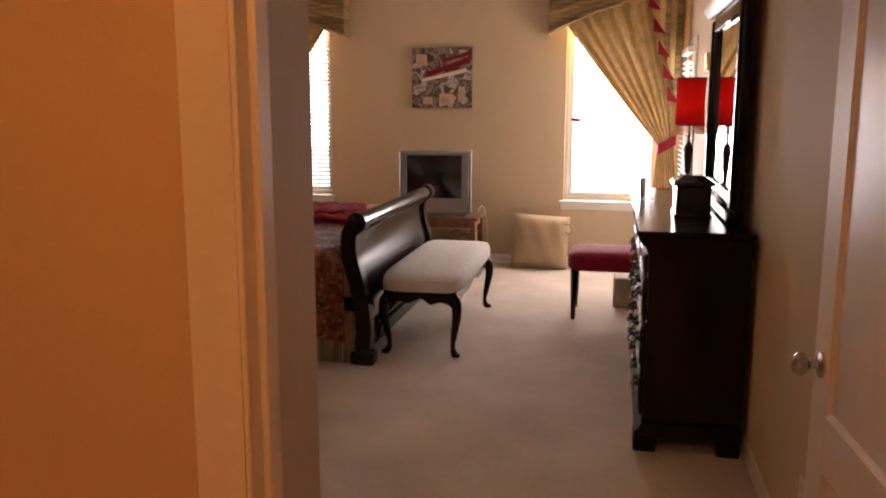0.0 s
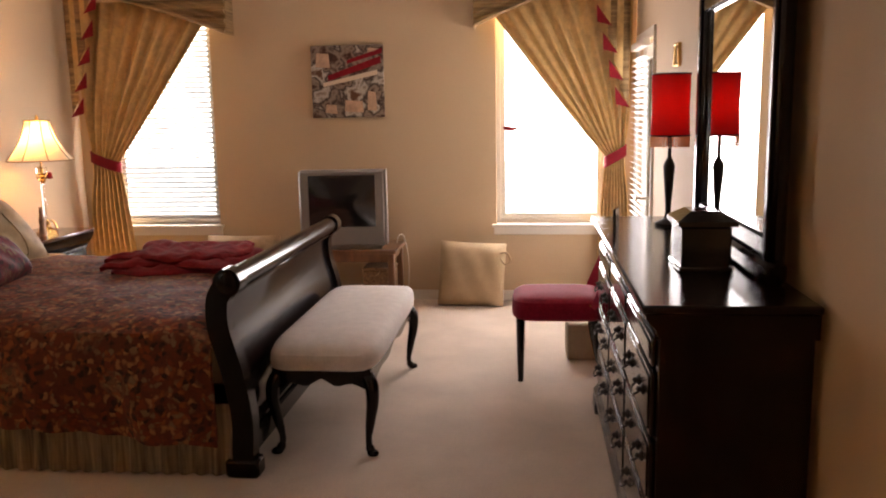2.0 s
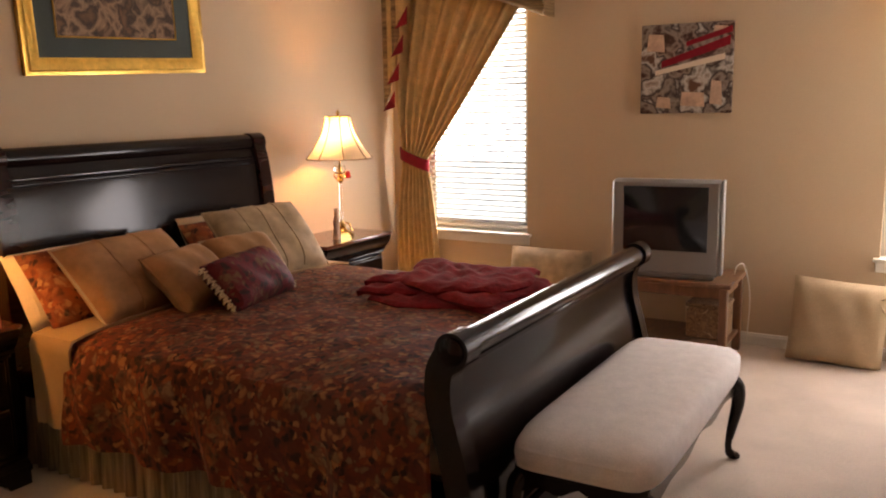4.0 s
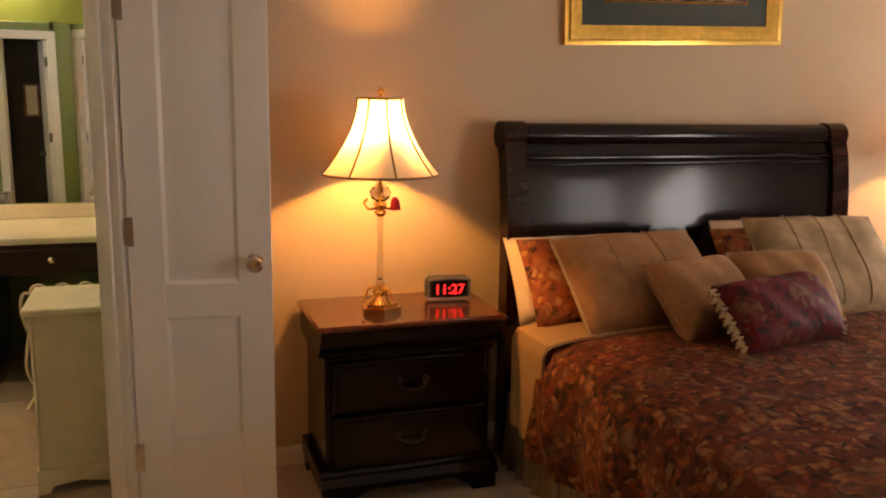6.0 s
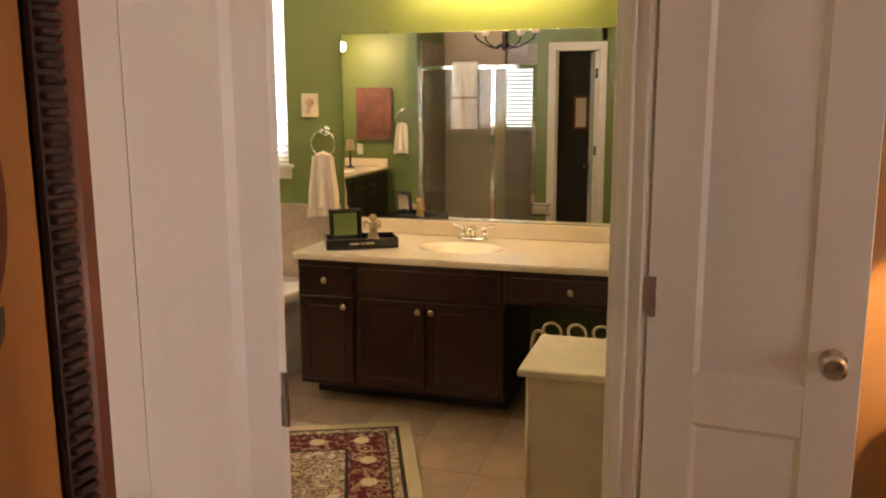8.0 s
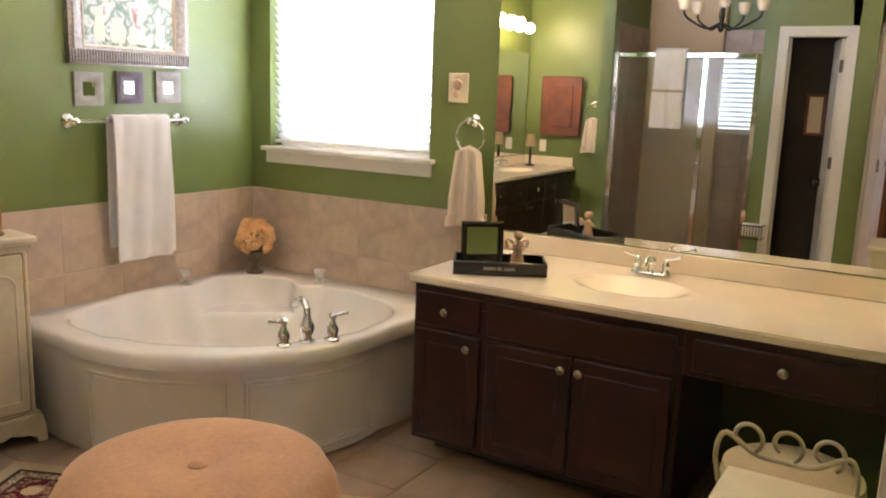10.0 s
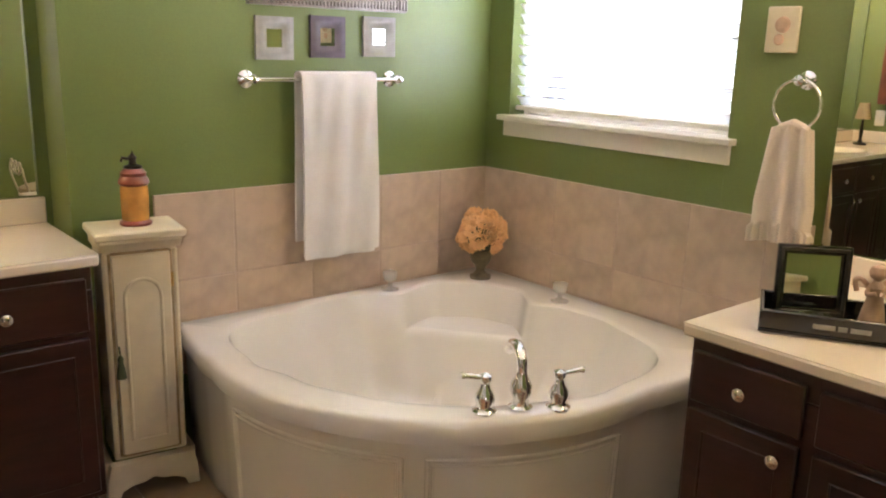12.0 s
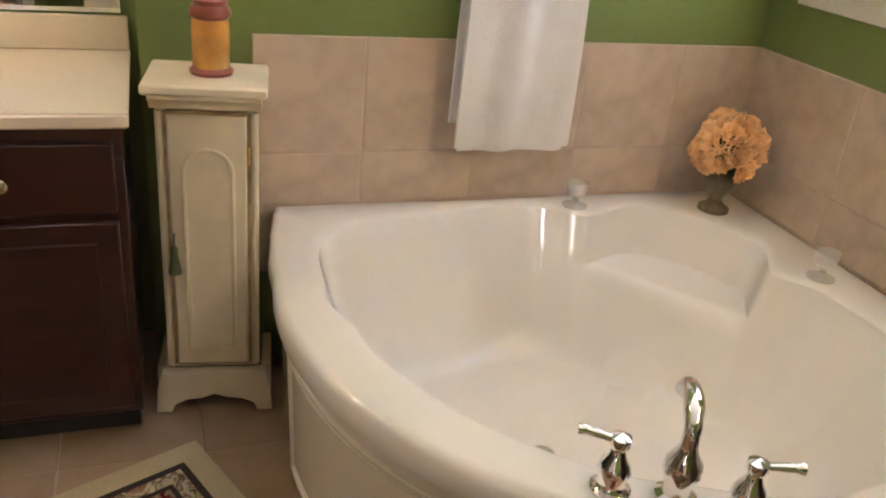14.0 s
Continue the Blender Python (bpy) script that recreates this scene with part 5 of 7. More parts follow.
tv = thing("television", pose(-1.385, 7.73, 0.53, 0, 0, 6) @ Matrix.Diagonal((1.0, 1.0, 1.06, 1.0)), "silver tube television with a dark screen, switched off", "television")
part("bezel", Shape().box(-0.33, 0.33, -0.20, -0.10, 0.02, 0.58, 0.018).box(-0.30, 0.30, -0.19, -0.10, 0.0, 0.03, 0.008), plastic_silver, tv)
part("screen", Shape().sheet(lambda u, v: (-0.255 + 0.51 * u, -0.203 - 0.014 * (1 - (2 * u - 1) ** 2) * (1 - (2 * v - 1) ** 2), 0.165 + 0.375 * v), 12, 10, 0.012), screen_dark, tv, "dark curved glass screen")
part("speaker_edge", Shape().box(0.325, 0.345, -0.195, -0.10, 0.03, 0.58, 0.006), plastic_silver, tv)
verts = [(x, y, z) for y, w, z0, z1 in ((-0.10, 0.31, 0.04, 0.56), (0.22, 0.18, 0.08, 0.42)) for x, z in ((-w, z0), (w, z0), (w, z1), (-w, z1))]
part("tube_housing", Shape().add(verts, [(0, 1, 5, 4), (1, 2, 6, 5), (2, 3, 7, 6), (3, 0, 4, 7), (4, 5, 6, 7), (0, 3, 2, 1)]), plastic_dark, tv, smooth=False)
solid("cable", Shape().tube(curve([(-0.99, 7.80, 0.54), (-0.97, 7.78, 0.60), (-0.94, 7.86, 0.58), (-0.93, 8.02, 0.34), (-0.95, 8.06, 0.02)], 6), 0.004, 6), white_paint, "white cable hanging behind the television", "cable")

c = thing("floor_cushion", pose(-0.415, 7.90, 0.0, 0, 0, 0) @ pose(0, 0, 0, -9, 3, 0) @ pose(0, 0, 0.262, 90, 0, 0), "square tan chenille floor cushion leaning on the wall", "cushion")
part("cover", Shape().cushion(0.56, 0.545, 0.19, 18), burlap, c)
part("bow", Shape().tube(curve([(0.20, 0.17, 0.05), (0.27, 0.19, 0.06), (0.31, 0.13, 0.05), (0.26, 0.10, 0.05), (0.21, 0.16, 0.06)], 4), 0.008, 6), burlap, c)
c2 = thing("floor_cushion", pose(-2.33, 7.89, 0.0) @ pose(0, 0, 0, -14, 0, 0) @ pose(0, 0, 0.30, 90, 0, 0), "tan brocade cushion leaning below the window", "cushion")
part("cover", Shape().cushion(0.66, 0.60, 0.18, 16), pillow_sage, c2)

# ---------------------------------------------------------------- bench, chair, dresser
CAB = [(0.0, 0.40), (0.030, 0.36), (0.034, 0.28), (0.012, 0.17), (-0.004, 0.08), (0.006, 0.035), (0.026, 0.016)]


def cabriole(s, x, y, dx, dy, top):
    pts = curve([(x + dx * a, y + dy * a, b * top / 0.40) for a, b in CAB], 4)
    radii = []
    for p in pts:
        q = p.z / top
        radii.append(0.014 + 0.022 * max(0, q - 0.25) ** 0.7 if q > 0.12 else 0.019)
    s.tube(pts, radii, 10)
    s.lathe([(0.014, 0.006), (0.024, 0.010), (0.026, 0.02), (0.018, 0.03), (0.0, 0.032)], 12, pose(x + dx * 0.026, y + dy * 0.026, 0))
    return s


bench = thing("bench", pose(-0.878, 5.55, 0) @ Matrix.Diagonal((1.09, 1.05, 1.06, 1.0)), "cream upholstered bench with dark cabriole legs", "bench")
for x, y, dx, dy in ((-0.19, -0.62, -0.7, -0.7), (0.19, -0.62, 0.7, -0.7), (-0.19, 0.62, -0.7, 0.7), (0.19, 0.62, 0.7, 0.7)):
    part("leg", cabriole(Shape(), x, y, dx, dy, 0.36), dark_wood, bench)


def apron_line(lo, hi):
    pts = []
    for k in range(17):
        q = k / 16
        t = 2 * q - 1
        pts.append((lo + (hi - lo) * q, 0.335 - 0.035 * abs(t) ** 3 + 0.02 * math.cos(t * math.pi * 3) * (1 - abs(t))))
    return pts + [(hi, 0.40), (lo, 0.40)]


for x in (-0.21, 0.19):
    part("apron", Shape().extrude(apron_line(-0.64, 0.64), x, x + 0.02, "x"), dark_wood, bench)
for y in (-0.65, 0.63):
    part("apron", Shape().extrude(apron_line(-0.21, 0.21), y, y + 0.02, "y"), dark_wood, bench)


def bench_top(u, v):
    a = 2 * math.pi * u
    ca, sa = math.cos(a), math.sin(a)
    r = 1 / (abs(ca) ** 8 + abs(sa) ** 8) ** 0.125
    prof = ((0.97, 0.395), (1.0, 0.405), (1.01, 0.435), (1.0, 0.468), (0.96, 0.49), (0.86, 0.505), (0.6, 0.515), (0.3, 0.518), (0.001, 0.518))
    k = v * (len(prof) - 1)
    i = min(int(k), len(prof) - 2)
    f = k - i
    q = prof[i][0] * (1 - f) + prof[i + 1][0] * f
    z = prof[i][1] * (1 - f) + prof[i + 1][1] * f
    return (0.235 * r * ca * q, 0.69 * r * sa * q, z)


part("seat", Shape().sheet(bench_top, 72, 16), cream_cloth, bench, "cream woven upholstered seat")

chair = thing("accent_chair", pose(0.235, 6.19, 0, 0, 0, -90) @ Matrix.Diagonal((1.0, 1.0, 1.06, 1.0)), "crimson velvet accent chair with tapered dark legs", "chair")


def chair_seat(u, v):
    a = 2 * math.pi * u
    ca, sa = math.cos(a), math.sin(a)
    r = 1 / (abs(ca) ** 5 + abs(sa) ** 5) ** 0.2
    prof = ((0.94, 0.355), (1.0, 0.37), (1.01, 0.42), (0.98, 0.455), (0.86, 0.475), (0.5, 0.488), (0.001, 0.49))
    k = v * (len(prof) - 1)
    i = min(int(k), len(prof) - 2)
    f = k - i
    q, z = prof[i][0] * (1 - f) + prof[i + 1][0] * f, prof[i][1] * (1 - f) + prof[i + 1][1] * f
    return (0.25 * r * ca * q, 0.27 * r * sa * q, z)


part("seat", Shape().sheet(chair_seat, 48, 14), red_velvet, chair)


def chair_back(u, v):
    t = (u - 0.5) * 2
    bend = math.cos(t * 1.25)
    rise = 0.44 + (0.86 - 0.26 * abs(t) ** 2.2 - 0.44) * v
    return (0.27 * math.sin(t * 1.25), 0.12 + 0.17 * bend + 0.07 * v, rise)


part("backrest", Shape().sheet(chair_back, 24, 10, 0.05), red_velvet, chair, "curved crimson velvet backrest with nail trim")
for x, y, lean in ((-0.20, -0.22, 0.0), (0.20, -0.22, 0.0), (-0.19, 0.20, 0.06), (0.19, 0.20, 0.06)):
    part("leg", Shape().tube([(x, y, 0.36), (x, y + lean * 0.4, 0.18), (x, y + lean, 0.006)], [0.026, 0.022, 0.016], 8), dark_wood, chair)
s = Shape()
for k in range(22):
    t = (k / 21 - 0.5) * 2
    s.lathe([(0.0055, 0), (0.004, 0.004), (0, 0.005)], 8, Matrix.Translation(chair_back(k / 21, 0.04)) @ pose(0, -0.004, 0, 90))
part("nail_trim", s, brass, chair, "row of brass nailheads")
solid("waste_bin", Shape().box(-0.12, 0.12, -0.14, 0.14, 0.006, 0.24, 0.012), cardboard, "plain beige box on the carpet beside the dresser", "box", m=pose(0.42, 6.56, 0))

dresser = thing("dresser", pose(0.876, 4.634, 0) @ Matrix.Diagonal((0.93, 1.022, 1.017, 1.0)), "dark cherry dresser with many drawers and bronze pulls", "dresser")
# its back at x 0, front towards -x, running along y from -0.96 to 0.96
part("body", Shape().box(-0.47, -0.005, -0.94, 0.94, 0.10, 0.925, 0.004), dark_wood, dresser)
prof = [(-0.005, 0.905), (-0.475, 0.905), (-0.485, 0.93), (-0.515, 0.955), (-0.52, 0.975), (-0.005, 0.975)]
part("cornice", Shape().extrude(prof, -0.975, 0.975, "y"), dark_wood, dresser)
part("top", Shape().box(-0.53, 0.0, -0.985, 0.985, 0.975, 1.002, 0.007), dark_wood, dresser, "polished dark cherry top")
prof = [(-0.005, 0.075), (-0.505, 0.075), (-0.505, 0.095), (-0.485, 0.12), (-0.472, 0.14), (-0.005, 0.14)]
part("base_moulding", Shape().extrude(prof, -0.965, 0.965, "y"), dark_wood, dresser)
for y in (-0.97, 0.81):
    part("bracket_foot", Shape().box(-0.51, -0.40, y, y + 0.16, 0.006, 0.075, 0.008), dark_wood, dresser)
    part("bracket_foot", Shape().box(-0.12, -0.01, y, y + 0.16, 0.006, 0.075, 0.008), dark_wood, dresser)


def drawer(y0, y1, z0, z1, pulls):
    dr = part("drawer", Shape().box(-0.488, -0.468, y0, y1, z0, z1, 0.006).box(-0.493, -0.486, y0 + 0.02, y1 - 0.02, z0 + 0.018, z1 - 0.018, 0.004), dark_wood, dresser)
    for yc in pulls:
        zc = (z0 + z1) / 2 + 0.01
        s = Shape().tube(curve([(-0.494, yc - 0.045, zc), (-0.518, yc - 0.035, zc - 0.018), (-0.522, yc, zc - 0.028), (-0.518, yc + 0.035, zc - 0.018), (-0.494, yc + 0.045, zc)], 5), 0.0042, 7)
        for d in (-0.045, 0.045):
            s.lathe([(0.019, 0), (0.017, 0.004), (0.008, 0.010), (0.010, 0.018), (0.0, 0.024)], 12, pose(-0.493, yc + d, zc, 0, -90))
        part("bail_pull", s, black_metal, dr, "dark bronze bail pull")


drawer(-0.90, -0.31, 0.80, 0.89, ())
drawer(-0.29, 0.29, 0.80, 0.89, ())
drawer(0.31, 0.90, 0.80, 0.89, ())
for z0, z1 in ((0.585, 0.785), (0.37, 0.57), (0.155, 0.355)):
    for y0, y1 in ((-0.90, -0.31), (-0.29, 0.29), (0.31, 0.90)):
        w = y1 - y0
        drawer(y0, y1, z0, z1, (y0 + w * 0.27, y0 + w * 0.73))

dm = thing("dresser_mirror", pose(0.855, 4.48, 1.02), "tall dark cherry framed mirror standing on the dresser", "mirror")
my0, my1, mz = -0.55, 0.66, 1.09
for y0, y1 in ((my0, my0 + 0.08), (my1 - 0.08, my1)):
    part("upright", Shape().box(-0.045, 0.0, y0, y1, 0.0, mz - 0.06, 0.012).box(-0.058, -0.044, y0 + 0.02, y1 - 0.02, 0.02, mz - 0.08, 0.006), dark_wood, dm)
part("bottom_rail", Shape().box(-0.07, 0.0, my0 - 0.03, my1 + 0.03, 0.0, 0.07, 0.014).box(-0.045, -0.002, my0 + 0.08, my1 - 0.08, 0.07, 0.14, 0.01), dark_wood, dm)
part("top_rail", Shape().box(-0.05, 0.0, my0 + 0.08, my1 - 0.08, mz - 0.15, mz - 0.06, 0.012).extrude([(0.0, mz - 0.06), (-0.07, mz - 0.06), (-0.10, mz - 0.02), (-0.105, mz), (0.0, mz)], my0 - 0.05, my1 + 0.05, "y"), dark_wood, dm)
part("glass", Shape().box(-0.028, -0.020, my0 + 0.07, my1 - 0.07, 0.13, mz - 0.14, 0.001), mirror_face, dm, "clear bevelled mirror glass")

dl = thing("buffet_lamp", pose(0.715, 5.28, 1.02), "slender buffet lamp with a red shade and bead fringe, lit", "table lamp")
part("base", Shape().lathe([(0.060, 0), (0.062, 0.012), (0.045, 0.02), (0.02, 0.035), (0.014, 0.06), (0.014, 0.10), (0.022, 0.20), (0.028, 0.28), (0.020, 0.30), (0.009, 0.32), (0.007, 0.66)], 20), black_metal, dl)
part("shade", Shape().lathe([(0.090, 0.42), (0.088, 0.425), (0.084, 0.54), (0.087, 0.69), (0.090, 0.70)], 32, cap=False), shade_red, dl, "red silk drum shade, lit from within")
s = Shape()
for k in range(40):
    a = 2 * math.pi * k / 40
    for j in range(4):
        s.lathe([(0.0, 0), (0.0066, 0.006), (0.0, 0.012)], 6, pose(0.085 * math.cos(a), 0.085 * math.sin(a), 0.407 - 0.0125 * j - (0.004 if k % 2 else 0)))
part("bead_fringe", s, thin_cloth("amber_bead", (0.85, 0.48, 0.22), 0.4, 0.2), dl, "hanging amber bead fringe")
for r, z in ((0.088, 0.421), (0.089, 0.70)):
    part("trim", Shape().tube([(r * math.cos(k * math.pi / 18), r * math.sin(k * math.pi / 18), z) for k in range(36)], 0.004, 6, closed=True), black_metal, dl)

jb = thing("jewellery_box", pose(0.655, 4.22, 1.02) @ Matrix.Diagonal((0.78, 0.78, 0.9, 1.0)), "black lacquered box with a hipped lid", "box")
part("body", Shape().box(-0.105, 0.105, -0.13, 0.13, 0.0, 0.17, 0.006).box(-0.115, 0.115, -0.14, 0.14, 0.0, 0.02, 0.005), black_lacquer, jb)
verts = [(-0.125, -0.15, 0.172), (0.125, -0.15, 0.172), (0.125, 0.15, 0.172), (-0.125, 0.15, 0.172), (-0.125, -0.15, 0.190), (0.125, -0.15, 0.190), (0.125, 0.15, 0.190), (-0.125, 0.15, 0.190), (-0.06, -0.08, 0.225), (0.06, -0.08, 0.225), (0.06, 0.08, 0.225), (-0.06, 0.08, 0.225)]
part("lid", Shape().add(verts, [(3, 2, 1, 0), (0, 1, 5, 4), (1, 2, 6, 5), (2, 3, 7, 6), (3, 0, 4, 7), (4, 5, 9, 8), (5, 6, 10, 9), (6, 7, 11, 10), (7, 4, 8, 11), (8, 9, 10, 11)]), black_lacquer, jb, smooth=False)
tf = thing("photo_frame", pose(0.45, 4.98, 1.02, 0, 0, 75), "small dark frame standing on the dresser", "photo frame")
part("frame", frame_rect(Shape(), 0.07, 0.09, 0.014, 0.012).box(-0.036, 0.036, 0.0, 0.005, -0.046, 0.046, 0.001), black_lacquer, tf)
for o in tf.children:
    o.location.z = 0.06
wp = thing("framed_picture", pose(EX, 6.18, 1.86, 0, 0, 90), "small brass-framed plaque on the wall", "picture")
part("frame", frame_rect(Shape(), 0.10, 0.085, 0.022, 0.022), brass, wp)
part("canvas", Shape().box(-0.051, 0.051, 0.001, 0.006, -0.043, 0.043, 0.001), sheet_white, wp)
solid("window_ornament", Shape().add([(-0.055, 0, 0.012), (-0.02, 0, 0.03), (0.02, 0, 0.014), (0.075, 0, 0.016), (0.06, 0, -0.004), (0.01, 0, -0.020), (-0.03, 0, -0.012)] + [(-0.055, 0.004, 0.012), (-0.02, 0.004, 0.03), (0.02, 0.004, 0.014), (0.075, 0.004, 0.016), (0.06, 0.004, -0.004), (0.01, 0.004, -0.020), (-0.03, 0.004, -0.012)], [(0, 1, 2, 3, 4, 5, 6), (13, 12, 11, 10, 9, 8, 7)] + [(k, (k + 1) % 7, 7 + (k + 1) % 7, 7 + k) for k in range(7)]), red_silk, "small red ornament stuck to the window pane", "window ornament", m=pose(-0.10, NY + 0.098, 1.42))

# ---------------------------------------------------------------- wardrobe beside the bathroom doors
arm = thing("wardrobe", pose(-1.493, 2.179, 0), "honey-stained carved wardrobe with oval medallions", "wardrobe")
AW, AD, AH = 0.45, 0.555, 2.15
part("carcass", Shape().box(-AW + 0.012, AW - 0.012, -0.19, AD - 0.03, 0.12, AH, 0.004), honey_wood, arm)
part("plinth", Shape().box(-AW - 0.005, AW + 0.005, 0.0, AD + 0.02, 0.006, 0.12, 0.01), carved_wood, arm)
part("cornice", Shape().extrude([(0, AH), (AD + 0.01, AH), (AD + 0.05, AH + 0.05), (AD + 0.055, AH + 0.09), (0, AH + 0.09)], -AW - 0.03, AW + 0.03, "x"), carved_wood, arm)
rope = Shape().box(-0.018, 0.018, -0.010, -0.002, 0.125, AH - 0.005, 0.001)
for k in range(154):
    z = 0.14 + 0.013 * k
    rope.box(-0.015, 0.015, -0.004, 0.007, z, z + 0.008, 0.002)
rope_me = mesh_from(rope, "rope_moulding", rope_wood)
for sx in (-1, 1):
    a, b = sorted((sx * AW, sx * (AW - 0.026)))
    part("stile", Shape().box(a, b, AD - 0.032, AD, 0.12, AH, 0.006), carved_wood, arm, "reddish carved stile")
    a, b = sorted((sx * (AW - 0.285), sx * (AW - 0.303)))
    part("stile", Shape().box(a, b, AD - 0.032, AD, 0.12, AH, 0.005), carved_wood, arm, "reddish carved stile")
    for x, wide in ((AW - 0.041, 0.8), (AW - 0.271, 0.65)):
        ob = new("rope_moulding", rope_me)
        ob.parent, ob.location, ob.scale = arm, (sx * x, AD - 0.004, 0), (wide, 1, 1)
    x0, x1 = sorted((sx * (AW - 0.258), sx * (AW - 0.062)))
    dr = part("side_panel", Shape().box(x0, x1, AD - 0.029, AD - 0.008, 0.13, AH - 0.01, 0.004), honey_wood, arm)
    xc = sx * (AW - 0.152)

    def oval(u, v, xc=xc):
        a = 2 * math.pi * u
        prof = ((1.0, 0.0), (0.99, 0.012), (0.94, 0.017), (0.88, 0.012), (0.84, 0.008), (0.4, 0.012), (0.001, 0.013))
        k = v * (len(prof) - 1)
        i = min(int(k), len(prof) - 2)
        f = k - i
        q, d = prof[i][0] * (1 - f) + prof[i + 1][0] * f, prof[i][1] * (1 - f) + prof[i + 1][1] * f
        return (xc + 0.042 * q * math.cos(a), AD - 0.008 + d, 1.50 + 0.104 * q * math.sin(a))
    part("medallion", Shape().sheet(oval, 56, 18), carved_wood, dr, "carved oval medallion")
    s = Shape()
    for sg in (1, -1):
        zc = 1.50 + sg * 0.104
        for d in (-1, 1):
            s.tube(curve([(xc + d * 0.030, AD, zc - sg * 0.016), (xc + d * 0.026, AD + 0.002, zc + sg * 0.004), (xc + d * 0.017, AD, zc + sg * 0.022), (xc + d * 0.012, AD, zc + sg * 0.032), (xc, AD, zc + sg * 0.036)], 4), 0.0048, 7)
        s.tube([(xc, AD, zc - sg * 0.006), (xc, AD + 0.003, zc + sg * 0.026)], 0.005, 7)
        s.lathe([(0.007, -0.006), (0.008, 0), (0.006, 0.006), (0, 0.007)], 10, pose(xc, AD, zc + sg * 0.030, -90))
    s.tube([(xc + 0.042 * math.cos(k * math.pi / 24), AD - 0.004, 1.50 + 0.104 * math.sin(k * math.pi / 24)) for k in range(48)], 0.0042, 7, closed=True)
    part("carving", s, rope_wood, dr, "dark carved ribbon scrolls")
    a, b = sorted((sx * (AW - 0.307), sx * 0.003))
    leaf = part("door", Shape().box(a, b, AD - 0.029, AD - 0.004, 0.13, AH - 0.01, 0.005), carved_wood, arm, "red-brown door")
    part("hinge", Shape().tube([(sx * (AW - 0.306), AD + 0.001, 0.98), (sx * (AW - 0.306), AD + 0.001, 1.06)], 0.006, 8), black_metal, leaf)
    part("handle", Shape().lathe([(0.010, 0), (0.007, 0.012), (0.014, 0.022), (0.010, 0.030), (0, 0.032)], 14, pose(sx * 0.035, AD - 0.005, 1.05, -90)), brass, leaf)


# ---------------------------------------------------------------- bathroom: corner bath
TC = Vector((-5.20, 0.22, 0))


def tub_outline(n_arc=44):
    pts = [(x, -0.298) for x in np.linspace(-5.858, -4.415, 84)] + [(-4.405, -0.25), (-4.395, -0.20), (-4.385, -0.15), (-4.378, -0.10), (-4.370, -0.05), (-4.362, 0.0)]
    pts += arc(TC.x, TC.y, 0.85, -9, 97, n_arc)
    pts += [(-5.36, 1.075), (-5.42, 1.083), (-5.50, 1.09), (-5.58, 1.096), (-5.66, 1.10), (-5.76, 1.108)] + [(-5.858, y) for y in np.linspace(1.115, -0.280, 82)]
    pts = [(float(a), float(b)) for a, b in pts]
    return pts


OUT = tub_outline()
MID = Vector((-5.10, 0.36))
BASIN_RADII = [(0, 0.60), (25, 0.565), (45, 0.56), (70, 0.575), (100, 0.64), (128, 0.71), (157, 0.63), (178, 0.585), (190, 0.525), (206, 0.665), (219, 0.695), (232, 0.685), (251, 0.53), (268, 0.585), (292, 0.615), (322, 0.735), (345, 0.66), (360, 0.60)]


def basin_radius(deg):
    deg %= 360
    for (a, r0), (b, r1) in zip(BASIN_RADII, BASIN_RADII[1:]):
        if a <= deg <= b:
            k = (deg - a) / (b - a)
            k = k * k * (3 - 2 * k)
            return r0 + (r1 - r0) * k
    return 0.6


def tub_ring(scale_in, z, inset=0.0):
    """The outer outline drawn in by inset towards the middle, at height z."""
    ring = []
    for x, y in OUT:
        d = Vector((x, y)) - MID
        ring.append((x - d.x / d.length * inset, y - d.y / d.length * inset, z))
    return ring


def basin_z(q, deg):
    depth = 0.40 * (1 - max(0.0, (q - 0.66) / 0.34) ** 1.9) if q > 0.66 else 0.40 + 0.012 * (0.66 - q)
    r, a = q * basin_radius(deg), radians(deg - 219)
    ahead, across = r * math.cos(a), abs(r * math.sin(a) - 0.02)
    mix = 1.0
    for k in ((ahead - 0.325) / 0.135, (0.335 - across) / 0.12):
        k = max(0.0, min(1.0, k))
        mix *= k * k * (3 - 2 * k)
    depth = depth * (1 - mix) + min(depth, 0.137) * mix
    return 0.497 - depth


rings = [tub_ring(1, 0.008, 0.045), tub_ring(1, 0.425, 0.030), tub_ring(1, 0.432, 0.004), tub_ring(1, 0.45, 0.0), tub_ring(1, 0.482, 0.0), tub_ring(1, 0.496, 0.008), tub_ring(1, 0.502, 0.022)]
degs = [math.degrees(math.atan2(y - MID.y, x - MID.x)) for x, y in OUT]
rings.append([(MID.x + (basin_radius(a) + 0.035) * math.cos(radians(a)), MID.y + (basin_radius(a) + 0.035) * math.sin(radians(a)), 0.503) for a in degs])
rings.append([(MID.x + (basin_radius(a) + 0.012) * math.cos(radians(a)), MID.y + (basin_radius(a) + 0.012) * math.sin(radians(a)), 0.5025) for a in degs])
for q in (1.0, 0.99, 0.975, 0.955, 0.93, 0.90, 0.87, 0.84, 0.81, 0.785, 0.765, 0.745, 0.725, 0.705, 0.685, 0.665, 0.65, 0.635, 0.62, 0.605, 0.59, 0.575, 0.56, 0.54, 0.45, 0.3, 0.15, 0.002):
    rings.append([(MID.x + basin_radius(a) * q * math.cos(radians(a)), MID.y + basin_radius(a) * q * math.sin(radians(a)), basin_z(q, a)) for a in degs])
n = len(OUT)
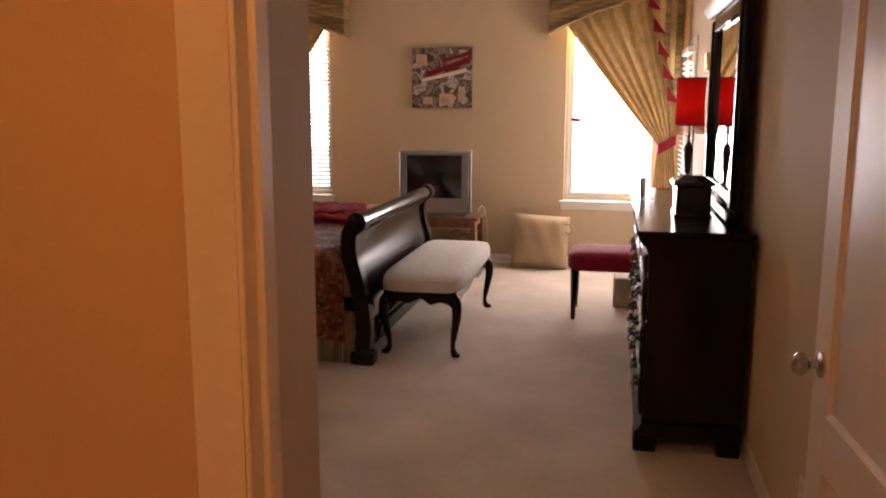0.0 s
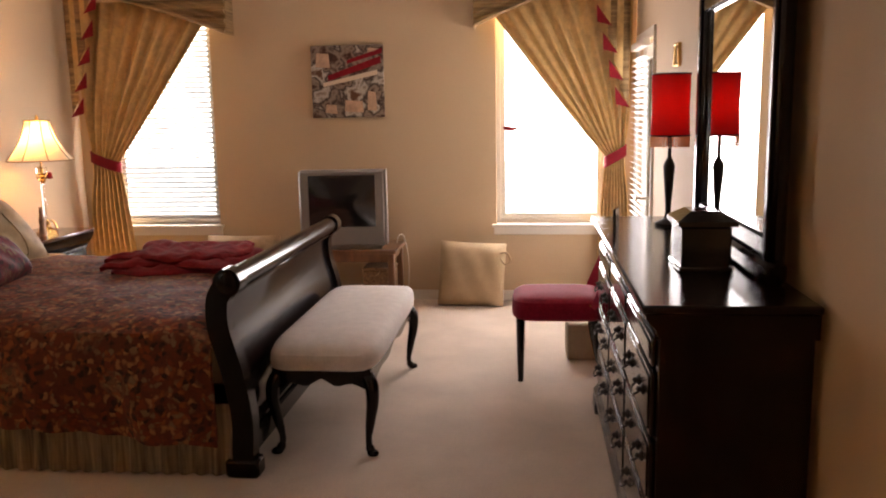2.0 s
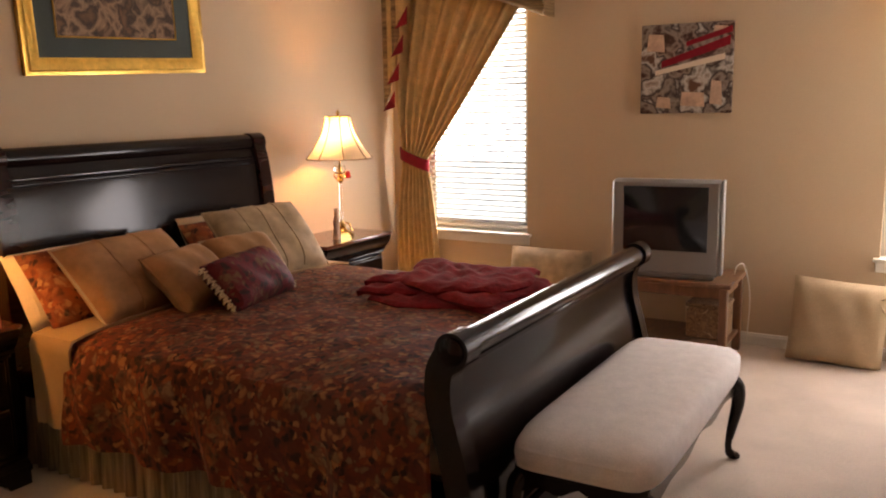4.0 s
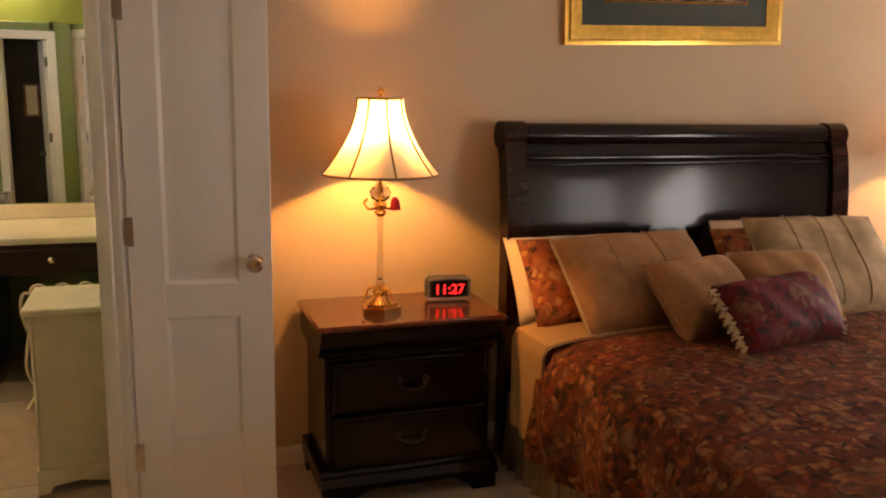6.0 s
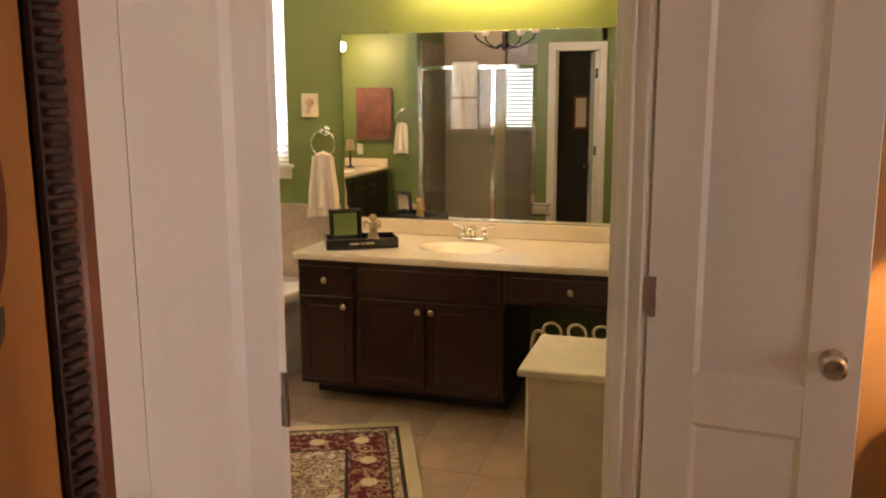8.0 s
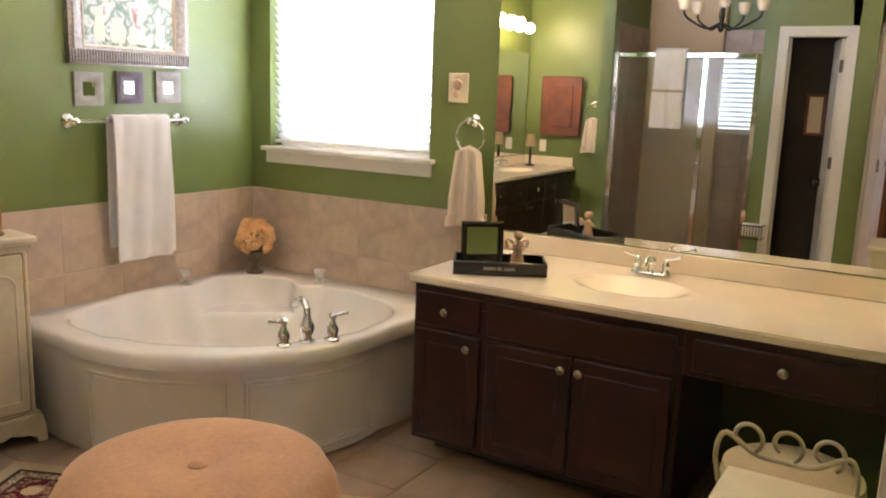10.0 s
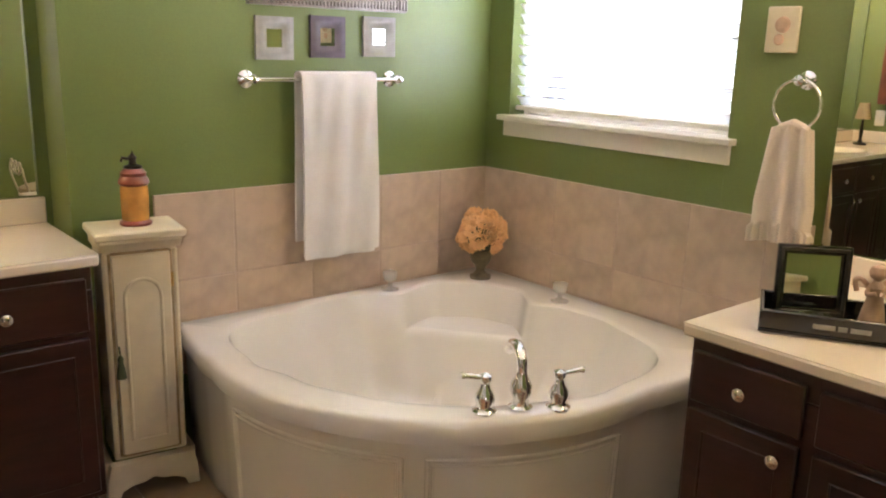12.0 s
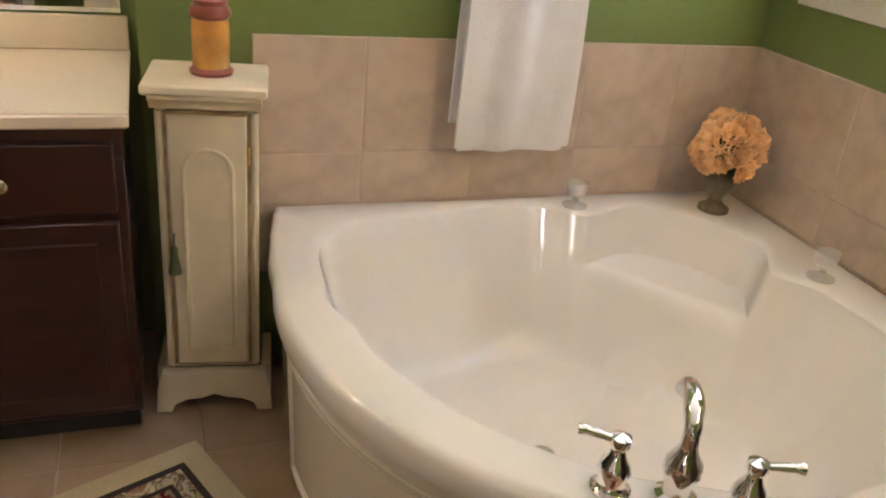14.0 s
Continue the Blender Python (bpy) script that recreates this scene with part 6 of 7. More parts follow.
tub = thing("bathtub", pose(0, 0, 0), "cream acrylic corner bath with a panelled curved apron", "bathtub")
verts = [p for r in rings for p in r]
faces = [(i * n + k, i * n + (k + 1) % n, (i + 1) * n + (k + 1) % n, (i + 1) * n + k) for i in range(len(rings) - 1) for k in range(n)]
part("shell", Shape().add(verts, faces), porcelain, tub)
for a0, a1 in ((0, 43), (48, 90)):
    for inset, r in ((0.0, 0.007), (0.018, 0.004)):
        rr, z0, z1, b0, b1 = 0.819, 0.05 + inset, 0.375 - inset, a0 + inset * 60, a1 - inset * 60
        bottom = [(TC.x + (rr - 0.012) * math.cos(radians(t)), TC.y + (rr - 0.012) * math.sin(radians(t)), z0) for t in np.linspace(b0, b1, 18)]
        top = [(TC.x + rr * math.cos(radians(t)), TC.y + rr * math.sin(radians(t)), z1) for t in np.linspace(b1, b0, 18)]
        part("apron_moulding", Shape().tube(bottom + top, r, 8, closed=True), porcelain, tub)
part("drain_overflow", Shape().lathe([(0.03, 0), (0.03, 0.006), (0.02, 0.01), (0, 0.011)], 20, pose(-4.98, 0.36, 0.094)), chrome, tub, "chrome drain")

tap = thing("bath_mixer", pose(-4.887, 0.938, 0.503, 0, 0, -118), "chrome roman bath spout with two lever handles", "tap")
# local +x points to the middle of the bath
part("spout", Shape().lathe([(0.033, 0), (0.034, 0.008), (0.024, 0.014), (0.022, 0.03), (0.032, 0.055), (0.030, 0.075), (0.018, 0.095), (0.015, 0.11)], 22).tube(curve([(0, 0, 0.07), (0.0, 0, 0.12), (0.012, 0, 0.145), (0.05, 0, 0.162), (0.10, 0, 0.15), (0.125, 0, 0.128)], 6), [0.015] * 14 + [0.017] * 17, 14), chrome, tap)
for y, sg in ((-0.105, -1), (0.105, 1)):
    h = part("handle", Shape().lathe([(0.033, 0), (0.034, 0.007), (0.025, 0.013), (0.022, 0.022), (0.029, 0.042), (0.024, 0.058), (0.015, 0.072), (0.012, 0.085), (0.018, 0.095), (0.017, 0.108), (0.0, 0.116)], 20, pose(-0.012, y, 0)), chrome, tap)
    part("lever", Shape().tube(curve([(-0.012, y, 0.10), (-0.012, y + sg * 0.03, 0.105), (-0.012, y + sg * 0.056, 0.109), (-0.012, y + sg * 0.068, 0.109)], 4), [0.007] * 5 + [0.008] * 4 + [0.010] * 4, 10), chrome, h)

urn = thing("flower_urn", pose(-5.70, -0.13, 0.503), "peach silk roses in a small stone urn", "flowers")
part("urn", Shape().lathe([(0.045, 0), (0.046, 0.012), (0.030, 0.02), (0.018, 0.035), (0.022, 0.05), (0.042, 0.075), (0.048, 0.10), (0.044, 0.115), (0.052, 0.125), (0.046, 0.13), (0.0, 0.128)], 24), stone_urn, urn)


def rose_shape(r):
    s = Shape()
    for ring, (rad, count, open_) in enumerate(((0.22, 3, 0.1), (0.46, 4, 0.35), (0.76, 5, 0.75), (1.08, 6, 1.2))):
        for k in range(count):
            a0 = 2 * math.pi * (k + 0.5 * ring) / count

            def petal_fn(u, v, a0=a0, rad=rad, count=count, open_=open_):
                a = a0 + (u - 0.5) * 2 * math.pi / count * 1.2
                q = rad * r * (0.55 + 0.55 * v ** (1 / (0.4 + open_)) * (1 + 0.15 * open_ * v))
                q *= 1 + 0.10 * open_ * v * math.sin(5 * math.pi * u + a0)
                z = r * (-0.55 + (1.45 - 0.40 * open_) * v - 0.45 * (2 * u - 1) ** 2 * v - 0.55 * open_ * max(0.0, v - 0.6))
                return (q * math.cos(a), q * math.sin(a), z)
            s.sheet(petal_fn, 8, 6, 0.0010)
    s.lathe([(0.0, -0.7 * r), (0.3 * r, -0.5 * r), (0.22 * r, 0.4 * r), (0.0, 0.5 * r)], 8)
    return s


rose_me = mesh_from(rose_shape(0.034), "rose", petal)
gold = math.pi * (3 - 5 ** 0.5)
for k in range(22):
    zz = 1 - 1.5 * (k + 0.5) / 22
    rr = math.sqrt(max(0, 1 - zz * zz))
    d = Vector((rr * math.cos(k * gold), rr * math.sin(k * gold), zz))
    ob = new("rose", rose_me)
    ob.parent = urn
    ob.matrix_basis = Matrix.Translation(Vector((0, 0, 0.192)) + d * (0.082 + 0.020 * ((k * 7) % 5) / 4)) @ d.to_track_quat("Z", "Y").to_matrix().to_4x4() @ pose(0, 0, 0, 14 * math.sin(3 * k), 14 * math.cos(5 * k), 40 * k) @ Matrix.Scale(0.76 + 0.30 * ((k * 5) % 7) / 6, 4)
part("foliage", Shape().lathe([(0.02, 0.125), (0.055, 0.15), (0.070, 0.19), (0.064, 0.235), (0.035, 0.26), (0, 0.262)], 16), leaf_green, urn)

for x, y in ((-5.27, -0.20), (-5.725, 0.31)):
    solid("candle_holder", Shape().lathe([(0.036, 0), (0.037, 0.004), (0.012, 0.010), (0.008, 0.022), (0.012, 0.03), (0.028, 0.04), (0.032, 0.075), (0.029, 0.075), (0.024, 0.045), (0.0, 0.04)], 22), moulded_glass, "small clear glass candle holder on the bath rim", "candle holder", "glass candle holders", m=pose(x, y, 0.504))

# ---------------------------------------------------------------- wall above the bath
bar = thing("towel_bar", pose(-5.02, BY + 0.001, 1.338), "chrome towel bar with round end posts", "towel bar")
for x in (-0.31, 0.31):
    part("post", Shape().lathe([(0.030, 0), (0.031, 0.006), (0.022, 0.010), (0.022, 0.014), (0.012, 0.020), (0.011, 0.05), (0.017, 0.056), (0.019, 0.068), (0.012, 0.08), (0, 0.083)], 22, pose(x, 0, 0, -90)), chrome, bar)
part("rod", Shape().tube([(-0.31, 0.067, 0), (0.31, 0.067, 0)], 0.0085, 14), chrome, bar)


def towel_fn(w, zt, zf, zb, y0, x0, folds=3.0, r=0.014):
    def fn(u, v):
        x = x0 + w * (u - 0.5) * (1 + 0.05 * abs(v - 0.5))
        wave = 0.009 * math.sin(u * math.pi * 2 * folds + 0.6 * math.sin(3 * v)) * min(1, abs(v - 0.45) * 4) + 0.003 * math.sin(u * 23 + 9 * v)
        if v < 0.47:
            k = v / 0.47
            return (x, y0 + r + 0.006 + wave + 0.010 * (1 - k), zf + (zt - zf) * k)
        if v < 0.53:
            a = math.pi * (v - 0.47) / 0.06
            return (x, y0 + (r + 0.006) * math.cos(a), zt + (r) * math.sin(a))
        k = (v - 0.53) / 0.47
        return (x, y0 - r - 0.006 + wave * 0.5, zt + (zb - zt) * k)
    return fn


tw = thing("bath_towel", pose(0, 0, 0), "white terry bath towel folded over the bar", "towel")
part("cloth", Shape().sheet(towel_fn(0.325, 1.345, 0.69, 0.74, BY + 0.068, -5.045, 2.2), 40, 60, 0.010), white_towel, tw)
part("under_fold", Shape().sheet(towel_fn(0.30, 1.338, 0.675, 0.80, BY + 0.066, -5.045, 2.0, 0.010), 24, 40, 0.006), white_towel, tw)
part("woven_band", Shape().sheet(lambda u, v: (-5.207 + 0.324 * u, BY + 0.068 + 0.034 + 0.006 * math.sin(u * math.pi * 4.4), 0.762 + 0.02 * v), 24, 2, 0.004), white_towel, tw)

for x, z, m_, lb in ((-4.825, 1.48, grey_frame, "small square grey frame with a mirror centre"), (-5.045, 1.49, violet_frame, "small square dark violet frame with a mirror centre"), (-5.277, 1.497, grey_frame, "small square weathered frame with a mirror centre")):
    f = thing("square_picture", pose(x, BY + 0.001, z), lb, "picture frame", "three small square frames")
    part("frame", frame_rect(Shape(), 0.062, 0.062, 0.044, 0.016), m_, f)
    part("glass", Shape().box(-0.032, 0.032, 0.001, 0.006, -0.032, 0.032, 0.001), mirror_face, f, "small square mirror")

bp_ = thing("framed_picture", pose(-5.06, BY + 0.001, 1.90), "still life print in a wide pewter frame", "picture")
part("frame", frame_rect(Shape(), 0.52, 0.46, 0.078, 0.032), pewter, bp_, "beaded pewter frame")
s = Shape()
for k in range(46):
    s.box(-0.335 + 0.0149 * k, -0.327 + 0.0149 * k, 0.027, 0.034, -0.300, -0.245, 0.002)
tagged(part("beading", s, pewter, bp_), kind="stuff")
part("inner_edge", frame_rect(Shape(), 0.50, 0.44, 0.012, 0.020), cream_paint, bp_)
part("print", Shape().box(-0.262, 0.262, 0.001, 0.010, -0.232, 0.232, 0.001), art_still, bp_)
for x, h, w in ((0.17, 0.15, 0.05), (0.07, 0.11, 0.07), (-0.04, 0.07, 0.10), (-0.17, 0.10, 0.05)):
    prof = [(w * 0.5, 0), (w * 0.62, h * 0.3), (w * 0.35, h * 0.75), (w * 0.5, h)]
    part("painted_vase", Shape().extrude([(x + a, -0.205 + b) for a, b in prof] + [(x - a, -0.205 + b) for a, b in prof[::-1]], 0.0102, 0.0112, "y"), sheet_white, bp_)

cd = thing("wall_plaque", pose(BX + 0.001, 1.035, 1.545, 0, 0, -90), "small cream plaque with a floral relief", "wall plaque")
part("plate", Shape().box(-0.055, 0.055, 0, 0.010, -0.07, 0.07, 0.004), cream_paint, cd)
part("relief", Shape().lathe([(0.026, 0), (0.022, 0.006), (0, 0.008)], 14, pose(0.0, 0.010, 0.015, -90)).lathe([(0.018, 0), (0.014, 0.005), (0, 0.006)], 12, pose(0.008, 0.010, -0.03, -90)), bisque, cd)


def towel_ring(m, label, towel, towel_label, length=0.47, w=0.115):
    root = thing("towel_ring", m, label, "towel ring", "towel rings")
    # wall at y 0, room towards +y
    part("post", Shape().lathe([(0.028, 0), (0.029, 0.006), (0.018, 0.011), (0.012, 0.018), (0.011, 0.045), (0.018, 0.052), (0.016, 0.064), (0, 0.07)], 20, pose(0, 0, 0, -90)), chrome, root)
    part("ring", Shape().tube([(0.075 * math.sin(2 * math.pi * k / 40), 0.052, -0.072 + 0.075 * math.cos(2 * math.pi * k / 40)) for k in range(40)], 0.0055, 10, closed=True), chrome, root)
    t = thing("hand_towel", m, towel_label, "towel", "hand towels")

    def fn(u, v):
        spread = w * (0.66 + 0.34 * min(1, v * 1.6)) * (1 + (0.12 if v > 0.86 else 0))
        x = (u - 0.5) * spread * 1.15
        fold = 0.014 * math.sin(u * 2 * math.pi * 2.5) * (0.5 + 0.5 * v) + (0.008 * math.sin(u * 60) if v > 0.86 else 0)
        return (x, 0.056 + 0.018 + fold, -0.145 - length * 0.78 * v + 0.012 * math.sin(u * math.pi))

    def back(u, v):
        p = fn(u, v * 0.93)
        return (p[0] * 0.94, p[1] - 0.034, p[2])
    part("front_fall", Shape().sheet(fn, 36, 30, 0.006), towel, t)
    part("back_fall", Shape().sheet(back, 30, 24, 0.005), towel, t)
    part("gather", Shape().tube([(-0.045, 0.052, -0.146), (0.0, 0.056, -0.136), (0.045, 0.052, -0.146)], [0.014, 0.022, 0.014], 12), towel, t)
    return root


towel_ring(pose(BX + 0.001, 1.135, 1.395, 0, 0, -90), "chrome towel ring beside the vanity mirror", peach_towel, "cream terry hand towel with a frilled hem", w=0.165)
towel_ring(pose(BV - 0.001, 0.19, 1.46, 0, 0, 90), "chrome towel ring beside the second vanity", peach_towel, "cream terry hand towel with a frilled hem", 0.40, 0.15)

# ---------------------------------------------------------------- slim cream cabinet with jar
cab = thing("slim_cabinet", pose(-4.262, BY + 0.030, 0, 0, 0, -8), "slim distressed cream cabinet with an arched door", "cabinet")
part("top", Shape().box(-0.136, 0.136, 0, 0.225, 0.868, 0.892, 0.005).extrude([(0, 0.83), (0.188, 0.83), (0.196, 0.845), (0.214, 0.858), (0.216, 0.867), (0, 0.867)], -0.122, 0.122, "x"), cream_paint, cab)
part("body", Shape().box(-0.112, 0.112, 0, 0.172, 0.13, 0.83, 0.004), cream_paint, cab)
dr = part("door", Shape().box(-0.088, 0.088, 0.172, 0.188, 0.15, 0.815, 0.004), cream_paint, cab)
archp = [(-0.055, 0.20)] + [(-0.055, 0.66)] + [(0.055 * math.cos(radians(t)), 0.68 + 0.055 * math.sin(radians(t))) for t in range(180, -1, -15)] + [(0.055, 0.20)]
part("arch_moulding", Shape().tube([(a, 0.190, b) for a, b in archp], 0.006, 8, closed=True), cream_paint, dr)
part("arch_panel", Shape().extrude([(a * 0.9, 0.01 + b * 0.985) for a, b in archp], 0.187, 0.1905, "y"), cream_paint, dr)
for x in (0.106, -0.106):
    part("corner_post", Shape().tube([(x, 0.170, 0.14), (x, 0.170, 0.82)], 0.009, 8), cream_paint, cab)
for x in (0.0925, -0.0925):
    part("door_edge", Shape().box(x - 0.004, x + 0.004, 0.1725, 0.180, 0.145, 0.82, 0.001), worn_cream, dr, "door edge worn to brown wood")
for z in (0.1455, 0.8195):
    part("door_edge", Shape().box(-0.088, 0.088, 0.1725, 0.180, z - 0.004, z + 0.004, 0.001), worn_cream, dr, "door edge worn to brown wood")
part("hinge", Shape().tube([(-0.0925, 0.186, 0.70), (-0.0925, 0.186, 0.745)], 0.0045, 8), brass, dr)
prof = [(-0.148, 0.006), (-0.11, 0.006), (-0.10, 0.03), (-0.07, 0.045), (-0.03, 0.05), (0, 0.062), (0.03, 0.05), (0.07, 0.045), (0.10, 0.03), (0.11, 0.006), (0.148, 0.006), (0.142, 0.08), (0.13, 0.125), (-0.13, 0.125), (-0.142, 0.08)]
part("plinth", Shape().extrude(prof, 0.165, 0.20, "y").box(-0.145, -0.12, 0, 0.165, 0.006, 0.125).box(0.12, 0.145, 0, 0.165, 0.006, 0.125), cream_paint, cab)
part("tassel_pull", Shape().lathe([(0.004, 0.42), (0.016, 0.425), (0.012, 0.455), (0.008, 0.475), (0.010, 0.49), (0.004, 0.50)], 10, pose(0.082, 0.206, 0)).tube([(0.082, 0.206, 0.50), (0.082, 0.192, 0.525)], 0.003, 6), leaf_green, cab, "dark green tassel pull")
jar = thing("ceramic_jar", pose(-4.256, BY + 0.135, 0.893), "amber painted pump jar with rust bands", "jar")
part("jar", Shape().lathe([(0.040, 0.014), (0.042, 0.02), (0.043, 0.10), (0.041, 0.125)], 24), amber_glass, jar)
part("foot_band", Shape().lathe([(0.048, 0), (0.050, 0.008), (0.041, 0.016), (0, 0.016)], 24), rust_band, jar)
part("shoulder_band", Shape().lathe([(0.041, 0.125), (0.047, 0.132), (0.046, 0.142), (0.038, 0.155), (0.040, 0.165), (0.028, 0.178), (0, 0.18)], 24), rust_band, jar)
part("lid", Shape().lathe([(0.026, 0.178), (0.028, 0.185), (0.012, 0.19), (0.010, 0.205), (0.014, 0.212), (0.005, 0.222), (0, 0.235)], 14).tube([(0, 0, 0.205), (0.032, 0, 0.212), (0.036, 0, 0.20)], 0.005, 7), black_metal, jar)

# ---------------------------------------------------------------- vanities


def panel_door(parent, a0, a1, z0, z1, x, knob=None, name="door"):
    """A raised-panel front facing +x in the parent's frame."""
    d = part(name, Shape().box(x, x + 0.018, a0, a1, z0, z1, 0.004), vanity_wood, parent)
    if z1 - z0 > 0.2:
        m = 0.05
        rings = [(m, 0.0182), (m + 0.008, 0.010), (m + 0.018, 0.010), (m + 0.04, 0.0182)]
        verts, faces = [], []
        for k, (q, h) in enumerate(rings):
            verts += [(x + h, a0 + q, z0 + q), (x + h, a1 - q, z0 + q), (x + h, a1 - q, z1 - q), (x + h, a0 + q, z1 - q)]
            if k:
                b = 4 * (k - 1)
                faces += [(b + i, b + (i + 1) % 4, b + 4 + (i + 1) % 4, b + 4 + i) for i in range(4)]
        s = Shape().add(verts, faces)
        s.tube([(x + 0.019, a0 + m, z0 + m), (x + 0.019, a1 - m, z0 + m), (x + 0.019, a1 - m, z1 - m), (x + 0.019, a0 + m, z1 - m)], 0.0035, 6, closed=True)
        part("raised_panel", s, vanity_wood, d, smooth=False)
    if knob:
        part("knob", Shape().lathe([(0.008, 0), (0.007, 0.010), (0.016, 0.016), (0.017, 0.024), (0.010, 0.030), (0, 0.031)], 16, pose(x + 0.018, knob[0], knob[1], 0, 90)), nickel, d, "satin nickel knob")
    return d


def countertop(name, m, length, depth, sink_at, label):
    """A moulded top with a dished basin: back at x 0, front at x depth, along y from 0 to length."""
    root = thing(name, m, label, "countertop")

    def fn(u, v):
        x, y = depth * u, length * v
        r = math.hypot((x - depth * 0.50) / 0.165, (y - sink_at) / 0.225)
        z = 0.0
        if r < 1:
            z = -0.080 * (1 - r ** 2.0) ** 1.3
        elif r < 1.12:
            z = 0.002
        return (x, y, z)
    part("slab", Shape().sheet(fn, 40, max(60, int(length * 60)), 0.004), marble, root)
    part("front_edge", Shape().box(depth - 0.02, depth + 0.004, 0, length, -0.034, -0.0015, 0.006).box(0, depth - 0.02, 0, 0.02, -0.034, -0.006).box(0, depth - 0.02, length - 0.02, length, -0.034, -0.006), marble, root)
    part("backsplash", Shape().box(0.001, 0.018, 0, length, 0.0005, 0.088, 0.004), marble, root)
    part("drain", Shape().lathe([(0.022, 0), (0.022, 0.004), (0.0, 0.005)], 16, pose(depth * 0.5, sink_at, -0.0795)), chrome, root)
    return root


def basin_tap(m, label):
    root = thing("basin_tap", m, label, "tap", "basin taps")
    part("base_plate", Shape().box(-0.028, 0.028, -0.085, 0.085, 0, 0.014, 0.007), chrome, root)
    part("spout", Shape().lathe([(0.019, 0.014), (0.016, 0.04), (0.020, 0.06), (0.012, 0.075), (0, 0.08)], 16).tube(curve([(0.0, 0, 0.045), (0.03, 0, 0.075), (0.075, 0, 0.075), (0.105, 0, 0.052)], 5), 0.010, 12), chrome, root)
    for y, sg in ((-0.06, -1), (0.06, 1)):
        h = part("handle", Shape().lathe([(0.021, 0.014), (0.013, 0.03), (0.018, 0.045), (0.011, 0.062), (0.014, 0.072), (0, 0.082)], 16, pose(0, y, 0)), chrome, root)
        part("lever", Shape().tube([(0, y, 0.070), (0, y + sg * 0.03, 0.076), (0, y + sg * 0.06, 0.086)], [0.005, 0.006, 0.008], 8), chrome, h)
    return root


van = thing("vanity_cabinet", pose(BX + 0.003, 0, 0), "dark cherry vanity cabinet with a knee space", "vanity")
VX = 0.725
part("carcass", Shape().box(0, VX, 1.29, 2.385, 0.10, 0.69, 0.003), vanity_wood, van)
part("top_rail", Shape().box(VX - 0.03, VX, 1.29, 2.385, 0.691, 0.764, 0.003), vanity_wood, van)
for y0 in (1.29, 2.367):
    part("end_rail", Shape().box(0, VX - 0.031, y0, y0 + 0.018, 0.691, 0.764, 0.002), vanity_wood, van)
part("toe_kick", Shape().box(0, VX - 0.16, 1.31, 2.37, 0.001, 0.10, 0.002), plastic_dark, van)
part("apron", Shape().box(0.02, VX, 2.386, 3.115, 0.60, 0.764, 0.003), vanity_wood, van)
part("side_panel", Shape().box(0, VX, 3.096, 3.115, 0.001, 0.598, 0.002), vanity_wood, van)
panel_door(van, 1.305, 1.60, 0.60, 0.735, VX, (1.452, 0.668), "drawer")
panel_door(van, 1.305, 1.60, 0.125, 0.58, VX, (1.555, 0.535))
panel_door(van, 1.635, 2.36, 0.60, 0.735, VX, None, "drawer")
panel_door(van, 1.635, 1.985, 0.125, 0.58, VX, (1.955, 0.535))
panel_door(van, 1.995, 2.36, 0.125, 0.58, VX, (2.025, 0.535))
panel_door(van, 2.42, 2.97, 0.625, 0.735, VX, (2.71, 0.682), "drawer")
countertop("vanity_countertop", pose(BX + 0.002, 1.27, 0.80), 1.845, 0.745, 0.80, "cream cultured marble vanity top with an oval basin")
basin_tap(pose(BX + 0.12, 2.07, 0.802), "chrome centreset basin tap with lever handles")
mr = thing("wall_mirror", pose(BX + 0.002, 0, 0), "large frameless mirror above the vanity", "mirror")
part("glass", Shape().box(0, 0.006, 1.245, 3.115, 0.893, 1.945, 0.001), mirror_face, mr)
s = Shape()
for y in (1.5, 2.7):
    s.box(0, 0.011, y, y + 0.03, 1.937, 1.957, 0.001)
part("clip", s, crystal, mr)


def light_bar(m, count, label, gap=0.19):
    root = thing("vanity_light", m, label, "wall lamp", "vanity lights")
    w = gap * count
    part("back_plate", Shape().box(0, 0.03, -w / 2, w / 2, -0.05, 0.05, 0.008), brass, root)
    for k in range(count):
        y = -w / 2 + gap * (k + 0.5)
        sock = part("socket", Shape().lathe([(0.022, 0), (0.022, 0.03), (0.018, 0.035)], 14, pose(0.03, y, 0, 0, 90)), brass, root)
        part("bulb", Shape().lathe([(0.016, 0), (0.036, 0.022), (0.044, 0.05), (0.036, 0.078), (0.0, 0.094)], 18, pose(0.064, y, 0, 0, 90)), bulb_glow, sock, "frosted globe bulb, lit")
    return root


light_bar(pose(BX + 0.002, 2.14, 2.24), 5, "brass vanity light bar with globe bulbs, lit")

van2 = thing("vanity_cabinet", pose(0, -0.518, 0, 0, 0, 90), "dark cherry vanity cabinet beside the slim cabinet", "vanity")
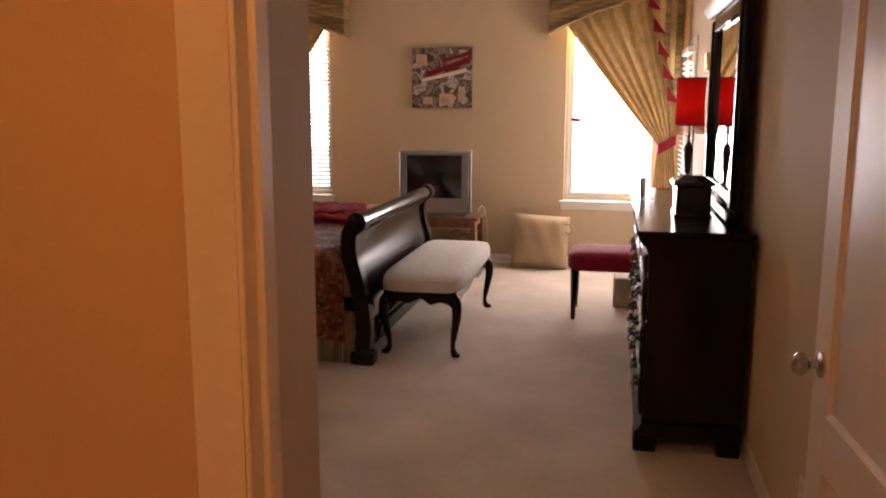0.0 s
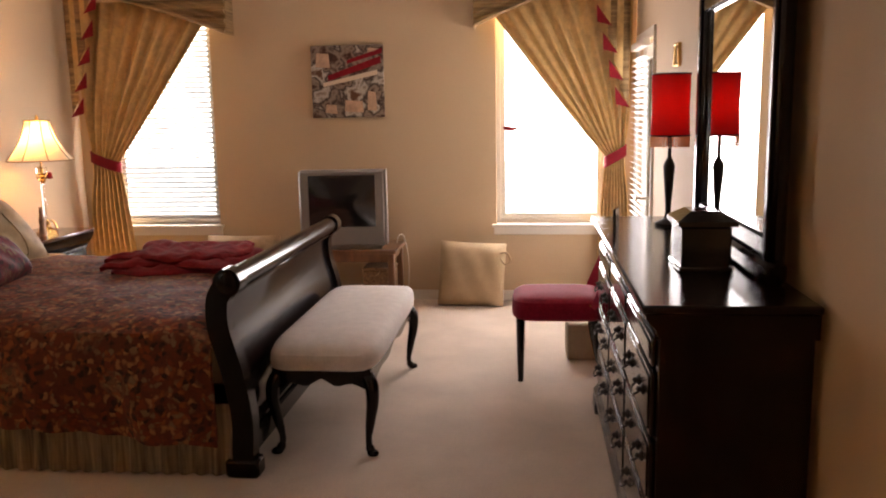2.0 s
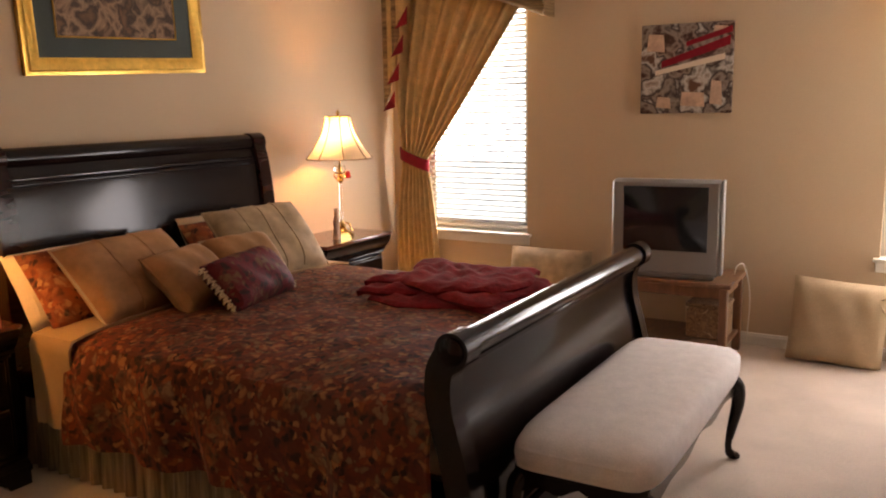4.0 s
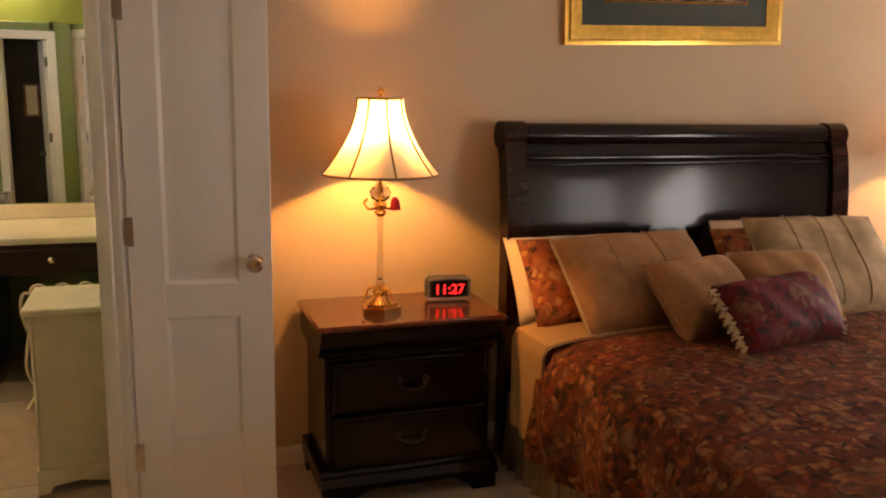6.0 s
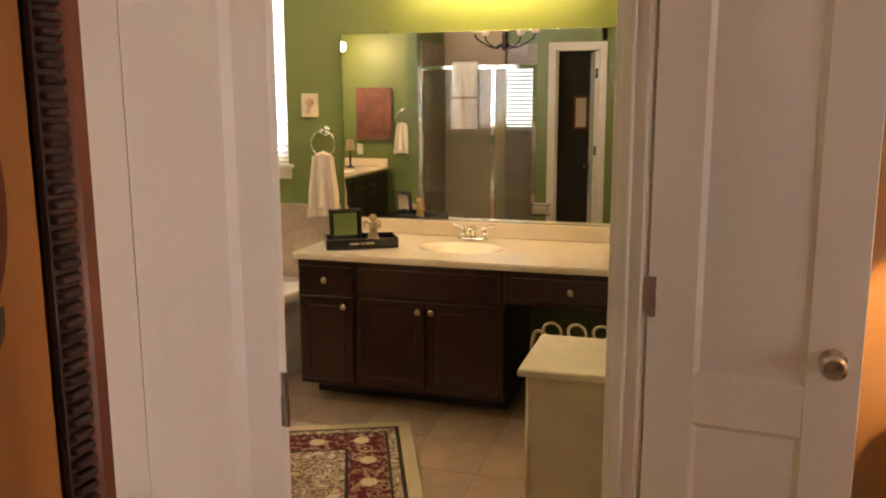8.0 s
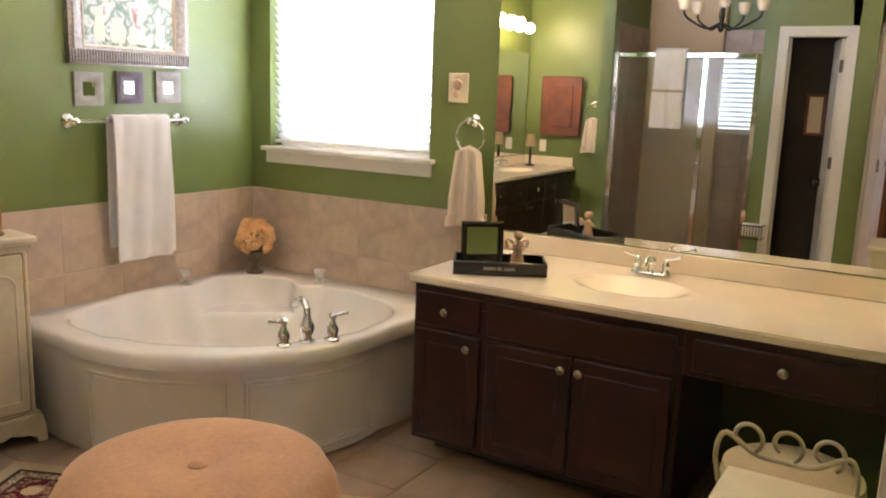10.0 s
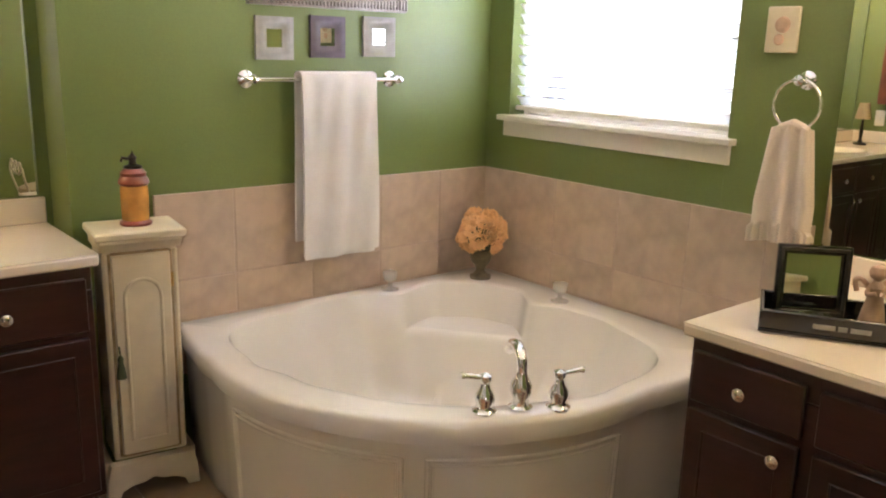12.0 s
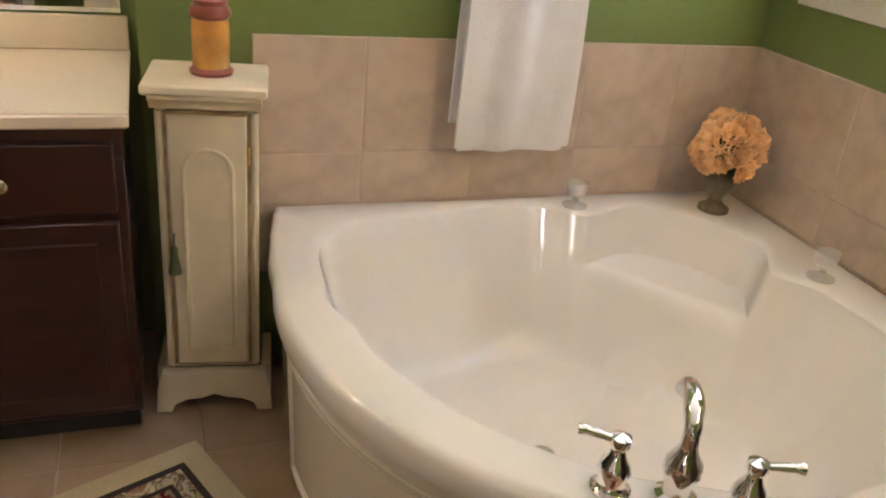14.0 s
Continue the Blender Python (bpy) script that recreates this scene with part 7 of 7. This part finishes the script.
# local x is world +y, local y is world -x
part("carcass", Shape().box(0, 0.51, 1.862, 4.06, 0.09, 0.75, 0.003), vanity_wood, van2)
part("top_rail", Shape().box(0.48, 0.51, 1.862, 4.06, 0.751, 0.824, 0.003), vanity_wood, van2)
for y0 in (1.862, 4.042):
    part("end_rail", Shape().box(0, 0.479, y0, y0 + 0.018, 0.751, 0.824, 0.002), vanity_wood, van2)
part("toe_kick", Shape().box(0, 0.45, 1.87, 4.05, 0.001, 0.09, 0.002), plastic_dark, van2)
for a, b, side in ((3.60, 4.04, 0), (3.235, 3.585, 1), (2.87, 3.22, 0), (2.505, 2.855, 1), (2.24, 2.49, 0), (1.89, 2.225, 1)):
    panel_door(van2, a, b, 0.63, 0.79, 0.51, ((a + b) / 2, 0.71), "drawer")
    panel_door(van2, a, b, 0.115, 0.61, 0.51, (b - 0.035 if side else a + 0.035, 0.565))
countertop("vanity_countertop", pose(0, -0.518, 0.86, 0, 0, 90) @ pose(0, 1.854, 0), 2.222, 0.54, 0.75, "cream cultured marble vanity top with an oval basin")
part("side_splash", Shape().box(BV - 0.022, BV - 0.005, -0.50, 0.0, 0.8605, 0.948, 0.004), marble, bpy.data.objects["vanity_countertop.001"]).matrix_parent_inverse = (pose(0, -0.518, 0.86, 0, 0, 90) @ pose(0, 1.854, 0)).inverted()
basin_tap(pose(-2.604, -0.43, 0.862, 0, 0, 90), "chrome centreset basin tap with lever handles")
m2 = thing("wall_mirror", pose(0, -0.518, 0), "frameless mirror above the second vanity", "mirror")
part("glass", Shape().box(-4.06, -1.88, 0.001, 0.007, 0.953, 1.93, 0.001), mirror_face, m2)
light_bar(pose(-2.6, -0.517, 2.18, 0, 0, 90), 4, "brass vanity light bar with globe bulbs, lit")
cl = thing("counter_lamp", pose(-2.10, -0.34, 0.863), "small bronze lamp with a tan shade on the counter", "table lamp")
part("base", Shape().lathe([(0.045, 0), (0.046, 0.008), (0.018, 0.018), (0.010, 0.04), (0.014, 0.09), (0.008, 0.16), (0.008, 0.20)], 16), black_metal, cl)
part("shade", Shape().lathe([(0.055, 0.185), (0.035, 0.30)], 20, cap=False), burlap, cl, "tan tapered shade")

mc = thing("medicine_cabinet", pose(BV - 0.001, -0.14, 1.43, 0, 0, 180), "red-brown raised-panel medicine cabinet on the wall", "cabinet")
part("body", Shape().box(0, 0.035, -0.195, 0.195, -0.27, 0.27, 0.004), carved_wood, mc)
md = part("door", Shape().box(0.036, 0.054, -0.205, 0.205, -0.28, 0.28, 0.008), carved_wood, mc)
part("raised_panel", Shape().box(0.054, 0.064, -0.12, 0.12, -0.195, 0.195, 0.008), carved_wood, md)
solid("switch_plate", Shape().box(BV - 0.007, BV - 0.001, -0.36, -0.29, 0.99, 1.105, 0.003).box(BV - 0.012, BV - 0.006, -0.332, -0.318, 1.03, 1.065, 0.002), white_paint, "white light switch plate", "light switch")

tray_at = pose(-5.39, 1.54, 0.802, 0, 0, -60.6)
tray = thing("vanity_tray", tray_at, "black wooden tray holding a frame and figurine", "tray")
part("base", Shape().box(-0.19, 0.19, -0.10, 0.10, 0.0, 0.008, 0.002), black_lacquer, tray)
for x0, x1, y0, y1 in ((-0.19, 0.19, -0.10, -0.089), (-0.19, 0.19, 0.089, 0.10), (-0.19, -0.179, -0.089, 0.089), (0.179, 0.19, -0.089, 0.089)):
    part("side", Shape().box(x0, x1, y0, y1, 0.008, 0.056, 0.003), black_lacquer, tray)
for x, w in ((-0.060, 0.045), (-0.008, 0.020), (0.018, 0.050)):
    part("lettering_bar", Shape().box(x, x + w, 0.100, 0.1008, 0.024, 0.036, 0.0003), grey_frame, tray)
pf = thing("photo_frame", tray_at @ pose(0.075, -0.052, 0.0095, 0, 0, 10) @ pose(0, 0, 0.094, 4.5, 0, 0), "black table frame with a mirror", "photo frame")
part("frame", frame_rect(Shape(), 0.13, 0.14, 0.024, 0.018), black_lacquer, pf)
part("glass", Shape().box(-0.066, 0.066, 0.001, 0.006, -0.071, 0.071, 0.001), mirror_face, pf)
fig = Shape().lathe([(0.030, 0), (0.032, 0.006), (0.027, 0.035), (0.018, 0.078), (0.021, 0.098), (0.012, 0.112), (0.009, 0.117), (0.019, 0.126), (0.022, 0.138), (0.017, 0.151), (0, 0.157)], 18)
for sg in (-1, 1):
    fig.tube(curve([(sg * 0.004, -0.012, 0.085), (sg * 0.030, -0.020, 0.112), (sg * 0.046, -0.020, 0.108), (sg * 0.040, -0.016, 0.082)], 4), 0.0065, 8)
    fig.tube(curve([(sg * 0.017, 0.004, 0.100), (sg * 0.024, 0.016, 0.084), (sg * 0.006, 0.026, 0.088)], 4), 0.006, 8)
solid("figurine", fig, bisque, "small winged bisque ornament on the tray", "figurine", m=tray_at @ pose(-0.075, -0.045, 0.009, 0, 0, 8))
solid("soap_dish", Shape().lathe([(0.020, 0), (0.034, 0.008), (0.040, 0.03), (0.036, 0.03), (0.028, 0.012), (0, 0.010)], 16), black_lacquer, "small black dish on the tray", "dish", m=tray_at @ pose(0.06, 0.035, 0.009))

# ---------------------------------------------------------------- hamper, vanity chair, stool, rug
hm = thing("laundry_hamper", pose(-3.945, 2.918, 0) @ Matrix.Diagonal((1.0, 1.0, 1.12, 1.0)), "cream painted wooden hamper with a scalloped base", "hamper")
part("lid", Shape().box(-0.205, 0.205, -0.172, 0.165, 0.648, 0.672, 0.005), cream_paint, hm)
part("body", Shape().box(-0.18, 0.18, -0.15, 0.15, 0.09, 0.647, 0.004), cream_paint, hm)
scal = [(-0.158, 0.004), (-0.115, 0.004), (-0.10, 0.03), (-0.05, 0.036), (0, 0.045), (0.05, 0.036), (0.10, 0.03), (0.115, 0.004), (0.158, 0.004), (0.158, 0.09), (-0.158, 0.09)]
for x0 in (0.18, -0.192):
    part("base_skirt", Shape().extrude(scal, x0, x0 + 0.012, "x"), cream_paint, hm)
for y0 in (-0.16, 0.15):
    part("side_skirt", Shape().box(-0.18, 0.18, y0, y0 + 0.009, 0.03, 0.09, 0.003), cream_paint, hm)
for y0 in (-0.14, 0.14):
    part("bead", Shape().tube([(0.182, y0, 0.10), (0.182, y0, 0.64)], 0.005, 6), cream_paint, hm)

vc = thing("vanity_chair", pose(-4.93, 2.79, 0), "cream wrought-iron vanity chair with a scrolled low back", "chair")
s = Shape()
for y in (-0.105, 0.0, 0.105):
    pts = []
    for k in range(26):
        a = radians(-60 + 300 * k / 25)
        r = 0.048 - 0.0009 * k
        pts.append((0.20 + 0.01, y + r * math.cos(a), 0.60 + r * math.sin(a)))
    s.tube(pts, 0.0065, 8)
part("back_scroll", s, cream_iron, vc)
part("back_rail", Shape().tube(curve([(0.17, -0.17, 0.40), (0.205, -0.185, 0.53), (0.21, -0.16, 0.60), (0.21, -0.08, 0.555), (0.21, 0, 0.55), (0.21, 0.08, 0.555), (0.21, 0.16, 0.60), (0.205, 0.185, 0.53), (0.17, 0.17, 0.40)], 5), 0.0075, 8), cream_iron, vc)
part("seat_frame", Shape().tube([(0.20 * math.cos(k * math.pi / 18), 0.20 * math.sin(k * math.pi / 18), 0.40) for k in range(36)], 0.009, 8, closed=True), cream_iron, vc)
part("seat", Shape().lathe([(0.195, 0.40), (0.205, 0.42), (0.20, 0.445), (0.15, 0.462), (0.0, 0.468)], 32), rug_cream, vc, "round cream seat pad")
for x, y in ((0.15, -0.16), (0.15, 0.16), (-0.15, -0.16), (-0.15, 0.16)):
    part("leg", Shape().tube(curve([(x, y, 0.40), (x * 1.15, y * 1.15, 0.22), (x * 0.95, y * 0.95, 0.08), (x * 1.2, y * 1.2, 0.004)], 4), 0.008, 8), cream_iron, vc)

st = thing("round_stool", pose(-3.885, 1.40, 0), "round tan suede stool with a buttoned top", "stool")
part("cushion", Shape().lathe([(0.345, 0.14), (0.37, 0.16), (0.388, 0.25), (0.392, 0.36), (0.385, 0.42), (0.355, 0.472), (0.30, 0.498), (0.20, 0.510), (0.09, 0.502), (0.035, 0.482), (0.0, 0.478)], 56), tan_suede, st)
part("button", Shape().lathe([(0.026, 0.474), (0.028, 0.484), (0.018, 0.493), (0, 0.495)], 18), tan_suede, st)
s = Shape()
for k in range(2):
    s.tube([((0.372 + 0.018 * k) * math.cos(2 * math.pi * j / 60), (0.372 + 0.018 * k) * math.sin(2 * math.pi * j / 60), 0.165 + 0.22 * k) for j in range(60)], 0.006, 6, closed=True)
part("welt", s, tan_suede, st)
for a in (45, 135, 225, 315):
    part("foot", Shape().lathe([(0.018, 0.008), (0.024, 0.05), (0.034, 0.14)], 14, pose(0.22 * math.cos(radians(a)), 0.22 * math.sin(radians(a)), 0)), dark_wood, st)

rug = thing("area_rug", pose(-3.89, 1.287, 0.0, 0, 0, 23.2), "wine and cream oriental rug on the bathroom floor", "rug")
RW2, RL2 = 0.76, 1.043


def rug_band(name, a, b, z, mt, lb=""):
    s = Shape()
    for x0, x1, y0, y1 in ((-RW2 + a, RW2 - a, -RL2 + a, -RL2 + b), (-RW2 + a, RW2 - a, RL2 - b, RL2 - a), (-RW2 + a, -RW2 + b, -RL2 + b, RL2 - b), (RW2 - b, RW2 - a, -RL2 + b, RL2 - b)):
        s.box(x0, x1, y0, y1, 0.001, z, 0.001)
    return part(name, s, mt, rug, lb)


rug_band("edge", 0.0, 0.06, 0.007, rug_cream, "cream bound edge")
rug_band("guard_line", 0.06, 0.078, 0.0078, rug_dark)
rug_band("guard_border", 0.078, 0.115, 0.0082, rug_field)
rug_band("guard_line", 0.115, 0.128, 0.0078, rug_dark)
rug_band("border", 0.128, 0.30, 0.0086, rug_red, "wine border with cream flowers")
rug_band("guard_line", 0.30, 0.315, 0.0078, rug_dark)
part("field", Shape().box(-RW2 + 0.315, RW2 - 0.315, -RL2 + 0.315, RL2 - 0.315, 0.001, 0.0084, 0.001), rug_field, rug, "cream field with dark leaf motifs")
flower = Shape()
for k in range(8):
    a = 2 * math.pi * k / 8
    flower.lathe([(0.016, 0), (0.013, 0.0012), (0, 0.0016)], 8, pose(0.024 * math.cos(a), 0.024 * math.sin(a), 0))
flower.lathe([(0.013, 0), (0.010, 0.0016), (0, 0.002)], 8)
fme = mesh_from(flower, "rug_flower", rug_cream)
spots = [(sx * (RW2 - 0.214), -RL2 + 0.214 + 0.204 * k) for sx in (-1, 1) for k in range(9)] + [(-RW2 + 0.214 + 0.219 * k, sy * (RL2 - 0.214)) for sy in (-1, 1) for k in range(1, 5)]
for x, y in spots:
    ob = new("rug_flower", fme)
    ob.parent, ob.location = rug, (x, y, 0.0084)

# ---------------------------------------------------------------- shower, closet, chandelier
sh = thing("shower_screen", pose(BE + 0.02, 0, 0), "chrome-framed clear glass shower screen", "shower screen")
part("frame", Shape().box(0, 0.035, 0.605, 0.645, 0.10, 1.90).box(0, 0.035, 1.735, 1.775, 0.10, 1.90).box(0, 0.035, 0.645, 1.735, 1.862, 1.90).box(0, 0.035, 0.645, 1.735, 0.10, 0.135), chrome, sh)
part("door_post", Shape().box(0.0, 0.03, 1.335, 1.375, 0.135, 1.862, 0.003).box(-0.02, 0.0, 1.347, 1.363, 0.95, 1.10, 0.004), chrome, sh)
for y0, y1 in ((0.645, 1.335), (1.375, 1.735)):
    part("pane", Shape().box(0.014, 0.020, y0, y1, 0.135, 1.862, 0.0005), clear_glass, sh, "clear glass pane")
solid("shower_curb", Shape().box(BE + 0.001, BE + 0.12, 0.601, 1.779, 0.001, 0.10, 0.004), shower_tile, "tiled shower curb", "curb", kind="structure")
stw = thing("bath_towel", pose(BE + 0.038, 0, 0, 0, 0, 90), "cream towel tied with a ribbon over the shower screen", "towel")
part("cloth", Shape().sheet(towel_fn(0.25, 1.905, 1.30, 1.55, 0, 1.08, 2.0, 0.022), 30, 44, 0.009), white_towel, stw)
part("ribbon", Shape().sheet(lambda u, v: (0.955 + 0.25 * u, 0.046 + 0.006 * math.sin(u * math.pi * 4), 1.585 + 0.022 * v), 20, 2, 0.004), burlap, stw, "tan ribbon band")
cr = thing("chandelier", pose(-3.72, 1.72, 2.02), "dark bronze chandelier with white candle shades", "chandelier")
part("column", Shape().lathe([(0.0, -0.06), (0.016, -0.045), (0.026, -0.02), (0.014, 0.01), (0.022, 0.05), (0.012, 0.10), (0.010, 0.30), (0.006, 0.32), (0.006, 0.70), (0.05, 0.715), (0.055, 0.728)], 16), black_metal, cr)
for k in range(5):
    a = radians(72 * k + 20)
    ar = part("arm", Shape().tube(curve([(0.012 * math.cos(a), 0.012 * math.sin(a), 0.0), (0.09 * math.cos(a), 0.09 * math.sin(a), -0.035), (0.18 * math.cos(a), 0.18 * math.sin(a), 0.0), (0.235 * math.cos(a), 0.235 * math.sin(a), 0.035), (0.25 * math.cos(a), 0.25 * math.sin(a), 0.07)], 5), 0.007, 8), black_metal, cr)
    part("shade", Shape().lathe([(0.024, 0.075), (0.036, 0.10), (0.040, 0.15), (0.036, 0.15), (0.030, 0.10), (0, 0.08)], 18, pose(0.25 * math.cos(a), 0.25 * math.sin(a), 0)), sheet_white, ar, "white glass shade")
rk = thing("towel_rack", pose(BE - 0.001, 1.86, 0.50, 0, 0, 90), "dark wire wall rack holding rolled white towels", "towel rack")
part("basket", Shape().tube([(-0.10, 0.004, 0), (-0.10, 0.13, 0), (0.07, 0.13, 0), (0.07, 0.004, 0)], 0.004, 6).tube([(-0.10, 0.004, 0.10), (-0.10, 0.13, 0.10), (0.07, 0.13, 0.10), (0.07, 0.004, 0.10)], 0.005, 6), black_metal, rk)
for k in range(9):
    x = -0.10 + 0.17 * k / 8
    part("wire", Shape().tube([(x, 0.13, 0.0), (x, 0.13, 0.10)], 0.0025, 5), black_metal, rk)
solid("rolled_towel", Shape().tube([(BE - 0.065, 1.775, 0.56), (BE - 0.065, 1.915, 0.56)], 0.052, 16), white_towel, "rolled white hand towel in the rack", "towel")
# Added lining; its near-black colour stands in for the deep closet's shade.
solid("closet_lining", Shape().box(BE + 0.101, -2.094, 1.863, 1.90, 0, 2.4).box(-2.12, -2.094, 1.90, 2.36, 0, 2.4).box(BE + 0.101, -2.12, 1.90, 2.36, 2.3, 2.4).box(BE + 0.101, -2.12, 2.35, 2.366, 0, 2.3), mat("closet_shade_colour", (0.035, 0.026, 0.020), 0.8, vary=0.2), "added closet lining, coloured near-black for the shade inside", "panelling", kind="structure", smooth=False)
cp = thing("framed_picture", pose(-2.121, 2.13, 1.45, 0, 0, 90), "small red-framed picture inside the dark closet", "picture")
part("frame", frame_rect(Shape(), 0.10, 0.28, 0.022, 0.015), carved_wood, cp)
part("print", Shape().box(-0.051, 0.051, 0.001, 0.006, -0.141, 0.141, 0.001), sheet_white, cp)

# ---------------------------------------------------------------- tiles, last
def tile_mesh(w, d, t, name, material):
    return mesh_from(Shape().box(-w / 2, w / 2, -d / 2, d / 2, 0, t, 0.003), name, material)


def tiled(name, label, parent_kind, cells, t, material, place):
    """cells: (a0, a1, b0, b1); place(a, b) gives the pose of a tile's middle, its face along local z."""
    root = thing(name, pose(0, 0, 0), label, "tiling", kind=parent_kind)
    cache = {}
    for a0, a1, b0, b1 in cells:
        key = (round(a1 - a0, 3), round(b1 - b0, 3))
        if key not in cache:
            cache[key] = tile_mesh(a1 - a0 - 0.0035, b1 - b0 - 0.0035, t, "tile", material)
        ob = new("tile", cache[key])
        ob.parent = root
        ob.matrix_basis = place((a0 + a1) / 2, (b0 + b1) / 2)
    return root


xs = [-4.36, -4.65, -4.97, -5.29, -5.60, -5.868]
zs = [0.500, 0.648, 0.957]
solid("wall_tile_bed_south", Shape().box(-5.868, -4.362, BY + 0.0005, BY + 0.0105, 0.30, 0.955, 0.001), grout, "grout bed behind the bath tiles", "grout", kind="structure", smooth=False)
solid("wall_tile_bed_west", Shape().box(BX + 0.0005, BX + 0.0105, BY + 0.013, 1.218, 0.30, 0.955, 0.001), grout, "grout bed behind the bath tiles", "grout", kind="structure", smooth=False)
cells = [(x1, x0, z0, z1) for x0, x1 in zip(xs, xs[1:]) for z0, z1 in zip(zs, zs[1:])]
tiled("wall_tiles_south", "beige stone-look wall tiles above the bath", "structure", cells, 0.008, wall_tile, lambda a, b: pose(a, BY + 0.004, b, -90, 0, 0))
ys = [-0.299, 0.13, 0.455, 0.77, 1.065, 1.22]
cells = [(y0, y1, z0, z1) for y0, y1 in zip(ys, ys[1:]) for z0, z1 in zip(zs, zs[1:])]
tiled("wall_tiles_west", "beige stone-look wall tiles above the bath", "structure", cells, 0.008, wall_tile, lambda a, b: pose(BX + 0.004, a, b, 0, 90, 0) @ pose(0, 0, 0, 0, 0, 90))

T = 0.335
cells = []
for i in range(13):
    for j in range(12):
        x0, y0 = -5.87 + T * i, -0.60 + T * j
        x1, y1 = min(x0 + T, BV if y0 < 0.4 else BE + 0.02), min(y0 + T, BN)
        if x1 - x0 < 0.05 or y1 - y0 < 0.05:
            continue
        # stop at the angled doorway
        if (x0 + 3.377) * 0.503 + (y0 - 3.08) * 0.864 > 0.05:
            continue
        cells.append((x0, x1, y0, y1))
tiled("floor_tiles", "beige ceramic floor tiles with pale grout", "structure", cells, 0.0045, floor_tile, lambda a, b: pose(a, b, -0.0042))

S = 0.30
back = [(0.60 + S * i, min(0.60 + S * (i + 1), 1.78), 0.05 + S * k + (0.10 if i >= 2 and k == 6 else 0), 0.05 + S * (k + 1)) for i in range(4) for k in range(7) if not (i >= 2 and k in (4, 5))]
tiled("shower_tiles_back", "brown stone-look shower tiles", "structure", back, 0.010, shower_tile, lambda a, b: pose(-1.621, a, b, 0, -90, 0) @ pose(0, 0, 0, 0, 0, 90))
side = [(-2.49 + S * i, min(-2.49 + S * (i + 1), -1.632), 0.05 + S * k, 0.05 + S * (k + 1)) for i in range(3) for k in range(7)]
tiled("shower_tiles_south", "brown stone-look shower tiles", "structure", side, 0.010, shower_tile, lambda a, b: pose(a, 0.601, b, -90, 0, 0))
tiled("shower_tiles_north", "brown stone-look shower tiles", "structure", side, 0.010, shower_tile, lambda a, b: pose(a, 1.779, b, 90, 0, 0))
